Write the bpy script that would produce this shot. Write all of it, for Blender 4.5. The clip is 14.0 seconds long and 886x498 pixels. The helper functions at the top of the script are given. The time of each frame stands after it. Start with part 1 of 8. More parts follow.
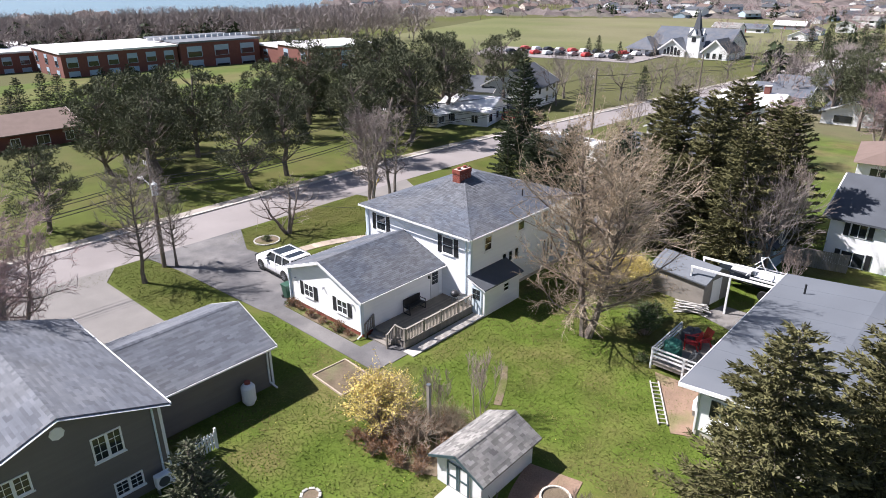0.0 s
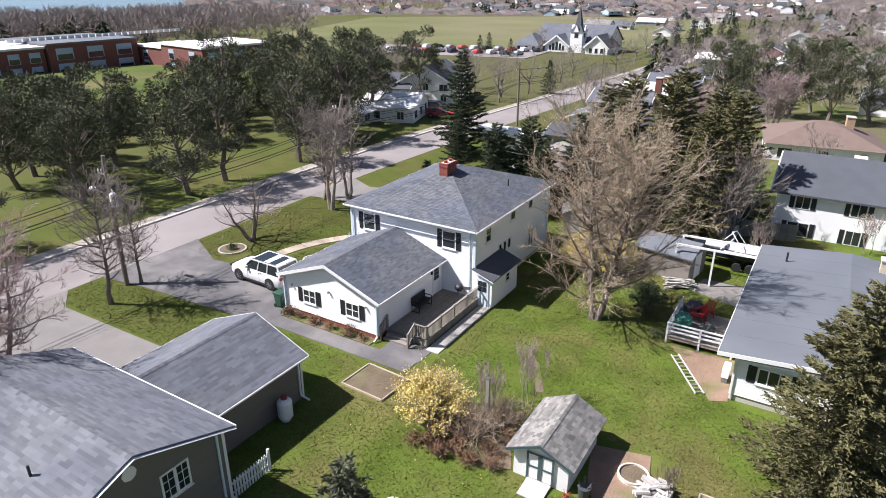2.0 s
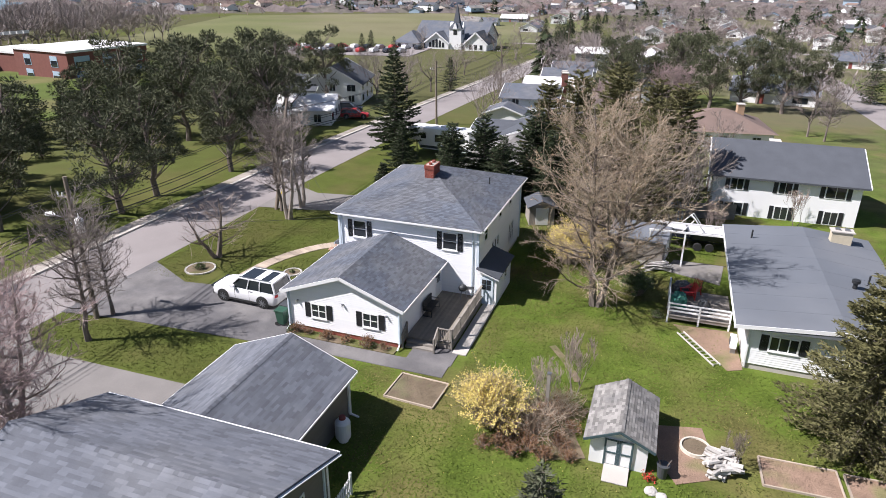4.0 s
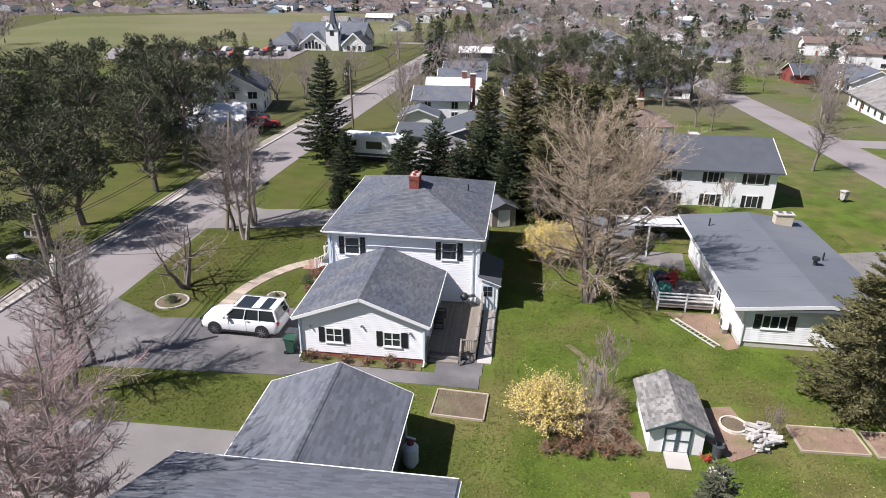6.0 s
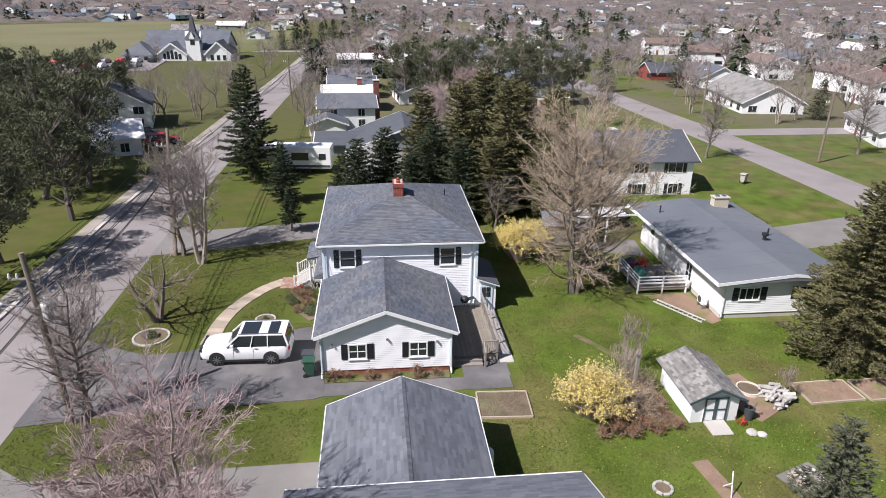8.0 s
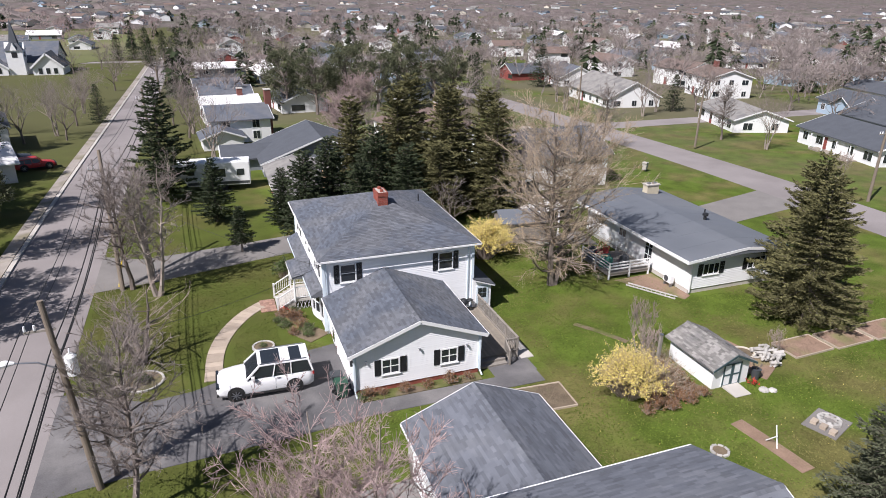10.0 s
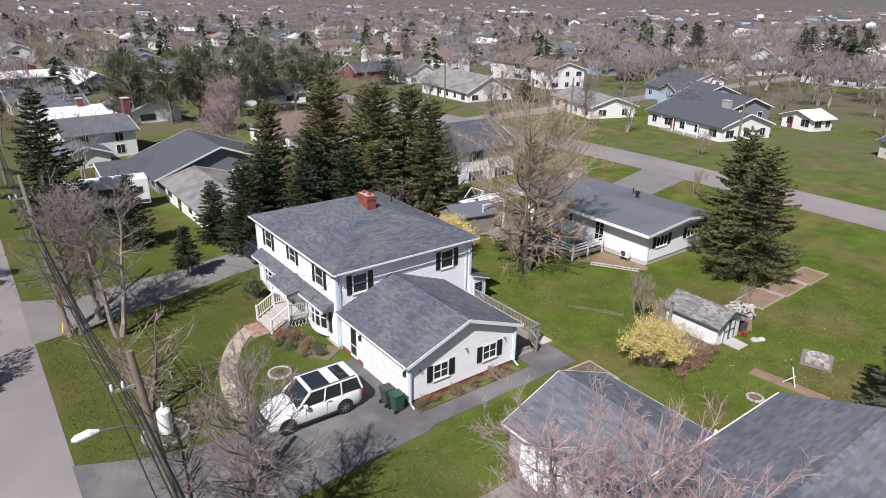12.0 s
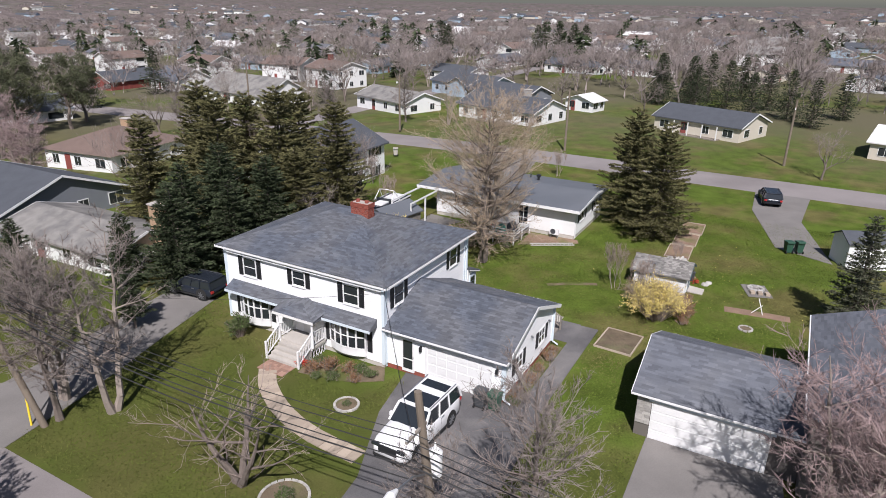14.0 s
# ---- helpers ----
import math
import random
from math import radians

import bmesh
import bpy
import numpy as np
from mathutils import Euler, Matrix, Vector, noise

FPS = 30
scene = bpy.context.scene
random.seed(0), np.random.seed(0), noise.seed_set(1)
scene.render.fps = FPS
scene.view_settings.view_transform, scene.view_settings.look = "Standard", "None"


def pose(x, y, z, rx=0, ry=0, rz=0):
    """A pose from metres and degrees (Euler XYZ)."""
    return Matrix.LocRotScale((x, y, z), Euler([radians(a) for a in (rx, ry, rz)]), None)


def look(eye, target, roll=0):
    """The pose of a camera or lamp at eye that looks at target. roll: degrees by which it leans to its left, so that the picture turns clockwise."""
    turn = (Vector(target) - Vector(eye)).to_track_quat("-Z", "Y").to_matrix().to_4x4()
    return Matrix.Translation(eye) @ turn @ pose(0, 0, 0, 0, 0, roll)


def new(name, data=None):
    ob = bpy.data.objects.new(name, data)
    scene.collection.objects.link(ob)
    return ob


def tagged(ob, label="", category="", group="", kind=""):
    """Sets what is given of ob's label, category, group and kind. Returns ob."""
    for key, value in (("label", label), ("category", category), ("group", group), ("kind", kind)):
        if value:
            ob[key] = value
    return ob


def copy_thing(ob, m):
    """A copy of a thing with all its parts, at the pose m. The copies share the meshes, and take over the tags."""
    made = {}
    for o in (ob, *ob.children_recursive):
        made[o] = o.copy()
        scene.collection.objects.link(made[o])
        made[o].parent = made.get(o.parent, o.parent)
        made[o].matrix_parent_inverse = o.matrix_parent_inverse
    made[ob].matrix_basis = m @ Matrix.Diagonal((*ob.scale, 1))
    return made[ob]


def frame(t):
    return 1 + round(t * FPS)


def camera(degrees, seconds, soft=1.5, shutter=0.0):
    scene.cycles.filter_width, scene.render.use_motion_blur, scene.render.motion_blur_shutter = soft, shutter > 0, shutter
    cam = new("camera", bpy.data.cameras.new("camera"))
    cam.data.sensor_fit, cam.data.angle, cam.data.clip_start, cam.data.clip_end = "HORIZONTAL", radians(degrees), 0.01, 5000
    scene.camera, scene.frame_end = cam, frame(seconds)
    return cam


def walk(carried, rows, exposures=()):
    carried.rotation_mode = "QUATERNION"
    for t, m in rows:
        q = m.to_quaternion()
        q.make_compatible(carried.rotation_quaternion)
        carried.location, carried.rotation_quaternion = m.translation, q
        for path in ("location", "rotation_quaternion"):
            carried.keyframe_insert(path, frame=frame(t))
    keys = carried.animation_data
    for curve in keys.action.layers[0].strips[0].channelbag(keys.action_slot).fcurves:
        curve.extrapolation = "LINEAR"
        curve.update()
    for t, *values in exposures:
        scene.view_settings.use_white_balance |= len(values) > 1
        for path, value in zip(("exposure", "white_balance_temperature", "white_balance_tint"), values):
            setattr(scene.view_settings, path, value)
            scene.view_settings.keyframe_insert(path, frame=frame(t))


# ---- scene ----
cam = camera(68.7, 14.0, 0.9)
METRES, EYE, TILT, LEAN, TURN = 71.9, 20.7, 0.0, 0.0, 42.5
ROWS = [
    (0.0, 0.0, 0.0, 0.0, -0.09, -22.82, 0.21),
    (0.5, -0.0256, 0.0017, -0.0009, -2.68, -22.85, 0.14),
    (1.0, -0.0523, 0.0054, -0.003, -5.39, -22.87, 0.03),
    (1.5, -0.0793, 0.0107, -0.0055, -8.2, -22.88, -0.04),
    (2.0, -0.1067, 0.0169, -0.0078, -11.05, -22.86, -0.12),
    (2.5, -0.1338, 0.0235, -0.0091, -13.95, -22.87, -0.18),
    (3.0, -0.1625, 0.0317, -0.0087, -16.99, -22.92, -0.24),
    (5.5, -0.294, 0.0968, 0.0037, -32.2, -23.12, -0.59),
    (6.0, -0.3183, 0.1147, 0.0047, -35.34, -23.09, -0.65),
    (6.5, -0.3429, 0.1338, 0.0048, -38.6, -23.0, -0.7),
    (7.0, -0.3666, 0.1538, 0.0041, -41.88, -22.82, -0.72),
    (7.5, -0.3894, 0.1749, 0.0034, -45.15, -22.65, -0.76),
    (8.0, -0.4105, 0.1968, 0.0029, -48.38, -22.44, -0.78),
    (10.5, -0.5029, 0.3434, 0.0002, -66.7, -21.74, -0.85),
    (11.0, -0.517, 0.3815, -0.0012, -70.91, -21.68, -0.88),
    (11.5, -0.5265, 0.4199, -0.0028, -75.0, -21.64, -0.89),
    (12.0, -0.5334, 0.4624, -0.0047, -79.41, -21.62, -0.88),
    (12.5, -0.5384, 0.513, -0.0064, -84.59, -21.58, -0.93),
    (13.0, -0.5402, 0.5711, -0.0078, -90.53, -21.47, -0.94),
    (13.5, -0.5353, 0.6336, -0.0095, -96.93, -21.33, -0.99),
    (14.0, -0.5235, 0.6961, -0.0118, -103.53, -21.15, -0.98),
]
walk(cam, [(t, pose(0, 0, EYE, TILT, LEAN, TURN) @ pose(METRES * x, METRES * y, METRES * z, 90 + pitch, roll, yaw)) for t, x, y, z, yaw, pitch, roll in ROWS],
     exposures=[(0.0, 1.00, 6120, 17), (3.0, 0.82, 6120, 17), (6.5, 0.58, 6120, 17), (10.5, 0.40, 6120, 17), (14.0, 0.17, 6120, 17)])

# ---- light ----
world = bpy.data.worlds.new("sky")
scene.world = world
world.use_nodes = True
wn = world.node_tree.nodes
sky = wn.new("ShaderNodeTexSky")
sky.sky_type = "NISHITA"
sky.sun_disc = False
SUN_WAY = Vector((-0.78, -0.42, 1.0)).normalized()
sky.sun_elevation = math.asin(SUN_WAY.z)
sky.sun_rotation = math.atan2(SUN_WAY.x, SUN_WAY.y)
wn["Background"].inputs[1].default_value = 0.05
world.node_tree.links.new(sky.outputs[0], wn["Background"].inputs[0])
sun = new("sun", bpy.data.lights.new("sun", "SUN"))
sun.data.energy = 5.0
sun.data.angle = radians(0.55)
sun.data.color = (1.0, 0.955, 0.89)
sun.matrix_world = look(SUN_WAY * 200, (0, 0, 0))


# ---- materials ----
def mat(name, base, rough=0.8, var=0.15, scale=2.0, fine=25.0, bump=0.25, metal=0.0, island=0.0, objrand=0.0, spec=0.5, second=None, second_at=0.6, dist=0.02):
    """A surface with two scales of tone, a fine relief, and if wanted a second colour in patches or a tone for each piece."""
    m = bpy.data.materials.new(name)
    m.use_nodes = True
    nt, n = m.node_tree, m.node_tree.nodes
    p = n["Principled BSDF"]
    p.inputs["Roughness"].default_value = rough
    p.inputs["Metallic"].default_value = metal
    p.inputs["Specular IOR Level"].default_value = spec
    geo = n.new("ShaderNodeNewGeometry")

    def noise_at(s, detail):
        k = n.new("ShaderNodeTexNoise")
        k.inputs["Scale"].default_value = s
        k.inputs["Detail"].default_value = detail
        nt.links.new(geo.outputs["Position"], k.inputs["Vector"])
        return k.outputs[0]

    def maths(op, a, b):
        k = n.new("ShaderNodeMath")
        k.operation = op
        for i, v in enumerate((a, b)):
            if isinstance(v, (int, float)):
                k.inputs[i].default_value = v
            else:
                nt.links.new(v, k.inputs[i])
        return k.outputs[0]

    coarse, grain = noise_at(scale, 4), noise_at(fine, 3)
    tone = maths("MULTIPLY_ADD", maths("ADD", maths("MULTIPLY", coarse, 0.6), maths("MULTIPLY", grain, 0.4)), 4 * var)
    tone.node.inputs[2].default_value = 1 - 2 * var
    if island:
        tone = maths("MULTIPLY", tone, maths("ADD", maths("MULTIPLY", geo.outputs["Random Per Island"], 2 * island), 1 - island))
    if objrand:
        info = n.new("ShaderNodeObjectInfo")
        tone = maths("MULTIPLY", tone, maths("ADD", maths("MULTIPLY", info.outputs["Random"], 2 * objrand), 1 - objrand))
    colour = n.new("ShaderNodeMix")
    colour.data_type = "RGBA"
    colour.inputs[6].default_value = (*base, 1)
    colour.inputs[7].default_value = (*(second or base), 1)
    ramp = n.new("ShaderNodeMapRange")
    ramp.inputs["From Min"].default_value = second_at - 0.08
    ramp.inputs["From Max"].default_value = second_at + 0.08
    nt.links.new(noise_at(scale * 0.37, 5), ramp.inputs["Value"])
    nt.links.new(ramp.outputs[0], colour.inputs[0])
    mul = n.new("ShaderNodeVectorMath")
    mul.operation = "SCALE"
    nt.links.new(colour.outputs[2], mul.inputs[0])
    nt.links.new(tone, mul.inputs["Scale"])
    nt.links.new(mul.outputs[0], p.inputs["Base Color"])
    if bump:
        b = n.new("ShaderNodeBump")
        b.inputs["Strength"].default_value = bump
        b.inputs["Distance"].default_value = dist
        nt.links.new(grain, b.inputs["Height"])
        nt.links.new(b.outputs[0], p.inputs["Normal"])
    return m


def glass_mat(name, base, rough=0.06):
    m = mat(name, base, rough, 0.1, 1.5, 6, 0.02)
    m.node_tree.nodes["Principled BSDF"].inputs["Coat Weight"].default_value = 0.5
    return m


M = {}
M["grass"] = mat("grass", (0.084, 0.120, 0.019), 0.95, 0.55, 0.5, 9, 0.35, second=(0.130, 0.120, 0.042), second_at=0.535, spec=0.1, dist=0.05)
M["blade"] = mat("grass_blade", (0.094, 0.130, 0.020), 0.9, 0.44, 0.45, 5, 0.0, island=0.30, spec=0.15, second=(0.142, 0.130, 0.046), second_at=0.535)
M["lawn_far"] = mat("far_lawn", (0.085, 0.112, 0.028), 0.95, 0.3, 0.15, 3, 0.3, second=(0.13, 0.125, 0.05), second_at=0.56, spec=0.1)
M["far_ground"] = mat("far_ground", (0.13, 0.12, 0.075), 0.95, 0.25, 0.03, 0.6, 0.3, second=(0.10, 0.13, 0.04), second_at=0.52, spec=0.1)
M["field"] = mat("field", (0.135, 0.145, 0.062), 0.95, 0.2, 0.02, 0.7, 0.3, second=(0.17, 0.16, 0.09), second_at=0.5, spec=0.1)
M["road"] = mat("road", (0.265, 0.240, 0.232), 0.9, 0.14, 0.25, 18, 0.35, second=(0.222, 0.200, 0.193), second_at=0.55, spec=0.2)
M["drive"] = mat("drive", (0.122, 0.118, 0.120), 0.9, 0.30, 0.8, 18, 0.4, second=(0.180, 0.172, 0.168), second_at=0.52, spec=0.2)
M["pale_drive"] = mat("pale_drive", (0.205, 0.192, 0.180), 0.9, 0.2, 0.5, 20, 0.3, spec=0.2)
M["concrete"] = mat("concrete", (0.46, 0.43, 0.39), 0.9, 0.14, 1.2, 20, 0.3, objrand=0.12, spec=0.2)
M["sidewalk"] = mat("sidewalk", (0.33, 0.295, 0.26), 0.9, 0.22, 0.8, 12, 0.3, second=(0.20, 0.18, 0.12), second_at=0.58, spec=0.2)
M["paver"] = mat("paver", (0.40, 0.33, 0.26), 0.9, 0.18, 1.5, 20, 0.35, objrand=0.15, spec=0.2)
M["paver_red"] = mat("red_paver", (0.33, 0.20, 0.15), 0.9, 0.2, 3, 30, 0.4, objrand=0.2)
M["soil"] = mat("soil", (0.165, 0.130, 0.090), 1.0, 0.35, 1.2, 14, 1.0, second=(0.17, 0.165, 0.09), spec=0.1, dist=0.08)
M["red_soil"] = mat("red_soil", (0.27, 0.185, 0.135), 1.0, 0.28, 1.2, 14, 0.9, second=(0.20, 0.18, 0.09), second_at=0.56, spec=0.1, dist=0.06)
M["leaf_litter"] = mat("leaf_litter", (0.185, 0.145, 0.10), 1.0, 0.35, 1.5, 16, 1.0, second=(0.12, 0.13, 0.045), second_at=0.52, spec=0.1, dist=0.06)
M["water"] = mat("water", (0.16, 0.25, 0.31), 0.25, 0.08, 0.01, 0.2, 0.1)
M["siding"] = mat("siding", (0.90, 0.90, 0.90), 0.5, 0.03, 0.8, 14, 0.08, island=0.02)
M["white"] = mat("white_paint", (0.80, 0.80, 0.79), 0.5, 0.05, 1.2, 12, 0.06)
M["trim_blue"] = mat("blue_white_trim", (0.66, 0.74, 0.79), 0.5, 0.05, 1.5, 12, 0.06)
M["shingle"] = mat("asphalt_shingle", (0.104, 0.116, 0.140), 0.92, 0.24, 1.1, 60, 0.5, island=0.22, spec=0.25, second=(0.128, 0.134, 0.148), second_at=0.5)
M["shingle_n"] = mat("grey_shingle", (0.130, 0.139, 0.160), 0.92, 0.24, 0.9, 60, 0.5, island=0.2, spec=0.25, second=(0.155, 0.162, 0.178), second_at=0.55)
M["shingle_old"] = mat("weathered_shingle", (0.235, 0.225, 0.21), 0.95, 0.25, 1.4, 40, 0.7, island=0.35, spec=0.2, second=(0.16, 0.155, 0.15), second_at=0.55)
M["membrane"] = mat("roof_membrane", (0.125, 0.137, 0.155), 0.75, 0.12, 0.35, 30, 0.2, second=(0.15, 0.16, 0.175), second_at=0.55)
M["shutter"] = mat("black_shutter", (0.018, 0.019, 0.022), 0.5, 0.1, 3, 30, 0.1)
M["green_trim"] = mat("green_trim", (0.05, 0.085, 0.095), 0.6, 0.12, 3, 30, 0.1)
M["glass"] = glass_mat("window_glass", (0.025, 0.030, 0.035))
M["brick"] = mat("red_brick", (0.26, 0.070, 0.048), 0.9, 0.2, 5, 40, 0.5, island=0.22)
M["brick_far"] = mat("dark_red_brick", (0.185, 0.07, 0.055), 0.9, 0.18, 1.5, 12, 0.3)
M["mortar"] = mat("mortar", (0.42, 0.38, 0.34), 0.95, 0.12, 6, 40, 0.4)
M["tan_brick"] = mat("tan_brick", (0.40, 0.27, 0.17), 0.9, 0.15, 4, 30, 0.4)
M["cream_brick"] = mat("cream_brick", (0.52, 0.46, 0.34), 0.9, 0.12, 4, 30, 0.4)
M["deck"] = mat("weathered_deck_wood", (0.235, 0.205, 0.165), 0.9, 0.22, 2.5, 30, 0.4, objrand=0.14)
M["grey_wood"] = mat("grey_wood", (0.25, 0.225, 0.195), 0.9, 0.2, 2.5, 30, 0.4, objrand=0.12)
M["pole_wood"] = mat("pole_wood", (0.185, 0.150, 0.115), 0.9, 0.2, 1.5, 30, 0.4)
M["brown_wall"] = mat("taupe_siding", (0.150, 0.134, 0.122), 0.6, 0.06, 1.2, 20, 0.1, island=0.05)
M["stone"] = mat("pale_stone", (0.42, 0.40, 0.37), 0.9, 0.2, 3, 25, 0.5, island=0.25, objrand=0.2)
M["metal"] = mat("grey_metal", (0.32, 0.33, 0.35), 0.4, 0.1, 3, 30, 0.1, metal=0.8)
M["dark_metal"] = mat("dark_metal", (0.03, 0.032, 0.035), 0.5, 0.1, 3, 30, 0.1, metal=0.3)
M["car_white"] = mat("white_car_paint", (0.80, 0.80, 0.80), 0.25, 0.02, 1, 8, 0.0)
M["car_dark"] = mat("dark_car_paint", (0.02, 0.025, 0.035), 0.25, 0.05, 1, 8, 0.0)
M["car_red"] = mat("red_paint", (0.42, 0.03, 0.03), 0.4, 0.05, 1, 8, 0.0)
M["rubber"] = mat("rubber", (0.02, 0.02, 0.02), 0.85, 0.1, 5, 40, 0.2)
M["green_plastic"] = mat("green_plastic", (0.03, 0.085, 0.055), 0.5, 0.1, 3, 20, 0.1)
M["grey_plastic"] = mat("grey_plastic", (0.06, 0.065, 0.07), 0.5, 0.1, 3, 20, 0.1)
M["teal_tarp"] = mat("teal_tarp", (0.03, 0.16, 0.12), 0.6, 0.2, 3, 20, 0.4)
M["yellow"] = mat("yellow_plastic", (0.75, 0.55, 0.03), 0.5, 0.05, 3, 20, 0.1)
M["bark"] = mat("bark", (0.165, 0.135, 0.115), 0.95, 0.25, 2, 25, 0.7, island=0.12)
M["bark_pale"] = mat("pale_bark", (0.285, 0.24, 0.205), 0.95, 0.22, 2, 25, 0.6, island=0.14)
M["birch_bark"] = mat("birch_bark", (0.62, 0.58, 0.54), 0.9, 0.18, 2, 18, 0.4)
M["twig"] = mat("twig", (0.300, 0.240, 0.205), 0.95, 0.2, 0.8, 10, 0.0, island=0.25)
M["bark_dark"] = mat("dark_bark", (0.085, 0.068, 0.058), 0.95, 0.25, 2, 25, 0.7, island=0.12)
M["twig_tan"] = mat("tan_twig", (0.370, 0.300, 0.225), 0.95, 0.2, 0.8, 10, 0.0, island=0.25)
M["twig_grey"] = mat("grey_twig", (0.225, 0.190, 0.170), 0.95, 0.2, 0.8, 10, 0.0, island=0.25)
M["twig_far"] = mat("far_twig", (0.260, 0.220, 0.205), 0.95, 0.25, 0.05, 1.0, 0.0, island=0.3)
M["twig_red"] = mat("reddish_twig", (0.330, 0.245, 0.235), 0.95, 0.2, 0.8, 10, 0.0, island=0.25)
M["canopy"] = mat("bare_canopy", (0.140, 0.118, 0.112), 1.0, 0.42, 0.06, 0.45, 0.0, second=(0.112, 0.106, 0.088), second_at=0.56, spec=0.05)
M["bud"] = mat("tan_bud", (0.34, 0.25, 0.16), 0.9, 0.2, 1.0, 8, 0.0, island=0.35)
M["needle"] = mat("dark_needles", (0.044, 0.058, 0.028), 0.85, 0.25, 0.6, 6, 0.0, island=0.45, spec=0.25)
M["needle_pine"] = mat("pine_needles", (0.098, 0.106, 0.060), 0.85, 0.25, 0.5, 6, 0.0, island=0.5, spec=0.25)
M["needle_olive"] = mat("olive_needles", (0.118, 0.112, 0.048), 0.85, 0.28, 0.6, 6, 0.0, island=0.45, spec=0.25)
M["needle_blue"] = mat("blue_needles", (0.088, 0.096, 0.058), 0.85, 0.2, 0.8, 6, 0.0, island=0.35, spec=0.25)
M["forsythia"] = mat("forsythia_bloom", (0.68, 0.55, 0.17), 0.8, 0.15, 1.2, 8, 0.0, island=0.3)
M["shrub"] = mat("shrub_leaf", (0.075, 0.105, 0.030), 0.85, 0.25, 1.2, 8, 0.0, island=0.35)
M["russet"] = mat("russet_leaf", (0.22, 0.12, 0.06), 0.9, 0.25, 1.2, 8, 0.0, island=0.35)
M["flower_red"] = mat("red_flower", (0.55, 0.04, 0.03), 0.8, 0.1, 2, 8, 0.0)
M["wire"] = mat("wire", (0.02, 0.02, 0.02), 0.7, 0.05, 2, 8, 0.0)
M["wall_grey"] = mat("blue_grey_siding", (0.20, 0.215, 0.24), 0.7, 0.06, 1, 14, 0.1, island=0.05)
M["wall_blue"] = mat("pale_blue_siding", (0.36, 0.46, 0.55), 0.7, 0.06, 1, 14, 0.1)
M["wall_cream"] = mat("cream_siding", (0.60, 0.55, 0.46), 0.7, 0.06, 1, 14, 0.1)
M["wall_red"] = mat("dark_red_siding", (0.24, 0.06, 0.05), 0.7, 0.06, 1, 14, 0.1)
M["roof_brown"] = mat("brown_shingle", (0.165, 0.118, 0.098), 0.92, 0.18, 0.9, 30, 0.4, island=0.15)
M["roof_dark"] = mat("dark_shingle", (0.075, 0.082, 0.095), 0.92, 0.18, 0.9, 30, 0.4, island=0.15)
M["roof_white"] = mat("white_roof", (0.72, 0.71, 0.70), 0.8, 0.08, 0.3, 10, 0.1)


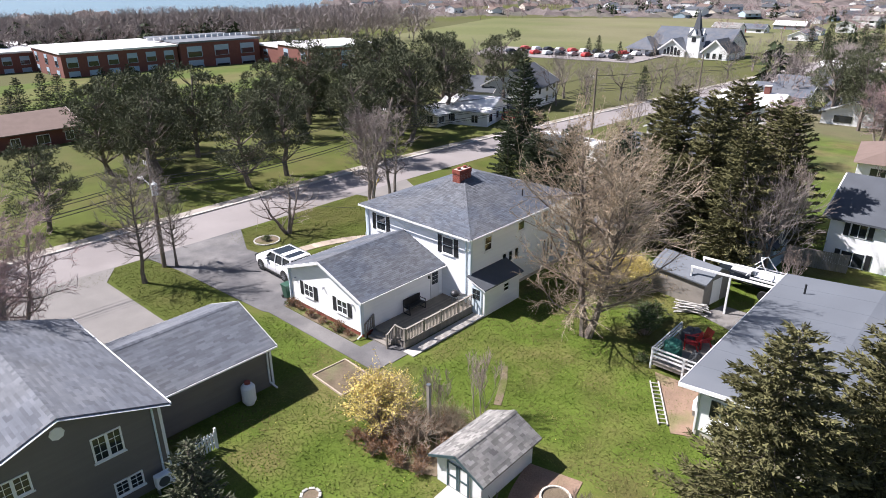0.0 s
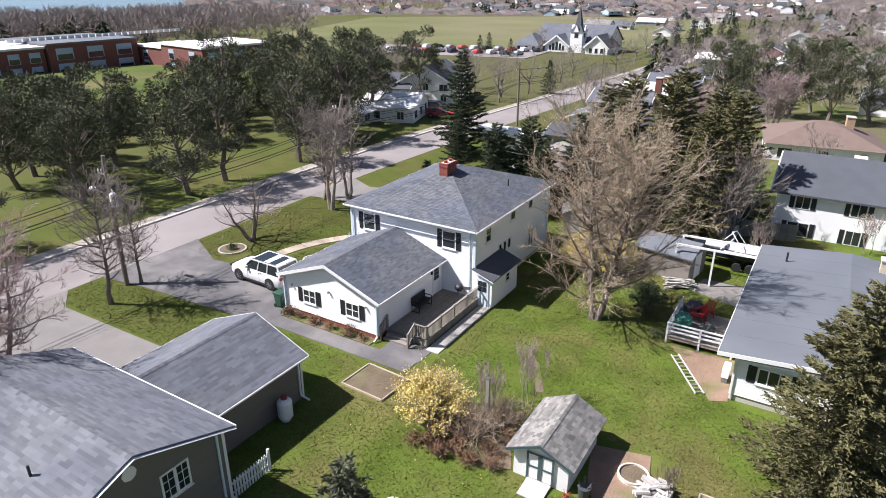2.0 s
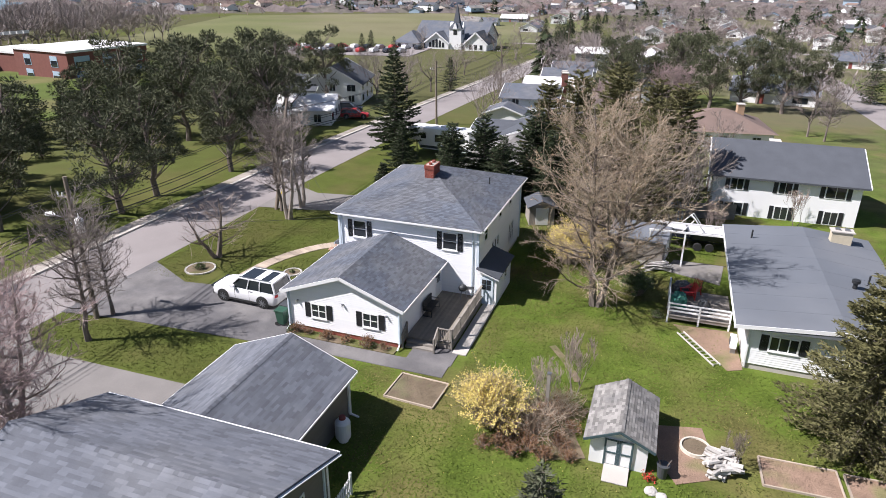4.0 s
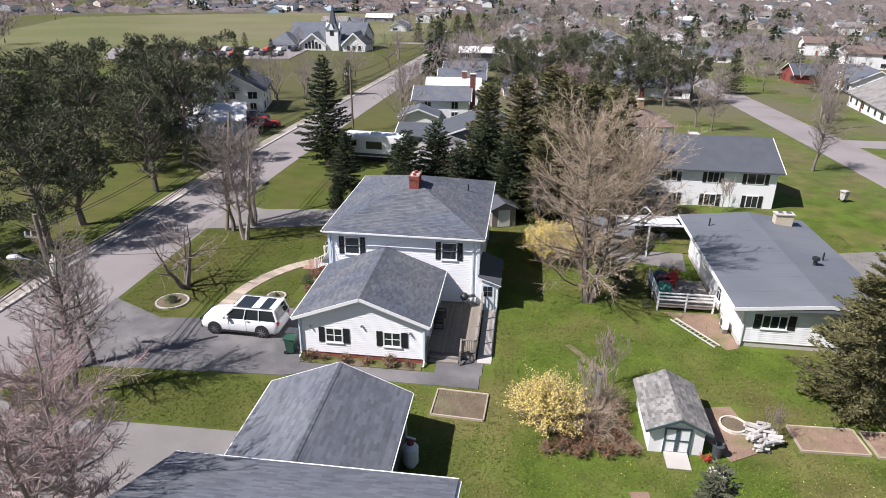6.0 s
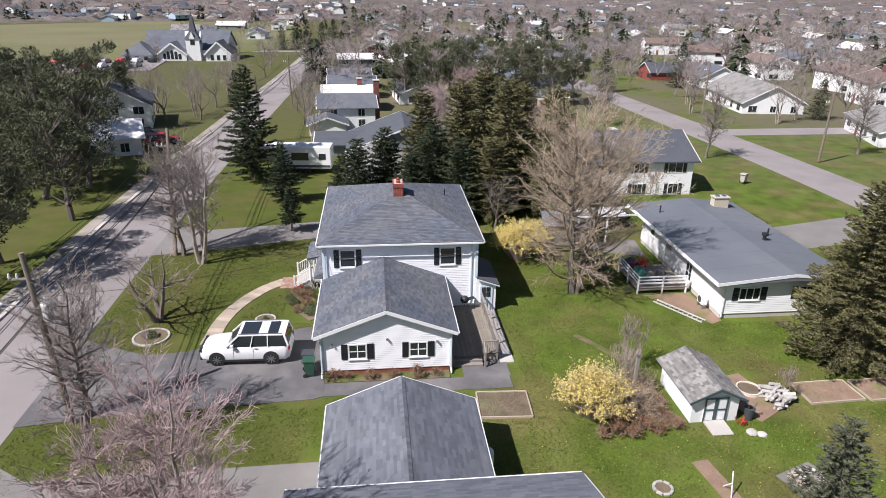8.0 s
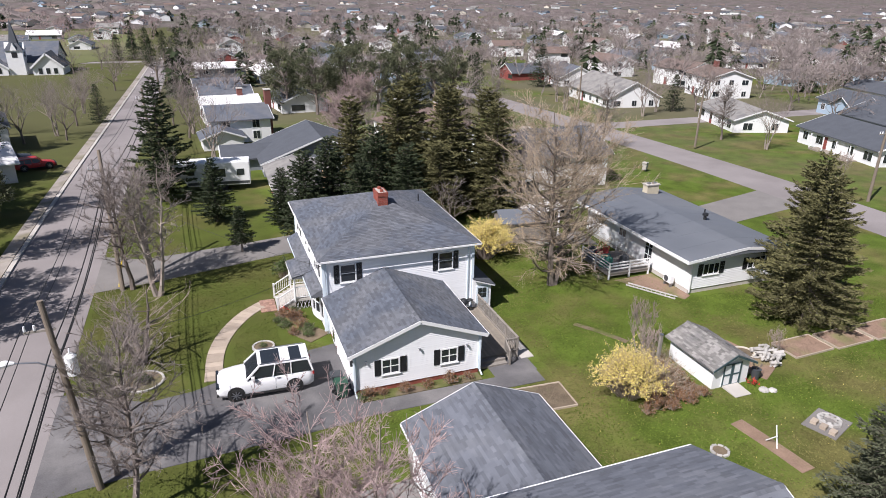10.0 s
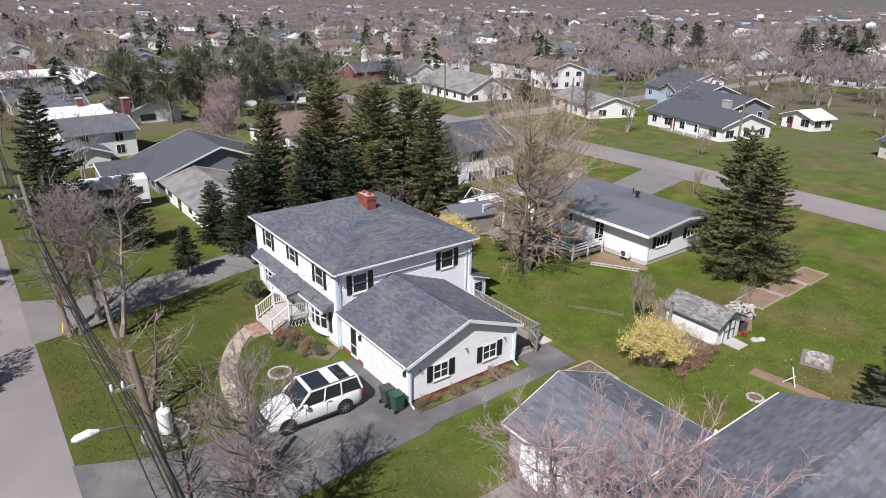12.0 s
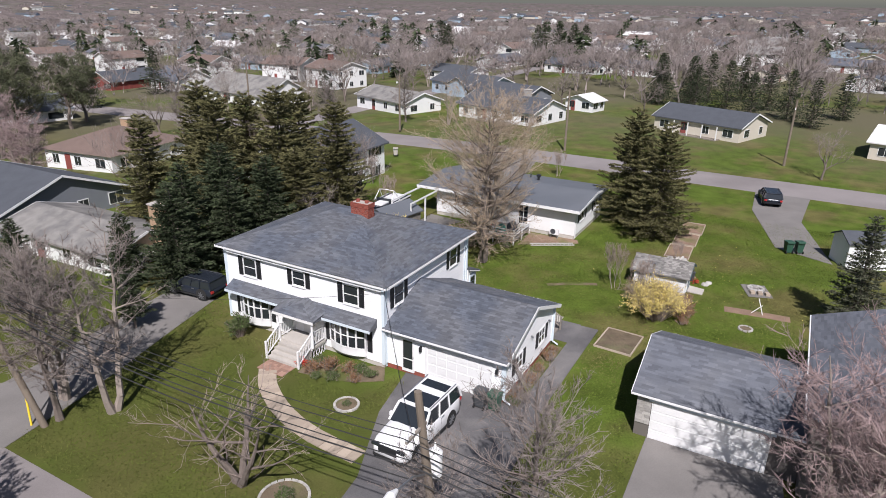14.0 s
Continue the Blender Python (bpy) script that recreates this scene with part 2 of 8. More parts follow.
# ---- mesh helpers ----
class Geo:
    """Vertices and faces that become one mesh."""

    def __init__(self):
        self.v, self.f = [], []

    def face(self, *pts):
        i = len(self.v)
        self.v += [tuple(p) for p in pts]
        self.f.append(tuple(range(i, i + len(pts))))
        return self

    def box(self, x0, x1, y0, y1, z0, z1, m=None):
        i = len(self.v)
        c = [(x, y, z) for z in (z0, z1) for y in (y0, y1) for x in (x0, x1)]
        self.v += [tuple(m @ Vector(p)) for p in c] if m else c
        self.f += [tuple(i + k for k in q) for q in ((0, 2, 3, 1), (4, 5, 7, 6), (0, 1, 5, 4), (2, 6, 7, 3), (0, 4, 6, 2), (1, 3, 7, 5))]
        return self

    def beam(self, a, b, w, h=None, up=(0, 0, 1)):
        """A bar from a to b with a w x h section."""
        a, b, h = Vector(a), Vector(b), h or w
        d = (b - a).normalized()
        s = d.cross(Vector(up))
        s = s.normalized() if s.length > 1e-4 else Vector((1, 0, 0))
        u = s.cross(d)
        i = len(self.v)
        for p in (a, b):
            for su, uu in ((-1, -1), (1, -1), (1, 1), (-1, 1)):
                self.v.append(tuple(p + s * su * w / 2 + u * uu * h / 2))
        self.f += [(i, i + 1, i + 2, i + 3)[::-1], (i + 4, i + 5, i + 6, i + 7)] + [(i + k, i + (k + 1) % 4, i + 4 + (k + 1) % 4, i + 4 + k) for k in range(4)]
        return self

    def tube(self, pts, radii, n=8, caps=True):
        """A round tube through pts."""
        pts = [Vector(p) for p in pts]
        radii = radii if hasattr(radii, "__len__") else [radii] * len(pts)
        i = len(self.v)
        for k, p in enumerate(pts):
            d = (pts[min(k + 1, len(pts) - 1)] - pts[max(k - 1, 0)]).normalized()
            s = d.orthogonal().normalized() if abs(d.z) < 0.99 else Vector((1, 0, 0))
            if abs(d.z) < 0.99:
                s = d.cross(Vector((0, 0, 1))).normalized()
            u = s.cross(d)
            self.v += [tuple(p + (s * math.cos(a) + u * math.sin(a)) * radii[k]) for a in [math.tau * j / n for j in range(n)]]
        for k in range(len(pts) - 1):
            for j in range(n):
                self.f.append((i + k * n + j, i + k * n + (j + 1) % n, i + (k + 1) * n + (j + 1) % n, i + (k + 1) * n + j))
        if caps:
            self.f.append(tuple(i + j for j in range(n))[::-1])
            self.f.append(tuple(i + (len(pts) - 1) * n + j for j in range(n)))
        return self

    def prism(self, profile, y0, y1, axis="y"):
        """A profile of (a, z) carried along an axis."""
        i, n = len(self.v), len(profile)
        for y in (y0, y1):
            self.v += [(a, y, z) if axis == "y" else (y, a, z) for a, z in profile]
        self.f += [tuple(range(i, i + n))[::-1], tuple(range(i + n, i + 2 * n))] + [(i + k, i + (k + 1) % n, i + n + (k + 1) % n, i + n + k) for k in range(n)]
        return self

    def ball(self, c, r, n=10, m=6, zs=1.0):
        self.tube([(c[0], c[1], c[2] - zs * r * math.cos(math.pi * k / m)) for k in range(m + 1)], [max(0.002, r * math.sin(math.pi * k / m)) for k in range(m + 1)], n)
        return self

    def mesh(self, name, material, fix=True, smooth=False):
        me = bpy.data.meshes.new(name)
        me.from_pydata(self.v, [], self.f)
        if fix and len(self.f) < 6000:
            bm = bmesh.new()
            bm.from_mesh(me)
            bmesh.ops.recalc_face_normals(bm, faces=bm.faces)
            bm.to_mesh(me)
            bm.free()
        if smooth:
            me.polygons.foreach_set("use_smooth", [True] * len(me.polygons))
        me.materials.append(material)
        return me


def thing(name, x=0, y=0, z=0, rz=0, label="", category="", group="", kind=""):
    """An Empty at a thing's base, under which its parts are built in its own coordinates."""
    e = new(name)
    e.matrix_basis = pose(x, y, z, 0, 0, rz)
    e.empty_display_size = 0.2
    return tagged(e, label, category, group, kind)


def part(name, geo, material, parent=None, label="", kind="", bevel=0.0, fix=True, smooth=False):
    """Links a Geo as one mesh object under a thing or a part."""
    ob = new(name, geo.mesh(name, material, fix, smooth))
    ob.parent = parent
    if bevel:
        b = ob.modifiers.new("edge", "BEVEL")
        b.width, b.segments, b.limit_method = bevel, 2, "ANGLE"
    return tagged(ob, label, kind=kind)


def outlying(m, colour, start, end):
    """Lets the ground's cover turn from mown lawn to winter-brown scrub with distance from the house."""
    nt, n = m.node_tree, m.node_tree.nodes
    p = n["Principled BSDF"]
    old = p.inputs["Base Color"].links[0].from_socket
    geo = next(k for k in n if k.bl_idname == "ShaderNodeNewGeometry")
    d = n.new("ShaderNodeVectorMath")
    d.operation = "DISTANCE"
    nt.links.new(geo.outputs["Position"], d.inputs[0])
    d.inputs[1].default_value = (-20, 25, 0)
    big = n.new("ShaderNodeTexNoise")
    big.inputs["Scale"].default_value = 0.022
    big.inputs["Detail"].default_value = 5
    nt.links.new(geo.outputs["Position"], big.inputs["Vector"])
    far = n.new("ShaderNodeMapRange")
    far.inputs["From Min"].default_value, far.inputs["From Max"].default_value = start, end
    nt.links.new(d.outputs["Value"], far.inputs["Value"])
    k = n.new("ShaderNodeMath")
    k.operation = "MULTIPLY"
    cut = n.new("ShaderNodeMapRange")
    cut.inputs["From Min"].default_value, cut.inputs["From Max"].default_value = 0.36, 0.5
    nt.links.new(big.outputs[0], cut.inputs["Value"])
    nt.links.new(far.outputs[0], k.inputs[0])
    nt.links.new(cut.outputs[0], k.inputs[1])
    mix = n.new("ShaderNodeMix")
    mix.data_type = "RGBA"
    mix.inputs[7].default_value = (*colour, 1)
    nt.links.new(k.outputs[0], mix.inputs[0])
    nt.links.new(old, mix.inputs[6])
    nt.links.new(mix.outputs[2], p.inputs["Base Color"])


outlying(M["grass"], (0.128, 0.118, 0.072), 40, 100)


def streetward(m, colour):
    """Lets the turf turn thin and olive on the street side of the house."""
    nt, n = m.node_tree, m.node_tree.nodes
    p = n["Principled BSDF"]
    old = p.inputs["Base Color"].links[0].from_socket
    geo = next(k for k in n if k.bl_idname == "ShaderNodeNewGeometry")
    sep = n.new("ShaderNodeSeparateXYZ")
    nt.links.new(geo.outputs["Position"], sep.inputs[0])
    ramp = n.new("ShaderNodeMapRange")
    ramp.inputs["From Min"].default_value, ramp.inputs["From Max"].default_value = -33.0, -38.0
    ramp.inputs["To Max"].default_value = 0.62
    nt.links.new(sep.outputs["X"], ramp.inputs["Value"])
    mix = n.new("ShaderNodeMix")
    mix.data_type = "RGBA"
    mix.inputs[7].default_value = (*colour, 1)
    nt.links.new(ramp.outputs[0], mix.inputs[0])
    nt.links.new(old, mix.inputs[6])
    nt.links.new(mix.outputs[2], p.inputs["Base Color"])


streetward(M["grass"], (0.074, 0.080, 0.022))
streetward(M["blade"], (0.082, 0.090, 0.022))


# ---- the lie of the land ----
def land(x, y):
    """Ground height: level round the house, falling away to the street's far end and the school."""
    a, b = max(0.0, y - 46.0), max(0.0, -62.0 - x)
    d = math.hypot(a, b)
    d = d * d / (d + 40.0)
    return -12.0 * (1 - math.exp(-d / 280.0))


def strip(name, pts, material, lift, label, kind="structure", category="", step=6.0):
    """A paved or planted patch: an outline of (x, y) pairs as left and right edges of a band, laid on the land."""
    g = Geo()
    left, right = pts
    rows = []
    for k in range(len(left) - 1):
        seg = max(1, int((Vector(left[k + 1]) - Vector(left[k])).length / step))
        for j in range(seg):
            t = j / seg
            rows.append((Vector(left[k]).lerp(Vector(left[k + 1]), t), Vector(right[k]).lerp(Vector(right[k + 1]), t)))
    rows.append((Vector(left[-1]), Vector(right[-1])))
    cols = max(1, int((rows[0][0] - rows[0][1]).length / 8))
    grid = [[(a.lerp(b, c / cols).x, a.lerp(b, c / cols).y) for c in range(cols + 1)] for a, b in rows]
    n = cols + 1
    for row in grid:
        g.v += [(x, y, land(x, y) + lift) for x, y in row]
    for r in range(len(grid) - 1):
        g.f += [(r * n + c, r * n + c + 1, (r + 1) * n + c + 1, (r + 1) * n + c) for c in range(cols)]
    base = len(g.v)
    edge = [r * n for r in range(len(grid))] + [(len(grid) - 1) * n + c for c in range(1, n)] + [r * n + n - 1 for r in range(len(grid) - 2, -1, -1)] + list(range(n - 2, 0, -1))
    g.v += [(g.v[k][0], g.v[k][1], g.v[k][2] - lift - 0.1) for k in edge]
    g.f += [(edge[k], edge[(k + 1) % len(edge)], base + (k + 1) % len(edge), base + k) for k in range(len(edge))]
    ob = part(name, g, material)
    return tagged(ob, label, category or name.split("_")[-1], kind=kind)


def smooth_line(pts, n=8):
    """A Catmull-Rom line through pts."""
    p = [Vector(q) for q in pts]
    p = [2 * p[0] - p[1], *p, 2 * p[-1] - p[-2]]
    out = []
    for k in range(1, len(p) - 2):
        for j in range(n):
            t = j / n
            out.append(0.5 * (2 * p[k] + (p[k + 1] - p[k - 1]) * t + (2 * p[k - 1] - 5 * p[k] + 4 * p[k + 1] - p[k + 2]) * t * t + (3 * p[k] - 3 * p[k + 1] + p[k + 2] - p[k - 1]) * t ** 3))
    return out + [p[-2]]


def ribbon(pts, w):
    """Left and right edges of a band of width w along pts."""
    line = smooth_line(pts)
    left, right = [], []
    for k, q in enumerate(line):
        d = (line[min(k + 1, len(line) - 1)] - line[max(k - 1, 0)]).normalized()
        s = Vector((-d.y, d.x)) * w / 2
        left.append(tuple(q + s)), right.append(tuple(q - s))
    return left, right


def axis_steps(near, far):
    out, v, s = [0.0], 0.0, 6.0
    while v < far:
        v += s
        out.append(v)
        if v > near:
            s *= 1.25
    return out


gx = sorted({-30 - v for v in axis_steps(130, 3600)} | {-30 + v for v in axis_steps(130, 3600)})
gy = sorted({30 - v for v in axis_steps(60, 3600)} | {30 + v for v in axis_steps(240, 3600)})
g = Geo()
g.v = [(x, y, land(x, y)) for y in gy for x in gx]
nx = len(gx)
g.f = [(j * nx + i, j * nx + i + 1, (j + 1) * nx + i + 1, (j + 1) * nx + i) for j in range(len(gy) - 1) for i in range(nx - 1)]
ground = part("ground", g, M["grass"])
tagged(ground, "spring lawn with thin straw-coloured patches and dandelions", "ground", kind="structure")

# street, kerb and sidewalk on the west
strip("road", ([(-56.0, -120), (-56.0, 262)], [(-49.6, -120), (-49.6, 262)]), M["road"], 0.02, "worn pale grey asphalt street with a faint pink cast")
strip("kerb", ([(-56.35, -120), (-56.35, 255)], [(-56.0, -120), (-56.0, 255)]), M["concrete"], 0.14, "raised concrete kerb along the street")
strip("sidewalk", ([(-57.5, -120), (-57.5, 255)], [(-56.45, -120), (-56.45, 255)]), M["sidewalk"], 0.10, "pale concrete sidewalk behind the kerb")
# street on the east, with a side road
strip("cross_street", ([(-130, 262), (40, 262)], [(-130, 269), (40, 269)]), M["road"], 0.03, "pale asphalt cross street at the far end")
strip("road_east", ([(17.6, -160), (17.6, 400)], [(24.4, -160), (24.4, 400)]), M["road"], 0.02, "patched pale asphalt back street")
strip("side_road", ([(24.4, 91.5), (330, 96.0)], [(24.4, 86.0), (330, 90.5)]), M["road"], 0.02, "pale asphalt side road between lawns")
# driveway of the white house and its path
strip("driveway", ([(-49.7, 19.0), (-45.5, 19.6), (-40, 19.9), (-35.0, 20.2), (-34.5, 20.4)], [(-49.7, 27.6), (-45.2, 25.4), (-43.0, 25.7), (-38.5, 27.6), (-34.6, 28.4)]), M["drive"], 0.03, "worn dark asphalt driveway beside the white house")
strip("side_path", ([(-34.5, 20.4), (-24.0, 20.4)], [(-34.5, 21.6), (-24.0, 21.6)]), M["drive"], 0.034, "narrow asphalt path round the garage")
strip("side_path_corner", ([(-26.6, 21.6), (-23.9, 21.6)], [(-26.6, 23.4), (-23.9, 23.4)]), M["drive"], 0.034, "asphalt landing at the foot of the deck steps")
strip("driveway_south", ([(-49.7, 6.5), (-47.3, 8.0), (-33.4, 9.2)], [(-49.7, 16.6), (-47.3, 15.0), (-33.4, 15.2)]), M["pale_drive"], 0.03, "pale grey concrete driveway of the brown house")
strip("driveway_north", ([(-49.7, 41.0), (-45.5, 41.7), (-38, 43.7), (-32, 45.2)], [(-49.7, 48.2), (-46.5, 46.6), (-38, 48.0), (-31, 49.4)]), M["pale_drive"], 0.03, "pale asphalt driveway of the next house")


# ---- building helpers ----
def clap(geo, u0, u1, z0, z1, holes=(), top=None, step=0.125, lip=0.022):
    """Horizontal lapped boards on a wall in the plane y=0 that faces -y, from u0 to u1 along x; holes are (u0, u1, z0, z1); top(z) gives the clipped ends under a gable."""
    z = z0
    while z < z1 - 0.01:
        h = min(step, z1 - z)
        a, b = (u0, u1) if top is None else top(z + h)
        a, b = max(a, u0), min(b, u1)
        spans = [(a, b)] if b - a > 0.05 else []
        for p, q, r, s in holes:
            if r < z + h * 0.6 and s > z + h * 0.4:
                spans = [w for lo, hi in spans for w in ((lo, min(hi, p)), (max(lo, q), hi)) if w[1] - w[0] > 0.02]
        for lo, hi in spans:
            cut = [lo]
            while cut[-1] + 4.2 < hi:
                cut.append(cut[-1] + random.uniform(2.2, 3.9))
            cut.append(hi)
            for c, d in zip(cut, cut[1:]):
                geo.face((c, -lip, z), (d, -lip, z), (d, -0.003, z + h), (c, -0.003, z + h))
                geo.face((c, 0.0, z), (d, 0.0, z), (d, -lip, z), (c, -lip, z))
        z += h


def placed(geo, m, start=0):
    for k in range(start, len(geo.v)):
        geo.v[k] = tuple(m @ Vector(geo.v[k]))
    return geo


def tabs(geo, e0, e1, t0, t1, course=0.15, width=0.34, lift=0.012, proud=0.0):
    """Lapped roof shingles, each a tab of its own, on the face between the eave e0-e1 and the top t0-t1."""
    e0, e1, t0, t1 = (Vector(p) for p in (e0, e1, t0, t1))
    nrm = (e1 - e0).cross(t0 - e0).normalized()
    if nrm.z < 0:
        nrm = -nrm
    rise = ((t0 + t1) / 2 - (e0 + e1) / 2).length
    n = max(2, round(rise / course))
    for k in range(n):
        s, r = k / n, (k + 1) / n
        a, b = e0.lerp(t0, s), e1.lerp(t1, s)
        c, d = e0.lerp(t0, r), e1.lerp(t1, r)
        m = max(1, round((b - a).length / width))
        off = random.random()
        cuts = [0.0] + [min(1, max(0, (j + off + random.uniform(-0.2, 0.2)) / m)) for j in range(m)] + [1.0]
        for u, v in zip(cuts, cuts[1:]):
            if v - u < 0.004:
                continue
            up = nrm * (lift * random.uniform(0.7, 1.5) + proud)
            lo, top = nrm * proud, nrm * (proud + 0.002)
            p, q = a.lerp(b, u), a.lerp(b, v)
            w, x = c.lerp(d, u), c.lerp(d, v)
            geo.face(p + up, q + up, x + top, w + top)
            geo.face(p + lo, q + lo, q + up, p + up)


def ridge_caps(geo, a, b, w=0.15, step=0.2, lift=0.03):
    a, b = Vector(a), Vector(b)
    d = (b - a).normalized()
    s = d.cross(Vector((0, 0, 1))).normalized() * w
    n = max(2, int((b - a).length / step))
    for k in range(n):
        p, q = a.lerp(b, k / n), a.lerp(b, (k + 1.12) / n)
        up, lo = Vector((0, 0, lift + 0.012)), Vector((0, 0, lift))
        dn = Vector((0, 0, -w * 0.38))
        geo.face(p + up + s + dn, p + up, q + lo, q + lo + s + dn)
        geo.face(p + up, p + up - s + dn, q + lo - s + dn, q + lo)


def window(parent, m, w, h, rows=2, cols=1, shutters=0, name="window", frame_m="white", shut_m="shutter", depth=0.05):
    """A sash window on the wall plane of m (x along the wall, -y out, z up, origin at the sill's middle): frame, panes, sill, shutters."""
    f = Geo()
    t = 0.075
    f.box(-w / 2, w / 2, -depth, 0.01, h - t, h).box(-w / 2, w / 2, -depth, 0.01, 0, t)
    f.box(-w / 2, -w / 2 + t, -depth, 0.01, t, h - t).box(w / 2 - t, w / 2, -depth, 0.01, t, h - t)
    win = part(name, placed(f, m), M[frame_m], parent, bevel=0)
    for k in range(1, rows):
        zz = h * k / rows
        part("meeting_rail", placed(Geo().box(-w / 2 + t, w / 2 - t, -depth + 0.012, 0.01, zz - 0.022, zz + 0.022), m), M[frame_m], win)
    for k in range(1, cols):
        xx = -w / 2 + w * k / cols
        part("mullion", placed(Geo().box(xx - 0.03, xx + 0.03, -depth + 0.009, 0.01, t, h - t), m), M[frame_m], win)
    for r in range(rows):
        for c in range(cols):
            x0, x1 = -w / 2 + w * c / cols + 0.03, -w / 2 + w * (c + 1) / cols - 0.03
            z0, z1 = h * r / rows + 0.02, h * (r + 1) / rows - 0.02
            part("pane", placed(Geo().box(x0, x1, -0.022, -0.012, z0, z1), m), M["glass"], win)
    part("sill", placed(Geo().box(-w / 2 - 0.05, w / 2 + 0.05, -depth - 0.04, 0.01, -0.05, -0.002), m), M[frame_m], win)
    if shutters:
        for sx in (-1, 1):
            s = Geo()
            x = sx * (w / 2 + 0.03 + shutters / 2)
            s.box(x - shutters / 2, x - shutters / 2 + 0.05, -0.05, -0.012, 0, h).box(x + shutters / 2 - 0.05, x + shutters / 2, -0.05, -0.012, 0, h)
            for zz in (0, h / 2 - 0.03, h - 0.06):
                s.box(x - shutters / 2 + 0.05, x + shutters / 2 - 0.05, -0.05, -0.012, zz, zz + 0.06)
            k = 0.06
            while k < h - 0.06:
                s.box(x - shutters / 2 + 0.05, x + shutters / 2 - 0.05, -0.042, -0.016, k, k + 0.045)
                k += 0.06
            part("shutter", placed(s, m), M[shut_m], parent)
    return win


def face_m(side, x, y, z):
    """A wall frame at (x, y, z) for a wall that looks to the given side: s, e, n or w."""
    return pose(x, y, z, 0, 0, {"s": 0, "e": 90, "n": 180, "w": -90}[side])


def spout(parent, x, y, z, foot=(0, -0.35)):
    part("downspout", Geo().beam((x, y, z), (x, y, 0.25), 0.08, 0.06).beam((x, y, 0.27), (x + foot[0], y + foot[1], 0.1), 0.08, 0.06), M["trim_blue"], parent)


# ---- the white house ----
X0, X1, Y0, Y1, EAVE = -34.85, -24.80, 29.70, 41.60, 5.28
house = thing("white_house", -29.8, 35.6, 0, 0, "two-storey white clapboard house with black shutters and a grey hip roof", "house")
HX0, HX1, HY0, HY1 = X0 + 29.8, X1 + 29.8, Y0 - 35.6, Y1 - 35.6
part("foundation", Geo().box(HX0 + 0.03, HX1 - 0.03, HY0 + 0.03, HY1 - 0.03, -0.3, 0.32), M["concrete"], house)
part("wall", Geo().box(HX0, HX1, HY0, HY1, 0.3, EAVE - 0.06), M["siding"], house)
# openings as (side, along, sill, width, height, rows, cols, shutter width)
OPEN = [("s", -33.30, 3.50, 1.05, 1.25, 2, 1, 0.34), ("s", -26.75, 3.50, 1.05, 1.25, 2, 1, 0.34),
        ("w", 31.9, 3.50, 1.1, 1.25, 2, 1, 0.34), ("w", 35.7, 3.75, 1.0, 1.0, 2, 1, 0.32), ("w", 39.6, 3.50, 1.1, 1.25, 2, 1, 0.34),
        ("e", 31.5, 3.75, 0.80, 1.05, 2, 1, 0), ("e", 35.2, 4.15, 0.80, 0.72, 1, 1, 0), ("e", 38.2, 4.15, 0.75, 0.72, 1, 1, 0),
        ("e", 30.75, 1.55, 0.80, 1.0, 2, 1, 0), ("e", 33.35, 2.15, 0.52, 0.85, 1, 1, 0), ("e", 34.05, 2.15, 0.52, 0.85, 1, 1, 0), ("e", 34.75, 2.15, 0.52, 0.85, 1, 1, 0),
        ("e", 38.3, 1.05, 0.42, 1.5, 2, 1, 0), ("e", 38.8, 1.05, 0.42, 1.5, 2, 1, 0), ("e", 39.3, 1.05, 0.42, 1.5, 2, 1, 0)]
siding = Geo()
for side, length, org in (("s", X1 - X0, (HX0, HY0)), ("e", Y1 - Y0, (HX1, HY0)), ("n", X1 - X0, (HX1, HY1)), ("w", Y1 - Y0, (HX0, HY1))):
    holes = []
    for sd, along, sill, w, h, *_ in OPEN:
        if sd == side:
            u = {"s": along - X0, "e": along - Y0, "w": Y1 - along}.get(sd, 0)
            holes.append((u - w / 2 + 0.02, u + w / 2 - 0.02, sill, sill + h))
    k = len(siding.v)
    clap(siding, 0.06, length - 0.06, 0.30, EAVE - 0.1, holes)
    placed(siding, face_m(side, org[0], org[1], 0), k)
part("clapboard", siding, M["siding"], house, kind="stuff")
for cx, cy in ((HX0, HY0), (HX1, HY0), (HX1, HY1), (HX0, HY1)):
    part("corner_board", Geo().box(cx - 0.09, cx + 0.09, cy - 0.09, cy + 0.09, 0.28, EAVE - 0.08), M["trim_blue"], house)
for sd, along, sill, w, h, rows, cols, shut in OPEN:
    x, y = {"s": (along + 29.8, HY0), "e": (HX1, along - 35.6), "w": (HX0, along - 35.6)}[sd]
    window(house, face_m(sd, x, y, sill), w, h, rows, cols, shut)
# hip roof with tabs, fascia and gutters
EX0, EX1, EY0, EY1 = -35.22 + 29.8, -24.42 + 29.8, 29.25 - 35.6, 42.05 - 35.6
RZ, RY0, RY1 = 7.22, -0.75, 0.75
RX = 0.0
roof = Geo()
roof.v = [(EX0, EY0, EAVE), (EX1, EY0, EAVE), (EX1, EY1, EAVE), (EX0, EY1, EAVE), (RX, RY0, RZ), (RX, RY1, RZ)]
roof.f = [(0, 1, 4), (1, 2, 5, 4), (2, 3, 5), (3, 0, 4, 5), (3, 2, 1, 0)]
main_roof = part("roof", roof, M["shingle"], house)
t = Geo()
C = [Vector(p) for p in roof.v]
tabs(t, C[0], C[1], C[4], C[4])
tabs(t, C[1], C[2], C[4], C[5])
tabs(t, C[2], C[3], C[5], C[5])
tabs(t, C[3], C[0], C[5], C[4])
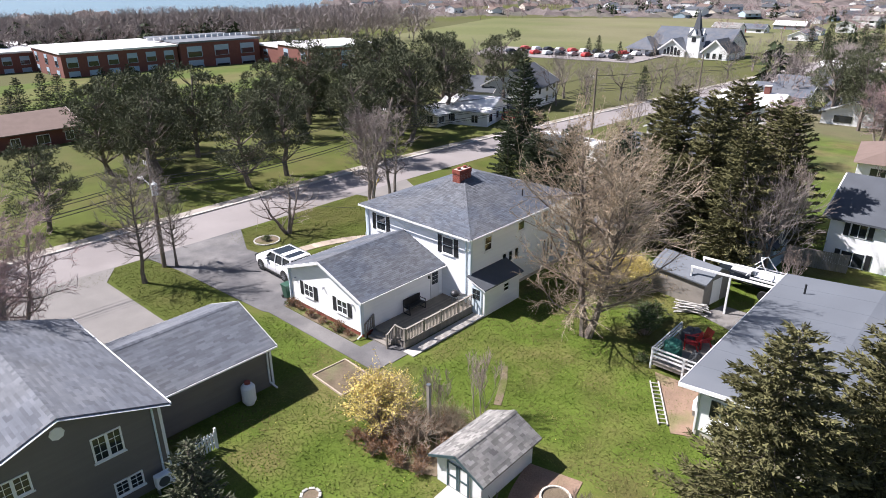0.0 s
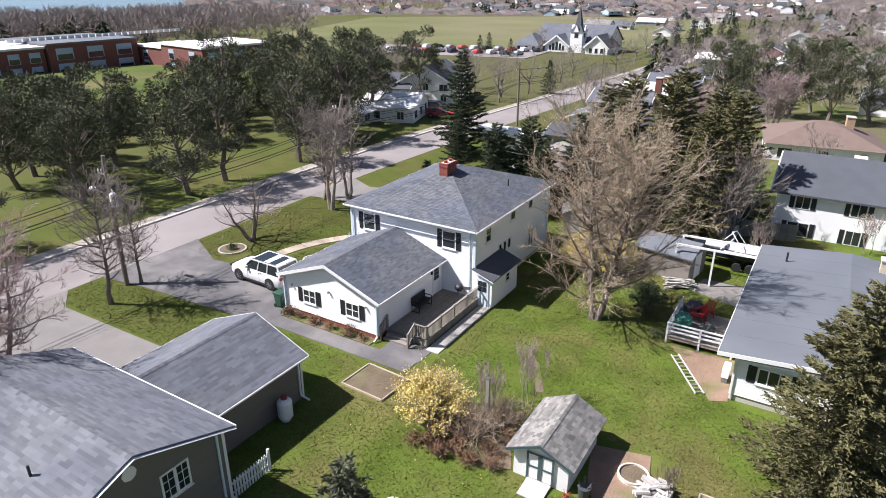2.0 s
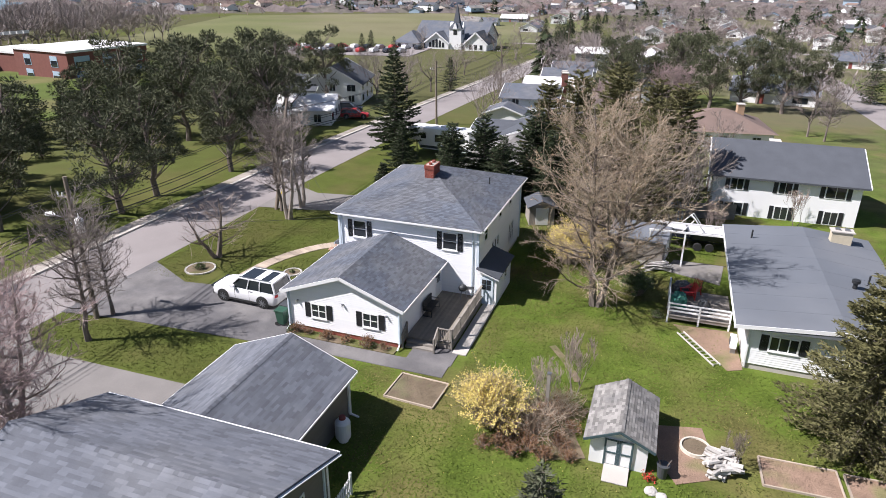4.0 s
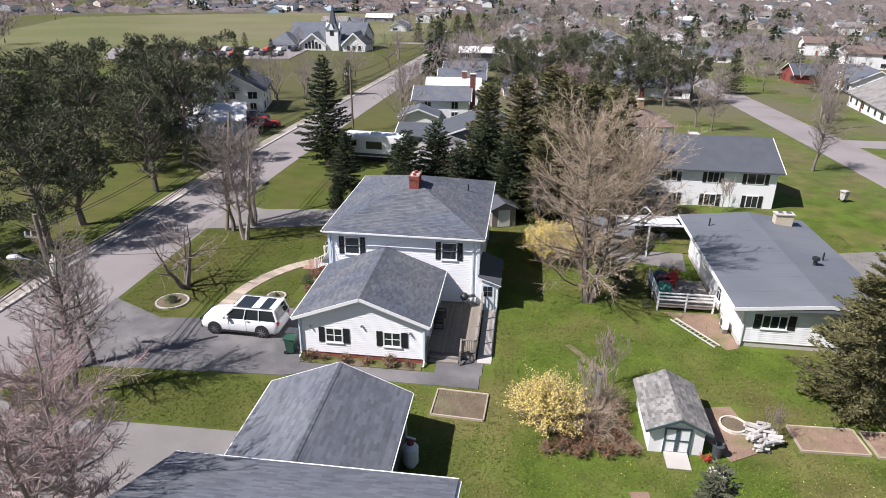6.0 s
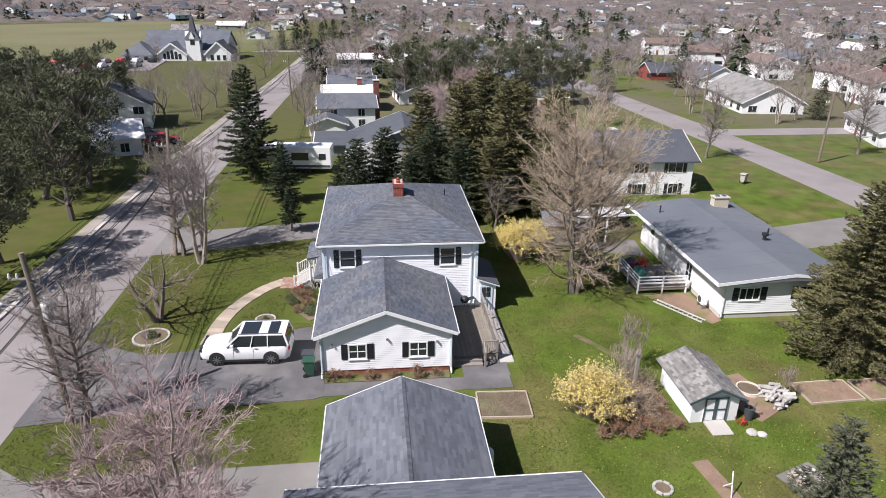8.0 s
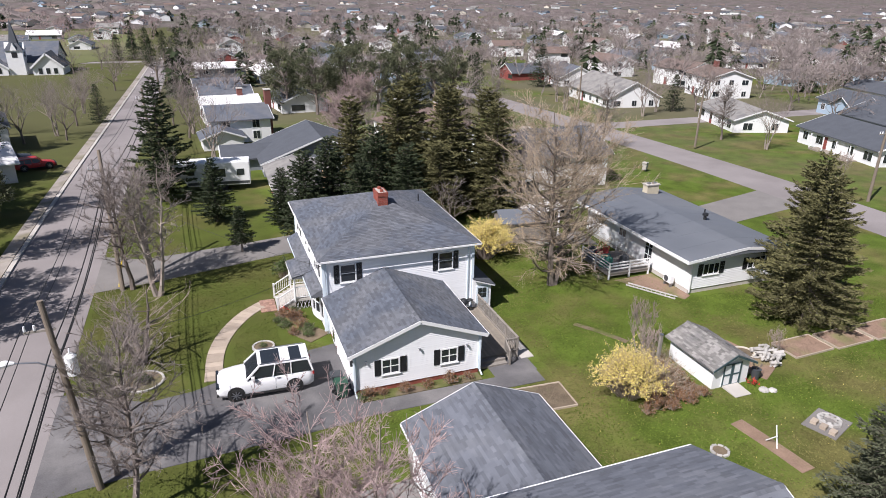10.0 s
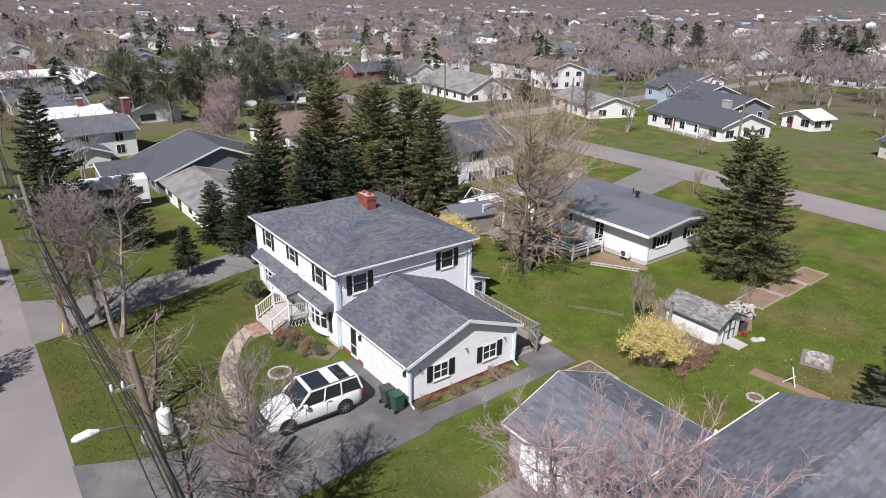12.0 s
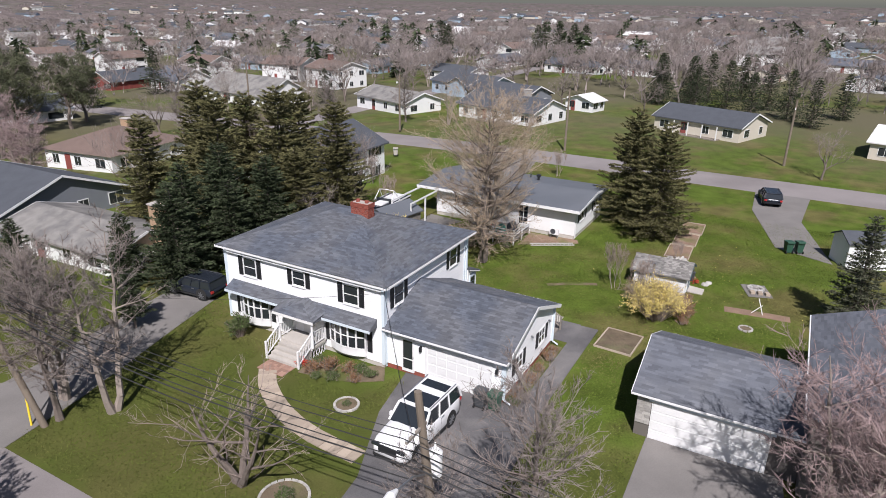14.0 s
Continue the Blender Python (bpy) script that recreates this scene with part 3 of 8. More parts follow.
for a, b in ((0, 4), (1, 4), (2, 5), (3, 5), (4, 5)):
    ridge_caps(t, C[a], C[b], 0.15, 0.2, 0.012)
part("shingles", t, M["shingle"], main_roof, kind="stuff", fix=False)
for a, b in ((0, 1), (1, 2), (2, 3), (3, 0)):
    o = (C[a] + C[b]) / 2
    o = Vector((o.x, o.y, 0)).normalized() * 0.05
    part("gutter", Geo().beam(C[a] + o - Vector((0, 0, 0.07)), C[b] + o - Vector((0, 0, 0.08)), 0.06, 0.10), M["white"], house)
spout(house, HX1 - 0.35, HY0 - 0.06, EAVE - 0.1, (0, 0))
spout(house, HX0 + 0.16, HY0 - 0.06, EAVE - 0.1, (0, 0))


def brick_stack(parent, x, y, z0, z1, lx, ly, crown=True, name="chimney"):
    """A chimney of laid bricks with recessed joints, and a corbelled top with flues."""
    core = part(name, Geo().box(x - lx / 2 + 0.012, x + lx / 2 - 0.012, y - ly / 2 + 0.012, y + ly / 2 - 0.012, z0, z1 - 0.02), M["mortar"], parent, "red brick chimney")
    b = Geo()
    z, k = z0, 0
    while z < z1 - 0.07:
        e = 0.03 if crown and z > z1 - 0.30 else 0.0
        for axis, length, off in (("x", lx, ly), ("y", ly, lx)):
            n = max(1, round((length + 2 * e) / 0.215))
            s = (length + 2 * e) / n
            for sgn in (-1, 1):
                u = -(length / 2 + e) - (s / 2 if k % 2 else 0)
                while u < length / 2 + e - 0.01:
                    lo, hi = max(u, -(length / 2 + e)) + 0.006, min(u + s, length / 2 + e) - 0.006
                    if hi > lo + 0.02:
                        w0, w1 = sgn * (off / 2 + e), sgn * (off / 2 + e - 0.08)
                        if axis == "x":
                            b.box(x + lo, x + hi, y + min(w0, w1), y + max(w0, w1), z, z + 0.062)
                        else:
                            b.box(x + min(w0, w1), x + max(w0, w1), y + lo, y + hi, z, z + 0.062)
                    u += s
        z += 0.075
        k += 1
    part("bricks", b, M["brick"], core, kind="stuff")
    if crown:
        for dy in (-ly / 4, ly / 4):
            part("flue", Geo().tube([(x, y + dy, z1 - 0.05), (x, y + dy, z1 + 0.14)], 0.13, 10), M["brick"], core)
    return core


brick_stack(house, 0.0, -1.0, 6.2, 7.85, 0.68, 1.30)
part("flashing", Geo().box(-0.42, 0.42, -1.75, -0.25, 6.5, 6.86), M["metal"], house)
part("vent_pipe", Geo().tube([(3.6, 1.6, 5.8), (3.6, 1.6, 6.45)], 0.05, 8), M["dark_metal"], house)

# ---- garage wing ----
WX0, WX1, WY0, WY1, WE = -34.62, -27.32, 22.45, 29.70, 2.68
wing = thing("garage_wing", -30.97, 22.45, 0, 0, "one-storey white clapboard garage wing with a grey gable roof", "garage")
wx0, wx1, wd = WX0 + 30.97, WX1 + 30.97, WY1 - WY0
part("foundation", Geo().box(wx0 + 0.03, wx1 - 0.03, 0.03, wd, -0.3, 0.34), M["brick"], wing, "low red brick foundation")
slope = (4.2 - WE) / 4.03
part("wall", Geo().prism([(wx0, 0.3), (wx1, 0.3), (wx1, WE - 0.02), (0, WE - 0.02 + slope * wx1), (wx0, WE - 0.02)], 0.0, wd - 0.01), M["siding"], wing)
WOPEN = [("s", -32.62, 1.02, 1.05, 0.98, 2, 2, 0.36), ("s", -29.18, 1.02, 1.05, 0.98, 2, 2, 0.36)]
siding = Geo()
clap(siding, wx0, wx1, 0.32, 4.05, [(x + 30.97 - w / 2 + 0.02, x + 30.97 + w / 2 - 0.02, s, s + h) for _, x, s, w, h, *_ in WOPEN],
     top=lambda z: (wx0, wx1) if z < WE else (wx0 + (z - WE) / slope + 0.05, wx1 - (z - WE) / slope - 0.05))
k = len(siding.v)
clap(siding, 0.05, wd, 0.32, WE, [(6.05, 6.95, 0.4, 2.5)])
placed(siding, face_m("e", wx1, 0, 0), k)
k = len(siding.v)
clap(siding, 0.0, wd - 0.05, 0.32, WE, [(wd - 4.55, wd - 0.75, 0.0, 2.25), (1.05, 1.9, 0.0, 2.35)])
placed(siding, face_m("w", wx0, wd, 0), k)
part("clapboard", siding, M["siding"], wing, kind="stuff")
for sd, x, sill, w, h, rows, cols, shut in WOPEN:
    window(wing, face_m("s", x + 30.97, 0, sill), w, h, rows, cols, shut)
for cx in (wx0, wx1):
    part("corner_board", Geo().box(cx - 0.08, cx + 0.08, -0.08, 0.1, 0.3, WE - 0.02), M["trim_blue"], wing)
wr = Geo()
ex0, ex1, ry, rz, nry = -35.02 + 30.97, -26.94 + 30.97, -0.32, 4.2, wd - 0.0
for sgn, ex in ((-1, ex0), (1, ex1)):
    wr.v += [(ex, ry, WE), (0, ry, rz), (0, nry, rz), (ex, nry, WE), (ex, ry, WE - 0.12), (0, ry, rz - 0.12), (0, nry, rz - 0.12), (ex, nry, WE - 0.12)]
    i = len(wr.v) - 8
    wr.f += [(i, i + 1, i + 2, i + 3), (i + 4, i + 7, i + 6, i + 5), (i, i + 4, i + 5, i + 1), (i + 2, i + 6, i + 7, i + 3), (i, i + 3, i + 7, i + 4)]
wroof = part("roof", wr, M["shingle"], wing)
t = Geo()
tabs(t, (ex0, ry, WE), (ex0, nry, WE), (0, ry, rz), (0, nry, rz))
tabs(t, (ex1, ry, WE), (ex1, nry, WE), (0, ry, rz), (0, nry, rz))
ridge_caps(t, (0, ry, rz), (0, nry, rz), 0.16, 0.2, 0.012)
part("shingles", t, M["shingle"], wroof, kind="stuff", fix=False)
for ex in (ex0, ex1):
    part("rake_board", Geo().beam((ex, ry - 0.03, WE - 0.10), (0, ry - 0.03, rz - 0.10), 0.03, 0.2), M["white"], wing)
    part("gutter", Geo().beam((ex * 1.012, ry, WE - 0.06), (ex * 1.012, nry, WE - 0.07), 0.055, 0.09), M["white"], wing)
    spout(wing, ex * 0.91, -0.12, WE - 0.1)
# wall lamps on the gable
for x, z in ((-3.05, 2.0), (0.02, 2.25), (2.85, 2.0)):
    part("wall_lamp", Geo().box(x - 0.05, x + 0.05, -0.14, 0.0, z, z + 0.07).ball((x, -0.13, z - 0.02), 0.05, 8, 4), M["metal"], wing)
# garage door with panels, side door and lamps on the street side
gd = Geo()
gy0, gy1 = 0.75, 4.55
door = part("garage_door", Geo().box(wx0 - 0.03, wx0 + 0.05, gy0, gy1, 0.02, 2.2), M["white"], wing, "white panelled garage door, closed")
for r in range(4):
    for c in range(6):
        a, b = gy0 + (gy1 - gy0) * c / 6 + 0.06, gy0 + (gy1 - gy0) * (c + 1) / 6 - 0.06
        part("panel", Geo().box(wx0 - 0.045, wx0 - 0.028, a, b, 0.08 + r * 0.545, 0.52 + r * 0.545), M["white"], door)
part("door_frame", Geo().box(wx0 - 0.08, wx0 + 0.01, gy0 - 0.12, gy0, 0, 2.34).box(wx0 - 0.08, wx0 + 0.01, gy1, gy1 + 0.12, 0, 2.34).box(wx0 - 0.09, wx0 + 0.01, gy0, gy1, 2.21, 2.36), M["white"], wing)
sd = part("door", Geo().box(wx0 - 0.04, wx0 + 0.03, 5.4, 6.2, 0.15, 2.25), M["white"], wing, "white storm door with a tall glass pane")
part("pane", Geo().box(wx0 - 0.052, wx0 - 0.035, 5.5, 6.1, 1.0, 2.12), M["glass"], sd)
part("pane", Geo().box(wx0 - 0.052, wx0 - 0.035, 5.5, 6.1, 0.35, 0.92), M["glass"], sd)
part("handle", Geo().box(wx0 - 0.09, wx0 - 0.04, 5.43, 5.46, 1.05, 1.2), M["metal"], sd)
for y in (0.35, 4.95):
    part("lantern", Geo().box(wx0 - 0.17, wx0 - 0.03, y - 0.07, y + 0.07, 1.7, 1.98).beam((wx0, y, 1.98), (wx0 - 0.1, y, 2.05), 0.04), M["dark_metal"], wing)
# door to the deck
dd = part("door", placed(Geo().box(-0.42, 0.42, -0.04, 0.0, 0, 2.05), face_m("e", wx1 + 0.005, 6.5, 0.42)), M["white"], wing, "white deck door with a nine-light window")
for r in range(3):
    for c in range(2):
        part("pane", placed(Geo().box(-0.28 + c * 0.29, -0.02 + c * 0.29, -0.055, -0.035, 1.0 + r * 0.3, 1.27 + r * 0.3), face_m("e", wx1 + 0.005, 6.5, 0.42)), M["glass"], dd)
part("door_lamp", Geo().box(wx1, wx1 + 0.14, 5.85, 5.97, 2.0, 2.2), M["dark_metal"], wing)


# ---- street front of the white house: pent roof, bow windows, portico, steps ----
def bow_window(parent, y, width, z, h, n, wall_x):
    """A shallow bow window of n narrow lights, bulging to -x, with a panelled apron below."""
    pts = []
    for k in range(n + 1):
        u = -1 + 2 * k / n
        pts.append(Vector((wall_x - 0.12 - 0.34 * (1 - u * u), y + u * width / 2, 0)))
    apron = Geo()
    for a, b in zip(pts, pts[1:]):
        apron.face(a + Vector((0, 0, 0.45)), b + Vector((0, 0, 0.45)), b + Vector((0, 0, z)), a + Vector((0, 0, z)))
    apron.f.append(tuple(apron.v.index(tuple(p + Vector((0, 0, 0.45)))) for p in pts))
    apron.face(*[p + Vector((0.02, 0, 0.45)) for p in (pts[0], pts[-1])], Vector((wall_x, pts[-1].y, 0.45)), Vector((wall_x, pts[0].y, 0.45)))
    for p, q in ((pts[0], 0), (pts[-1], 0)):
        apron.face(p + Vector((0, 0, 0.45)), p + Vector((0, 0, z + h)), Vector((wall_x, p.y, z + h)), Vector((wall_x, p.y, 0.45)))
    win = part("bow_window", apron, M["white"], parent, "white bow window of narrow lights")
    for p in pts:
        part("mullion", Geo().box(p.x - 0.045, p.x + 0.045, p.y - 0.045, p.y + 0.045, z - 0.05, z + h), M["white"], win)
    for a, b in zip(pts, pts[1:]):
        d = (b - a).normalized() * 0.04
        a, b = a + d, b - d
        g = Geo()
        for zz in (z - 0.03, z + h * 0.48, z + h - 0.07):
            g.beam((a.x, a.y, zz + 0.03), (b.x, b.y, zz + 0.03), 0.05, 0.06)
        part("sash", g, M["white"], win)
        part("pane", Geo().beam((a.x + 0.01, a.y, z + h / 2), (b.x + 0.01, b.y, z + h / 2), 0.012, h - 0.06), M["glass"], win)
    for sgn in (-1, 1):
        yy = y + sgn * (width / 2 + 0.24)
        part("shutter", Geo().box(wall_x - 0.055, wall_x - 0.015, yy - 0.17, yy + 0.17, z - 0.15, z + h), M["shutter"], parent)


bow_window(house, 32.15 - 35.6, 2.5, 0.95, 1.45, 5, HX0)
bow_window(house, 39.35 - 35.6, 2.4, 0.95, 1.45, 5, HX0)
pent = Geo()
PX = HX0 - 0.78
prof = [(HX0, 3.02), (PX, 2.62), (PX, 2.50), (HX0, 2.50)]
pent.prism(prof, 30.15 - 35.6, 41.15 - 35.6)
pr = part("pent_roof", pent, M["shingle"], house, "narrow shingled pent roof over the bow windows")
t = Geo()
tabs(t, (PX, -5.45, 2.63), (PX, 5.55, 2.63), (HX0, -5.45, 3.03), (HX0, 5.55, 3.03))
part("shingles", t, M["shingle"], pr, kind="stuff", fix=False)
part("fascia", Geo().box(PX - 0.03, PX + 0.01, -5.47, 5.57, 2.46, 2.61), M["trim_blue"], pr)
# portico: the pent roof comes forward over the door with hipped sides
PO, PC = HX0 - 1.5, -0.55
po_g = Geo()
po_g.v = [(PO, PC - 1.5, 2.58), (PO, PC + 1.5, 2.58), (PO + 0.95, PC, 3.05), (HX0 - 0.02, PC, 3.16), (HX0 - 0.4, PC - 1.6, 2.80), (HX0 - 0.4, PC + 1.6, 2.80), (PO, PC - 1.5, 2.44), (PO, PC + 1.5, 2.44), (HX0 - 0.4, PC - 1.6, 2.44), (HX0 - 0.4, PC + 1.6, 2.44)]
po_g.f = [(0, 1, 2), (0, 2, 3, 4), (1, 5, 3, 2), (6, 7, 1, 0), (8, 6, 0, 4), (7, 9, 5, 1), (6, 8, 9, 7), (8, 4, 3, 5, 9)]
po = part("portico_roof", po_g, M["shingle"], house, "shingled hip over the front steps")
t = Geo()
tabs(t, (PO - 0.03, PC - 1.54, 2.575), (PO - 0.03, PC + 1.54, 2.575), (PO + 0.95, PC, 3.06), (PO + 0.95, PC, 3.06))
for sg in (-1, 1):
    tabs(t, (PO - 0.03, PC + sg * 1.54, 2.575), (HX0 - 0.4, PC + sg * 1.64, 2.80), (PO + 0.95, PC, 3.06), (HX0 - 0.02, PC, 3.17))
part("shingles", t, M["shingle"], po, kind="stuff", fix=False)
part("portico_face", Geo().box(PO - 0.04, PO - 0.005, PC - 1.52, PC + 1.52, 2.40, 2.57), M["white"], house)
for yy in (PC - 1.3, PC + 1.3):
    part("column", Geo().tube([(PO + 0.14, yy, 0.78), (PO + 0.14, yy, 2.44)], 0.07, 10), M["white"], house)
fd = part("front_door", Geo().box(HX0 - 0.05, HX0 + 0.02, PC - 0.48, PC + 0.48, 0.80, 2.42), M["white"], house, "white front door with a small light")
part("pane", Geo().box(HX0 - 0.065, HX0 - 0.045, PC - 0.25, PC + 0.25, 1.75, 2.25), M["glass"], fd)
part("handle", Geo().ball((HX0 - 0.09, PC - 0.38, 1.45), 0.035, 8, 4), M["metal"], fd)
steps = thing("front_steps", -36.05, 35.05, 0, 0, "white painted front steps with a railing and lattice", "steps")
part("landing", Geo().box(-0.15, 1.18, -1.25, 1.25, 0.62, 0.78), M["concrete"], steps, "grey painted landing")
for k in range(4):
    part("tread", Geo().box(-0.15 - 0.3 * (k + 1), -0.15 - 0.3 * k + 0.03, -1.15, 1.15, 0.0, 0.62 - 0.155 * k), M["concrete"], steps)
for yy in (-1.2, 1.2):
    lat = Geo()
    for k in range(5):
        lat.beam((-0.1 + k * 0.25, yy, 0.02), (0.1 + k * 0.25, yy, 0.6), 0.03, 0.02).beam((0.1 + k * 0.25, yy, 0.02), (-0.1 + k * 0.25, yy, 0.6), 0.03, 0.02)
    part("lattice", lat, M["white"], steps)
    part("handrail", Geo().beam((1.16, yy, 1.68), (-0.15, yy, 1.68), 0.07, 0.06).beam((-0.15, yy, 1.68), (-1.35, yy, 1.0), 0.07, 0.06).beam((1.16, yy, 0.92), (-0.15, yy, 0.92), 0.05).beam((-0.15, yy, 0.88), (-1.35, yy, 0.22), 0.05), M["white"], steps)
    for x, z in ((-0.15, 1.78), (-1.35, 1.12), (1.12, 1.78)):
        part("post", Geo().box(x - 0.05, x + 0.05, yy - 0.05, yy + 0.05, 0.0 if x < -0.2 else 0.6, z), M["white"], steps)
    for k in range(9):
        x = 1.04 - k * 0.14
        part("baluster", Geo().box(x - 0.015, x + 0.015, yy - 0.015, yy + 0.015, 0.92, 1.66), M["white"], steps)
    for k in range(8):
        x = -0.28 - k * 0.14
        part("baluster", Geo().box(x - 0.015, x + 0.015, yy - 0.015, yy + 0.015, 0.88 + (x + 0.15) * 0.55, 1.68 + (x + 0.15) * 0.567), M["white"], steps)

# brick pad and stepping path
path = thing("garden_path", -41.0, 31.0, 0, 0, "curving path of pale flagstones in the lawn", "path", kind="structure")
line = smooth_line([(2.75, 4.4), (1.4, 3.1), (0.1, 0.9), (-0.65, -1.6), (-0.9, -4.6)], 6)
for k in range(len(line) - 1):
    a, b = line[k], line[k + 1]
    d = (b - a)
    s = Vector((-d.y, d.x)).normalized() * 0.5
    b = a + d * 0.965
    g = Geo()
    pts = [a - s, a + s, b + s, b - s]
    g.v = [(p.x, p.y, 0.0) for p in pts] + [(p.x, p.y, 0.045 + 0.008 * (k % 2)) for p in pts]
    g.f = [(4, 5, 6, 7), (0, 1, 5, 4), (1, 2, 6, 5), (2, 3, 7, 6), (3, 0, 4, 7)]
    part("slab", g, M["paver"], path)
pad = thing("brick_pad", -37.95, 35.05, 0, 0, "pad of red pavers at the foot of the front steps", "paving", kind="structure")
for r in range(5):
    for c in range(9):
        part("brick", Geo().box(-0.55 + r * 0.21, -0.35 + r * 0.21, -0.95 + c * 0.21, -0.75 + c * 0.21, 0, 0.05), M["paver_red"], pad)

# ---- lean-to at the back door ----
lean = thing("back_porch", -24.1, 31.4, 0, 0, "small white lean-to porch with a dark roof", "porch")
part("wall", Geo().prism([(-0.69, 0.0), (0.68, 0.0), (0.68, 2.0), (-0.69, 2.5)], -1.85, 1.95), M["siding"], lean)
cl = Geo()
clap(cl, 0.03, 3.77, 0.1, 1.98, [(1.95, 2.6, 1.1, 1.75)])
placed(cl, face_m("e", 0.68, -1.85, 0))
part("clapboard", cl, M["siding"], lean, kind="stuff")
part("roof", Geo().prism([(-0.69, 2.53), (0.88, 1.98), (0.88, 2.06), (-0.69, 2.62)], -2.05, 2.15), M["roof_dark"], lean)
part("fascia", Geo().prism([(-0.69, 2.46), (0.89, 1.90), (0.89, 1.98), (-0.69, 2.54)], -2.06, -2.02), M["white"], lean)
window(lean, face_m("e", 0.68, 0.42, 1.1), 0.65, 0.65)
bd = part("door", Geo().box(-0.42, 0.45, -1.90, -1.84, 0.06, 1.98), M["trim_blue"], lean, "pale blue half-glazed back door")
for r in range(2):
    for c in range(2):
        part("pane", Geo().box(-0.3 + c * 0.32, -0.02 + c * 0.32, -1.92, -1.895, 1.1 + r * 0.38, 1.44 + r * 0.38), M["glass"], bd)

# ---- deck with railing, steps and ramp ----
deck = thing("deck", -25.9, 26.3, 0, 0, "weathered wooden deck with a picket railing and steps", "deck")
for k in range(20):
    x = -1.36 + k * 0.143
    part("board", Geo().box(x, x + 0.135, -3.05, 3.38, 0.38, 0.42), M["deck"], deck)
part("joist", Geo().box(-1.36, 1.45, -3.0, 3.35, 0.05, 0.375), M["grey_wood"], deck)
for k in range(46):
    y = -3.05 + k * 0.14
    part("skirt_board", Geo().box(1.48, 1.505, y, y + 0.13, 0.02, 0.44 + 0.08), M["grey_wood"], deck)
for z in (0.52, 1.32):
    part("rail", Geo().box(1.42, 1.56, -3.08, 3.38, z, z + 0.05), M["grey_wood"], deck)
for y in (-3.05, -1.45, 0.15, 1.75, 3.3):
    part("post", Geo().box(1.42, 1.52, y - 0.05, y + 0.05, 0.0, 1.42), M["grey_wood"], deck)
for k in range(48):
    y = -2.95 + k * 0.131
    part("baluster", Geo().box(1.47, 1.505, y, y + 0.045, 0.57, 1.32), M["grey_wood"], deck)
for k in range(2):
    part("step", Geo().box(-1.2, 0.55, -3.36 - 0.3 * k, -3.05 - 0.3 * k, 0.02, 0.29 - 0.145 * k), M["grey_wood"], deck)
for x in (-1.3, 0.65):
    part("stair_rail", Geo().beam((x, -3.05, 1.36), (x, -3.75, 0.95), 0.08, 0.05).beam((x, -3.05, 0.62), (x, -3.75, 0.28), 0.06, 0.05), M["grey_wood"], deck)
    for y, z in ((-3.05, 1.4), (-3.75, 1.0)):
        part("post", Geo().box(x - 0.05, x + 0.05, y - 0.05, y + 0.05, 0, z), M["grey_wood"], deck)
    for k in range(4):
        y = -3.18 - k * 0.14
        part("baluster", Geo().box(x - 0.02, x + 0.02, y, y + 0.04, 0.62 + (y + 3.05) * 0.5, 1.34 + (y + 3.05) * 0.57), M["grey_wood"], deck)
part("rail", Geo().box(0.65, 1.5, -3.1, -3.0, 1.32, 1.37).box(0.65, 1.5, -3.1, -3.0, 0.55, 0.6), M["grey_wood"], deck)
for k in range(6):
    part("baluster", Geo().box(0.75 + k * 0.125, 0.79 + k * 0.125, -3.07, -3.03, 0.6, 1.32), M["grey_wood"], deck)
walkway = thing("concrete_walk", -23.85, 26.3, 0, 0, "pale concrete walk along the foot of the deck", "walk", kind="structure")
for k in range(7):
    part("slab", Geo().box(-0.42, 0.42, -3.35 + k * 0.96, -2.41 + k * 0.96, 0, 0.06), M["concrete"], walkway)
bench = thing("porch_swing", -26.9, 26.6, 0.42, 0, "black metal glider bench on the deck", "bench")
part("seat", Geo().box(-0.25, 0.25, -0.75, 0.75, 0.4, 0.47), M["dark_metal"], bench)
part("backrest", Geo().box(-0.32, -0.25, -0.75, 0.75, 0.45, 0.95), M["dark_metal"], bench)
for y in (-0.72, 0.72):
    part("side_frame", Geo().beam((-0.3, y, 0), (-0.28, y, 0.95), 0.04).beam((0.28, y, 0), (0.25, y, 0.7), 0.04).beam((0.28, y, 0.68), (-0.28, y, 0.68), 0.04).beam((0.3, y, 0.02), (-0.3, y, 0.02), 0.04), M["dark_metal"], bench)
grill = thing("barbecue", -25.6, 29.1, 0.42, 20, "dark covered kettle barbecue on the deck", "barbecue")
part("bowl", Geo().ball((0, 0, 0.75), 0.3, 12, 6, 0.8), M["dark_metal"], grill)
for k in range(3):
    a = k * 2.09
    part("leg", Geo().beam((0.12 * math.cos(a), 0.12 * math.sin(a), 0.6), (0.3 * math.cos(a), 0.3 * math.sin(a), 0), 0.03), M["metal"], grill)
part("side_shelf", Geo().box(0.25, 0.75, -0.18, 0.18, 0.72, 0.75), M["dark_metal"], grill)

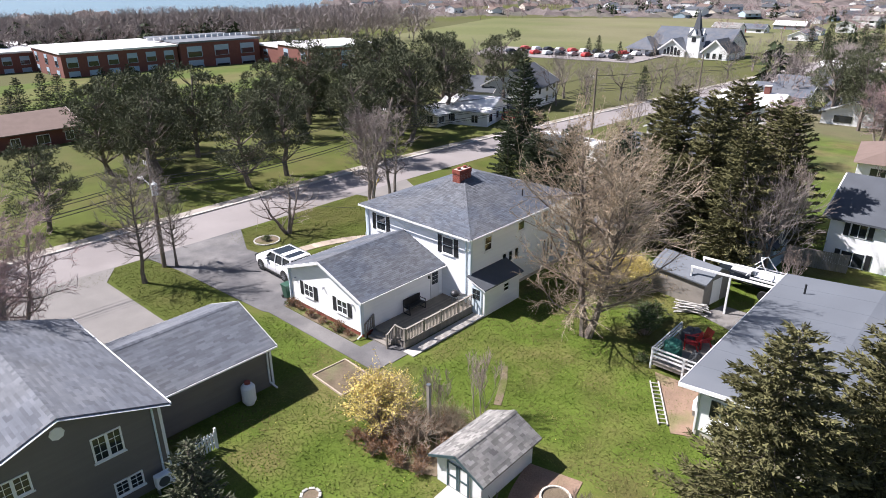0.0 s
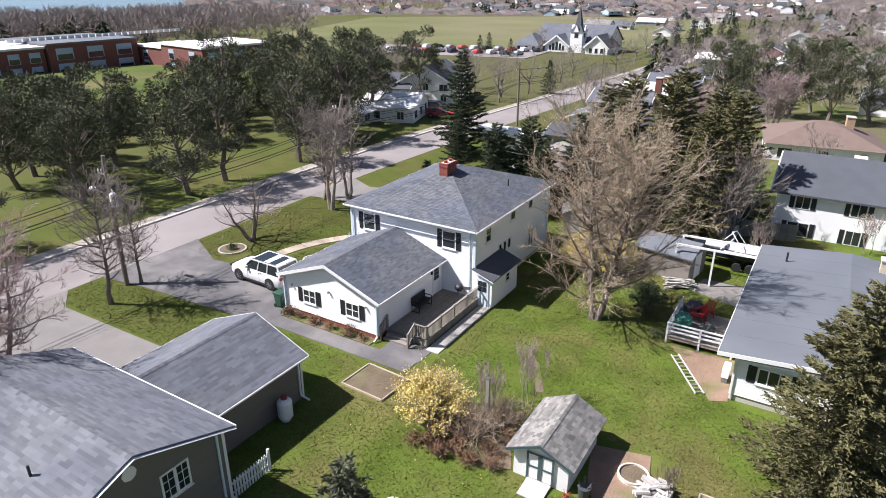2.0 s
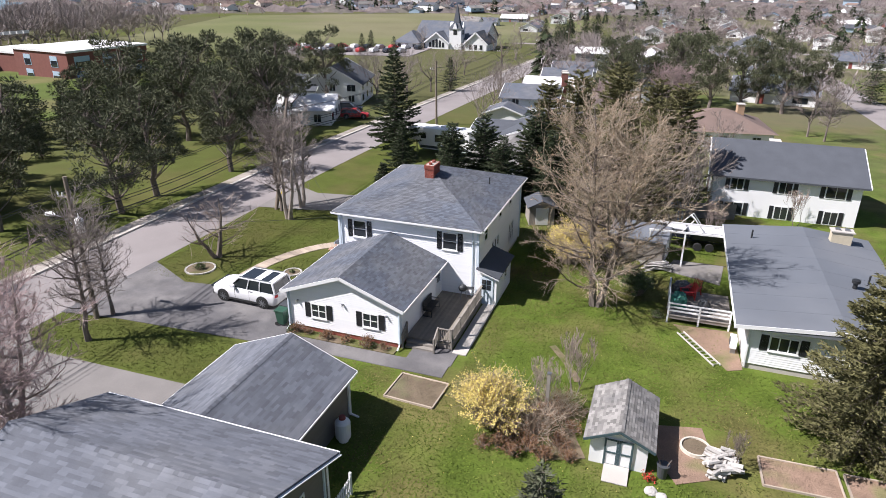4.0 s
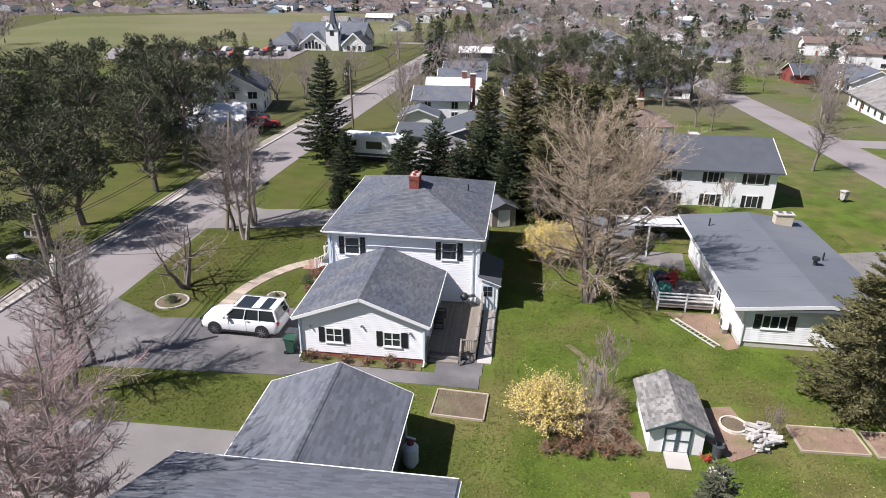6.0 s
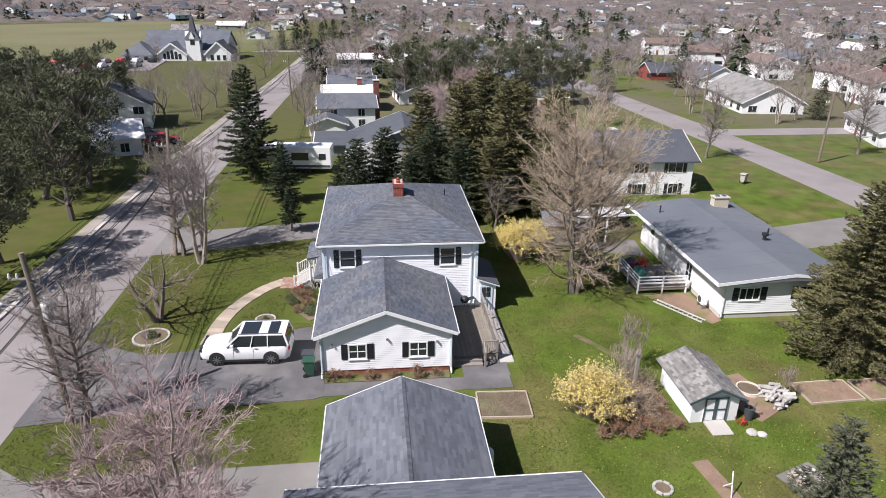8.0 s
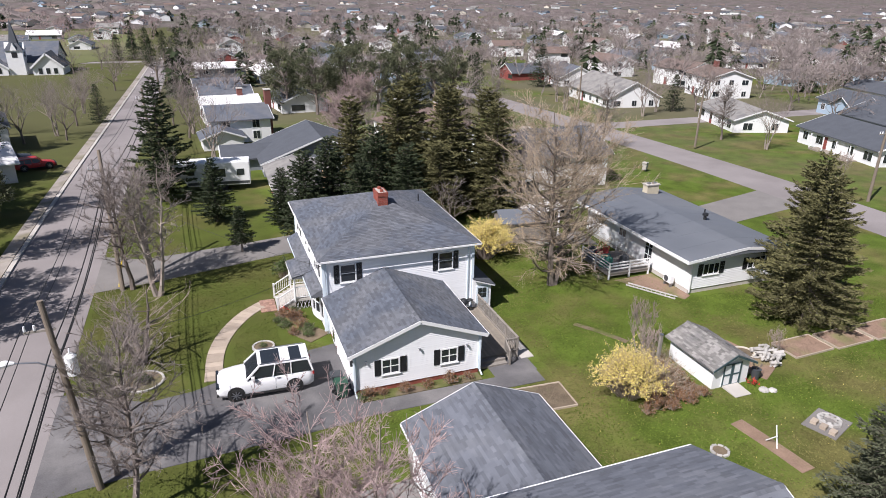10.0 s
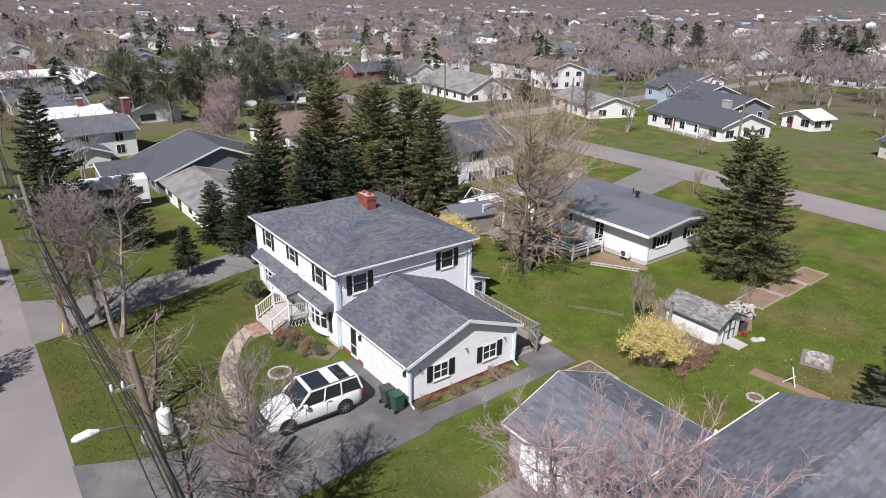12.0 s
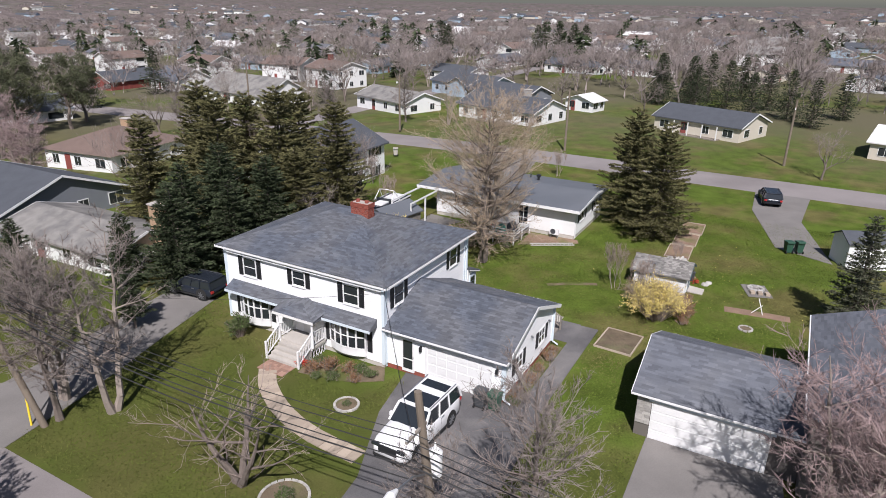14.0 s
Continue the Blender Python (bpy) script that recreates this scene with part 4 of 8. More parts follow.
# ---- the brown neighbour house with its garage ----
nh = thing("brown_house", -29.4, 4.85, 0, 0, "taupe split-level house with white trim and grey shingles", "house")
nx0, nx1, ny0, ny1, NE, NR = -5.05, 5.05, -3.8, 3.8, 4.1, 5.62
part("wall", Geo().prism([(ny0, 0.0), (ny1, 0.0), (ny1, NE), (0, NE + 3.8 * 0.37), (ny0, NE)], nx0, nx1, axis="x"), M["brown_wall"], nh)
cl = Geo()
ns = (NR - NE) / 4.1
clap(cl, 0.08, 7.52, 0.2, NE + 1.3, [(4.75, 5.95, 2.65, 3.85), (1.35, 2.55, 2.85, 3.75), (5.2, 6.4, 0.55, 1.3)], top=lambda z: (0.0, 7.6) if z < NE else ((z - NE) / ns, 7.6 - (z - NE) / ns))
placed(cl, face_m("e", nx1, ny0, 0))
k = len(cl.v)
clap(cl, 0.0, 3.1, 0.2, NE, [])
placed(cl, face_m("n", nx1, ny1, 0), k)
part("clapboard", cl, M["brown_wall"], nh, kind="stuff")
for y, z, w, h in ((-3.8 + 5.35, 2.65, 1.2, 1.2), (-3.8 + 1.95, 2.85, 1.2, 0.9), (-3.8 + 5.8, 0.55, 1.2, 0.75)):
    wn_ = window(nh, face_m("e", nx1, y, z), w, h, 1, 2)
    for zz in (1, 2):
        part("muntin", placed(Geo().box(-w / 2 + 0.07, w / 2 - 0.07, -0.034, -0.02, h * zz / 3 - 0.012, h * zz / 3 + 0.012), face_m("e", nx1, y, z)), M["white"], wn_)
    for xx in (-w / 4, w / 4):
        part("muntin", placed(Geo().box(xx - 0.012, xx + 0.012, -0.034, -0.02, 0.07, h - 0.07), face_m("e", nx1, y, z)), M["white"], wn_)
    part("casing", placed(Geo().box(-0.06, 0.06, -0.065, 0.0, 0, h), face_m("e", nx1, y, z)), M["white"], wn_)
part("corner_board", Geo().box(nx1 - 0.1, nx1 + 0.03, ny1 - 0.1, ny1 + 0.03, 0.1, NE), M["white"], nh)
part("downspout", Geo().beam((nx1 + 0.05, ny1 - 0.35, NE - 0.1), (nx1 + 0.05, ny1 - 0.35, 0.2), 0.08, 0.07), M["trim_blue"], nh)
part("gable_vent", placed(Geo().tube([(0, 0, -0.0), (0, 0, 0.05)], 0.28, 8), pose(nx1, -0.05, 4.75, 0, 90, 0)), M["white"], nh)
nr = Geo()
rx0, rx1 = -5.45, 5.42
for sgn in (-1, 1):
    i = len(nr.v)
    e = sgn * 4.12
    nr.v += [(rx0, e, NE), (rx1, e, NE), (rx1, 0, NR), (rx0, 0, NR), (rx0, e, NE - 0.14), (rx1, e, NE - 0.14), (rx1, 0, NR - 0.14), (rx0, 0, NR - 0.14)]
    nr.f += [(i, i + 1, i + 2, i + 3), (i + 4, i + 7, i + 6, i + 5), (i, i + 4, i + 5, i + 1), (i + 1, i + 5, i + 6, i + 2), (i, i + 3, i + 7, i + 4)]
nroof = part("roof", nr, M["shingle_n"], nh)
t = Geo()
for e in (-4.12, 4.12):
    tabs(t, (rx0, e, NE), (rx1, e, NE), (rx0, 0, NR), (rx1, 0, NR), 0.145, 0.5, 0.006)
ridge_caps(t, (rx0, 0, NR), (rx1, 0, NR), 0.16, 0.2, 0.012)
part("shingles", t, M["shingle_n"], nroof, kind="stuff", fix=False)
for e in (-4.12, 4.12):
    part("bargeboard", Geo().beam((rx1 + 0.015, e, NE - 0.1), (rx1 + 0.015, 0, NR - 0.1), 0.025, 0.2, (1, 0, 0.01)), M["white"], nh)
    part("gutter", Geo().beam((rx0, e * 1.012, NE - 0.06), (rx1, e * 1.012, NE - 0.06), 0.06, 0.09), M["white"], nh)
part("vent_pipe", Geo().tube([(2.6, -1.9, 4.7), (2.6, -1.9, 5.35)], 0.05, 8), M["dark_metal"], nh)
hp = thing("heat_pump", -23.9, 8.1, 0.0, 0, "pale grey outdoor heat pump on the house wall", "heat pump")
part("case", Geo().box(-0.15, 0.2, -0.4, 0.4, 0.35, 0.95), M["white"], hp, bevel=0.02)
part("fan_grille", placed(Geo().tube([(0, 0, 0), (0, 0, 0.02)], 0.24, 16), pose(0.2, -0.08, 0.65, 0, 90, 0)), M["grey_plastic"], hp)
part("stand", Geo().box(-0.12, 0.16, -0.35, -0.3, 0, 0.35).box(-0.12, 0.16, 0.3, 0.35, 0, 0.35), M["metal"], hp)

ng = thing("brown_garage", -30.4, 12.4, 0, 0, "taupe garage with a white overhead door and grey shingles", "garage")
g0, g1, GE, GR = -3.2, 3.2, 2.50, 3.92
part("wall", Geo().prism([(g0, 0.0), (g1, 0.0), (g1, GE), (0, GE + 3.2 * 0.40), (g0, GE)], -3.72, 3.45), M["brown_wall"], ng)
cl = Geo()
clap(cl, 0.0, 7.15, 0.1, GE - 0.02)
placed(cl, face_m("e", g1, -3.7, 0))
k = len(cl.v)
clap(cl, 0.0, 6.4, 0.1, GE + 1.1, [], top=lambda z: (0.0, 6.4) if z < GE else ((z - GE) / 0.41, 6.4 - (z - GE) / 0.41))
placed(cl, face_m("n", g1, 3.45, 0), k)
part("clapboard", cl, M["brown_wall"], ng, kind="stuff")
part("corner_board", Geo().box(g1 - 0.1, g1 + 0.03, 3.37, 3.49, 0.05, GE), M["white"], ng)
part("downspout", Geo().beam((g1 + 0.06, 3.2, GE - 0.1), (g1 + 0.06, 3.2, 0.3), 0.08, 0.07).beam((g1 + 0.06, 3.2, 0.3), (g1 + 0.5, 3.35, 0.06), 0.08, 0.07), M["white"], ng)
od = part("overhead_door", Geo().box(g0 - 0.05, g0 + 0.02, -2.45, 2.75, 0.02, 2.1), M["white"], ng, "wide white overhead door, closed")
for r in range(4):
    part("panel", Geo().box(g0 - 0.065, g0 - 0.045, -2.38, 2.68, 0.06 + r * 0.52, 0.51 + r * 0.52), M["white"], od)
part("lintel", Geo().box(g0 - 0.1, g0 + 0.02, -2.6, 2.9, 2.1, 2.3), M["trim_blue"], ng)
st = Geo()
for r in range(9):
    y = 2.8 + (0.12 if r % 2 else 0)
    st.box(g0 - 0.06, g0 + 0.02, 2.78, y + 0.22, 0.75 + r * 0.17, 0.905 + r * 0.17).box(g0 - 0.06, g0 + 0.02, y + 0.235, 3.45, 0.75 + r * 0.17, 0.905 + r * 0.17)
part("stone_facing", st, M["stone"], ng, "pale stone facing beside the door")
gr = Geo()
q0, q1 = -3.72, 3.72
for sgn in (-1, 1):
    i = len(gr.v)
    e = sgn * 3.5
    gr.v += [(e, q0, GE), (e, q1, GE), (0, q1, GR), (0, q0, GR), (e, q0, GE - 0.13), (e, q1, GE - 0.13), (0, q1, GR - 0.13), (0, q0, GR - 0.13)]
    gr.f += [(i, i + 1, i + 2, i + 3), (i + 4, i + 7, i + 6, i + 5), (i, i + 4, i + 5, i + 1), (i + 1, i + 5, i + 6, i + 2), (i, i + 3, i + 7, i + 4)]
groof = part("roof", gr, M["shingle_n"], ng)
t = Geo()
for e in (-3.5, 3.5):
    tabs(t, (e, q0, GE), (e, q1, GE), (0, q0, GR), (0, q1, GR), 0.145, 0.5, 0.006)
ridge_caps(t, (0, q0, GR), (0, q1, GR), 0.16, 0.2, 0.012)
part("shingles", t, M["shingle_n"], groof, kind="stuff", fix=False)
for e in (-3.5, 3.5):
    part("gutter", Geo().beam((e * 1.012, q0, GE - 0.07), (e * 1.012, q1, GE - 0.07), 0.05, 0.09), M["white"], ng)
    part("bargeboard", Geo().beam((e, q1 + 0.015, GE - 0.09), (0, q1 + 0.015, GR - 0.09), 0.03, 0.2), M["white"], ng)
tank = thing("propane_tank", -26.65, 14.0, 0, 0, "white upright propane tank with a dark red cap", "tank")
part("body", Geo().tube([(0, 0, 0.08), (0, 0, 0.14), (0, 0, 0.25), (0, 0, 1.05), (0, 0, 1.18), (0, 0, 1.26)], [0.2, 0.3, 0.37, 0.37, 0.28, 0.12], 20), M["white"], tank, smooth=False)
part("cap", Geo().tube([(0, 0, 1.22), (0, 0, 1.38), (0, 0, 1.42)], [0.16, 0.16, 0.1], 14), M["wall_red"], tank)
part("foot_ring", Geo().tube([(0, 0, 0), (0, 0, 0.12)], 0.24, 16), M["white"], tank)
fence = thing("picket_fence", -24.75, 9.0, 0, 0, "short white picket fence beside the brown house", "fence")
for z in (0.3, 0.75):
    part("rail", Geo().box(-0.02, 0.02, 0.0, 2.0, z, z + 0.08), M["white"], fence)
for k in range(13):
    y = 0.05 + k * 0.155
    part("picket", Geo().prism([(y, 0.05), (y + 0.09, 0.05), (y + 0.09, 0.95), (y + 0.045, 1.02), (y, 0.95)], 0.02, 0.045, axis="x"), M["white"], fence)
part("post", Geo().box(-0.05, 0.05, 1.98, 2.08, 0, 1.15), M["white"], fence)

# ---- garden shed ----
shed = thing("garden_shed", -14.3, 18.4, 0, 0, "white garden shed with double doors and a weathered shingle roof", "shed")
part("wall", Geo().prism([(-1.25, 0.0), (1.25, 0.0), (1.25, 1.45), (0, 2.02), (-1.25, 1.45)], -1.85, 1.85), M["white"], shed)
sr = Geo()
for sgn in (-1, 1):
    i = len(sr.v)
    e = sgn * 1.55
    sr.v += [(e, -2.1, 1.40), (e, 2.1, 1.40), (0, 2.1, 2.16), (0, -2.1, 2.16), (e, -2.1, 1.32), (e, 2.1, 1.32), (0, 2.1, 2.06), (0, -2.1, 2.06)]
    sr.f += [(i, i + 1, i + 2, i + 3), (i + 4, i + 7, i + 6, i + 5), (i, i + 4, i + 5, i + 1), (i + 1, i + 5, i + 6, i + 2), (i, i + 3, i + 7, i + 4)]
sroof = part("roof", sr, M["shingle_old"], shed)
t = Geo()
for e in (-1.55, 1.55):
    tabs(t, (e, -2.1, 1.4), (e, 2.1, 1.4), (0, -2.1, 2.16), (0, 2.1, 2.16), 0.14, 0.28, 0.016)
ridge_caps(t, (0, -2.1, 2.16), (0, 2.1, 2.16), 0.14, 0.22, 0.012)
part("shingles", t, M["shingle_old"], sroof, kind="stuff", fix=False)
for e in (-1.55, 1.55):
    part("bargeboard", Geo().beam((e, -2.12, 1.34), (0, -2.12, 2.08), 0.03, 0.12), M["green_trim"], shed)
for sgn in (-1, 1):
    dr = part("door", Geo().box(min(0.02 * sgn, 0.62 * sgn), max(0.02 * sgn, 0.62 * sgn), -1.90, -1.86, 0.06, 1.5), M["white"], shed, "white shed door with dark green battens")
    b = Geo()
    for x in (0.05, 0.58):
        b.box(sgn * x - 0.045, sgn * x + 0.045, -1.93, -1.905, 0.06, 1.5)
    for z in (0.06, 0.74, 1.42):
        b.box(min(0.1 * sgn, 0.53 * sgn), max(0.1 * sgn, 0.53 * sgn), -1.93, -1.905, z, z + 0.08)
    part("batten", b, M["green_trim"], dr)
part("ramp", Geo().prism([(-3.0, 0.02), (-1.88, 0.02), (-1.88, 0.14), (-3.0, 0.06)], -0.55, 0.55, axis="x"), M["concrete"], shed)

# ---- bungalow to the east ----
bg = thing("bungalow", -4.3, 34.0, 0, 0, "low white bungalow with a flat grey membrane roof", "house")
bx0, bx1, by0, by1 = -4.15, 4.15, -6.8, 7.2
part("foundation", Geo().box(bx0 + 0.04, bx1 - 0.04, by0 + 0.04, by1 - 0.04, -0.2, 0.4), M["concrete"], bg)
part("wall", Geo().box(bx0, bx1, by0, by1, 0.35, 2.78), M["white"], bg)
cl = Geo()
clap(cl, 0.05, 8.25, 0.38, 2.7, [(1.1, 2.6, 1.35, 2.3), (5.3, 7.0, 1.35, 2.3)], step=0.14)
placed(cl, face_m("s", bx0, by0, 0))
part("clapboard", cl, M["siding"], bg, kind="stuff")
for x, w in ((bx0 + 1.85, 1.5), (bx0 + 6.15, 1.7)):
    window(bg, face_m("s", x, by0, 1.35), w, 0.95, 1, 3, 0.42)
for y, z, w, h, c in ((-1.9, 0.62, 1.0, 1.95, 2), (1.7, 1.5, 1.1, 0.85, 2), (4.9, 1.5, 0.8, 0.8, 1)):
    window(bg, face_m("w", bx0, y, z), w, h, 3 if h > 1.5 else 1, c)
rb = Geo()
BE, BR = 2.92, 3.42
X_, Y_ = (-4.95, 4.75), (-7.35, 9.0)
for sgn, ex in ((-1, X_[0]), (1, X_[1])):
    i = len(rb.v)
    rb.v += [(ex, Y_[0], BE), (ex, Y_[1], BE), (0.4, Y_[1], BR), (0.4, Y_[0], BR), (ex, Y_[0], BE - 0.2), (ex, Y_[1], BE - 0.2), (0.4, Y_[1], BR - 0.5), (0.4, Y_[0], BR - 0.5)]
    rb.f += [(i, i + 1, i + 2, i + 3), (i + 4, i + 7, i + 6, i + 5), (i, i + 4, i + 5, i + 1), (i + 1, i + 5, i + 6, i + 2), (i, i + 3, i + 7, i + 4)]
broof = part("roof", rb, M["membrane"], bg, "grey rolled membrane roof with faint seams")
for k in range(1, 8):
    y = Y_[0] + k * 2.05
    part("seam", Geo().beam((X_[0], y, BE + 0.004), (0.4, y, BR + 0.004), 0.06, 0.008).beam((0.4, y, BR + 0.004), (X_[1], y, BE + 0.004), 0.06, 0.008), M["membrane"], broof)
part("fascia", Geo().box(X_[0] - 0.03, X_[0] + 0.01, Y_[0], Y_[1], BE - 0.24, BE + 0.02), M["white"], bg)
part("fascia", Geo().beam((X_[0], Y_[0] - 0.015, BE - 0.11), (0.4, Y_[0] - 0.015, BR - 0.11), 0.03, 0.22).beam((0.4, Y_[0] - 0.015, BR - 0.11), (X_[1], Y_[0] - 0.015, BE - 0.11), 0.03, 0.22), M["white"], bg)
ch = part("chimney", Geo().box(1.9, 3.2, 6.9, 7.6, 2.6, 4.0), M["cream_brick"], bg, "low cream brick chimney")
part("cap", Geo().box(1.82, 3.28, 6.82, 7.68, 4.0, 4.08), M["concrete"], ch)
for x in (2.25, 2.85):
    part("flue", Geo().box(x - 0.15, x + 0.15, 7.1, 7.4, 4.08, 4.2), M["metal"], ch)
part("roof_vent", Geo().tube([(1.9, -0.9, 3.2), (1.9, -0.9, 3.6), (1.9, -0.9, 3.62), (1.9, -0.9, 3.8), (1.9, -0.9, 3.85)], [0.14, 0.12, 0.24, 0.24, 0.1], 12), M["dark_metal"], bg)
for x, y in ((-3.2, 6.2), (2.9, 0.3)):
    part("vent_pipe", Geo().tube([(x, y, 3.0), (x, y, 3.7)], 0.06, 8), M["dark_metal"], bg)
part("downspout", Geo().beam((bx0 + 0.08, by0 - 0.06, 2.7), (bx0 + 0.08, by0 - 0.06, 0.15), 0.08, 0.07), M["white"], bg)
hp2 = copy_thing(hp, pose(-8.85, 28.9, 0, 0, 0, 180))
# open patio frame beyond the bungalow
perg = thing("patio_frame", -11.0, 41.5, 0, 0, "white beam frame of an open patio roof", "pergola")
for y in (-1.0, 1.0):
    part("beam", Geo().beam((-3.5, y, 2.7), (1.7, y, 2.8), 0.09, 0.14), M["white"], perg)
for x, y in ((-3.4, -1.0), (-3.4, 1.0), (-0.9, -1.0)):
    part("post", Geo().box(x - 0.06, x + 0.06, y - 0.06, y + 0.06, 0, 2.65), M["white"], perg)
# its deck, with loose things on it
bdeck = thing("bungalow_deck", -10.75, 33.4, 0, 0, "weathered grey deck with a low white rail", "deck")
for k in range(26):
    y = -2.2 + k * 0.155
    part("board", Geo().box(-1.9, 1.9, y, y + 0.145, 0.5, 0.54), M["grey_wood"], bdeck)
part("frame", Geo().box(-1.85, 1.88, -2.15, 1.8, 0.28, 0.495), M["grey_wood"], bdeck)
for x, y in ((-1.85, -2.15), (-1.85, -0.2), (-1.85, 1.75), (0, -2.15), (1.8, -2.15)):
    part("post", Geo().box(x - 0.05, x + 0.05, y - 0.05, y + 0.05, 0, 1.35), M["white"], bdeck)
for z in (0.8, 1.05, 1.3):
    part("rail", Geo().box(-1.88, -1.82, -2.15, 1.75, z, z + 0.09).box(-1.82, 1.8, -2.18, -2.12, z, z + 0.09), M["white"], bdeck)


def lawn_chair(x, y, z, rz, material, label):
    c = thing("lawn_chair", x, y, z, rz, label, "chair")
    part("seat", Geo().prism([(-0.3, 0.3), (0.3, 0.4), (0.3, 0.43), (-0.3, 0.33)], -0.28, 0.28), material, c)
    for k in range(5):
        part("back_slat", Geo().beam((-0.28, -0.24 + k * 0.12, 0.33), (-0.55, -0.26 + k * 0.13, 1.05), 0.1, 0.025, (0, 1, 0)), material, c)
    for y_ in (-0.34, 0.34):
        part("arm", Geo().box(-0.4, 0.4, y_ - 0.07, y_ + 0.07, 0.6, 0.63), material, c)
        part("leg", Geo().box(0.28, 0.36, y_ - 0.03, y_ + 0.03, 0, 0.6), material, c)
        part("leg", Geo().beam((-0.45, y_, 0), (-0.2, y_, 0.6), 0.06), material, c)
    return c


lawn_chair(-11.5, 34.0, 0.54, 200, M["car_red"], "red slatted lawn chair on the grey deck")
lawn_chair(-11.1, 34.6, 0.54, 240, M["car_red"], "red slatted lawn chair on the grey deck")


def lump(name, x, y, z, r, h, material, label, category, seed=0, squash=1.0):
    """A draped or heaped form with an uneven surface."""
    rng = random.Random(seed)
    g = Geo()
    n, m = 16, 8
    for k in range(m + 1):
        a = math.pi / 2 * k / m
        for j in range(n):
            b = math.tau * j / n
            q = 1 + 0.22 * noise.noise(Vector((math.cos(b) * 2 + seed * 7, math.sin(b) * 2, k * 0.5)))
            g.v.append((r * q * math.cos(a) * math.cos(b), r * squash * q * math.cos(a) * math.sin(b), h * math.sin(a) ** 0.7 * q))
    g.f = [(k * n + j, k * n + (j + 1) % n, (k + 1) * n + (j + 1) % n, (k + 1) * n + j) for k in range(m) for j in range(n)]
    g.f.append(tuple(range(n))[::-1])
    ob = part(name, g, material)
    ob.matrix_basis = pose(x, y, z, 0, 0, rng.uniform(0, 360))
    return tagged(ob, label, category)


lump("covered_grill", -12.0, 32.7, 0.54, 0.55, 0.95, M["teal_tarp"], "teal tarp draped over a grill", "tarp", 3)
lump("covered_grill", -10.5, 32.3, 0.54, 0.5, 0.9, M["grey_plastic"], "black cover draped over a barbecue", "cover", 4, 0.8)
lump("covered_table", -11.8, 35.0, 0.54, 0.7, 0.7, M["grey_plastic"], "black cover over patio furniture", "cover", 5)


# ---- trees and shrubs ----
def np_mesh(name, verts, faces, material):
    me = bpy.data.meshes.new(name)
    me.from_pydata(verts.tolist() if hasattr(verts, "tolist") else verts, [], faces.tolist() if hasattr(faces, "tolist") else faces)
    me.materials.append(material)
    return me


def limb_mesh(segs, sides):
    """Tapered tubes for an array of segments (x0 y0 z0 x1 y1 z1 r0 r1)."""
    s = np.asarray(segs, float)
    a, b = s[:, 0:3], s[:, 3:6]
    d = b - a
    d /= np.linalg.norm(d, axis=1)[:, None] + 1e-9
    ref = np.where(np.abs(d[:, 2:3]) < 0.9, np.array([[0, 0, 1.0]]), np.array([[1.0, 0, 0]]))
    u = np.cross(d, ref)
    u /= np.linalg.norm(u, axis=1)[:, None] + 1e-9
    w = np.cross(u, d)
    ang = np.arange(sides) * math.tau / sides
    ring = u[:, None, :] * np.cos(ang)[None, :, None] + w[:, None, :] * np.sin(ang)[None, :, None]
    v = np.concatenate([a[:, None, :] + ring * s[:, 6, None, None], b[:, None, :] + ring * s[:, 7, None, None]], axis=1).reshape(-1, 3)
    base = (np.arange(len(s)) * 2 * sides)[:, None, None]
    k = np.arange(sides)
    f = np.stack([k, (k + 1) % sides, sides + (k + 1) % sides, sides + k], axis=1)[None] + base
    return v, f.reshape(-1, 4)


def leaf_mesh(centres, ways, length, width, rng, slim=False):
    """Small pointed blades at centres, each along its way, with a random twist."""
    n = len(centres)
    d = ways / (np.linalg.norm(ways, axis=1)[:, None] + 1e-9)
    r = rng.normal(size=(n, 3))
    s = np.cross(d, r)
    s /= np.linalg.norm(s, axis=1)[:, None] + 1e-9
    ln = (length * rng.uniform(0.6, 1.3, n))[:, None]
    wd = (width * rng.uniform(0.6, 1.3, n))[:, None]
    if slim:
        return np.stack([centres + s * wd * 0.95, centres - s * wd * 0.95, centres + d * ln], axis=1).reshape(-1, 3), np.arange(n * 3).reshape(-1, 3)
    v = np.stack([centres, centres + d * ln * 0.45 + s * wd, centres + d * ln, centres + d * ln * 0.45 - s * wd], axis=1).reshape(-1, 3)
    f = np.arange(n * 4).reshape(-1, 4)
    return v, f


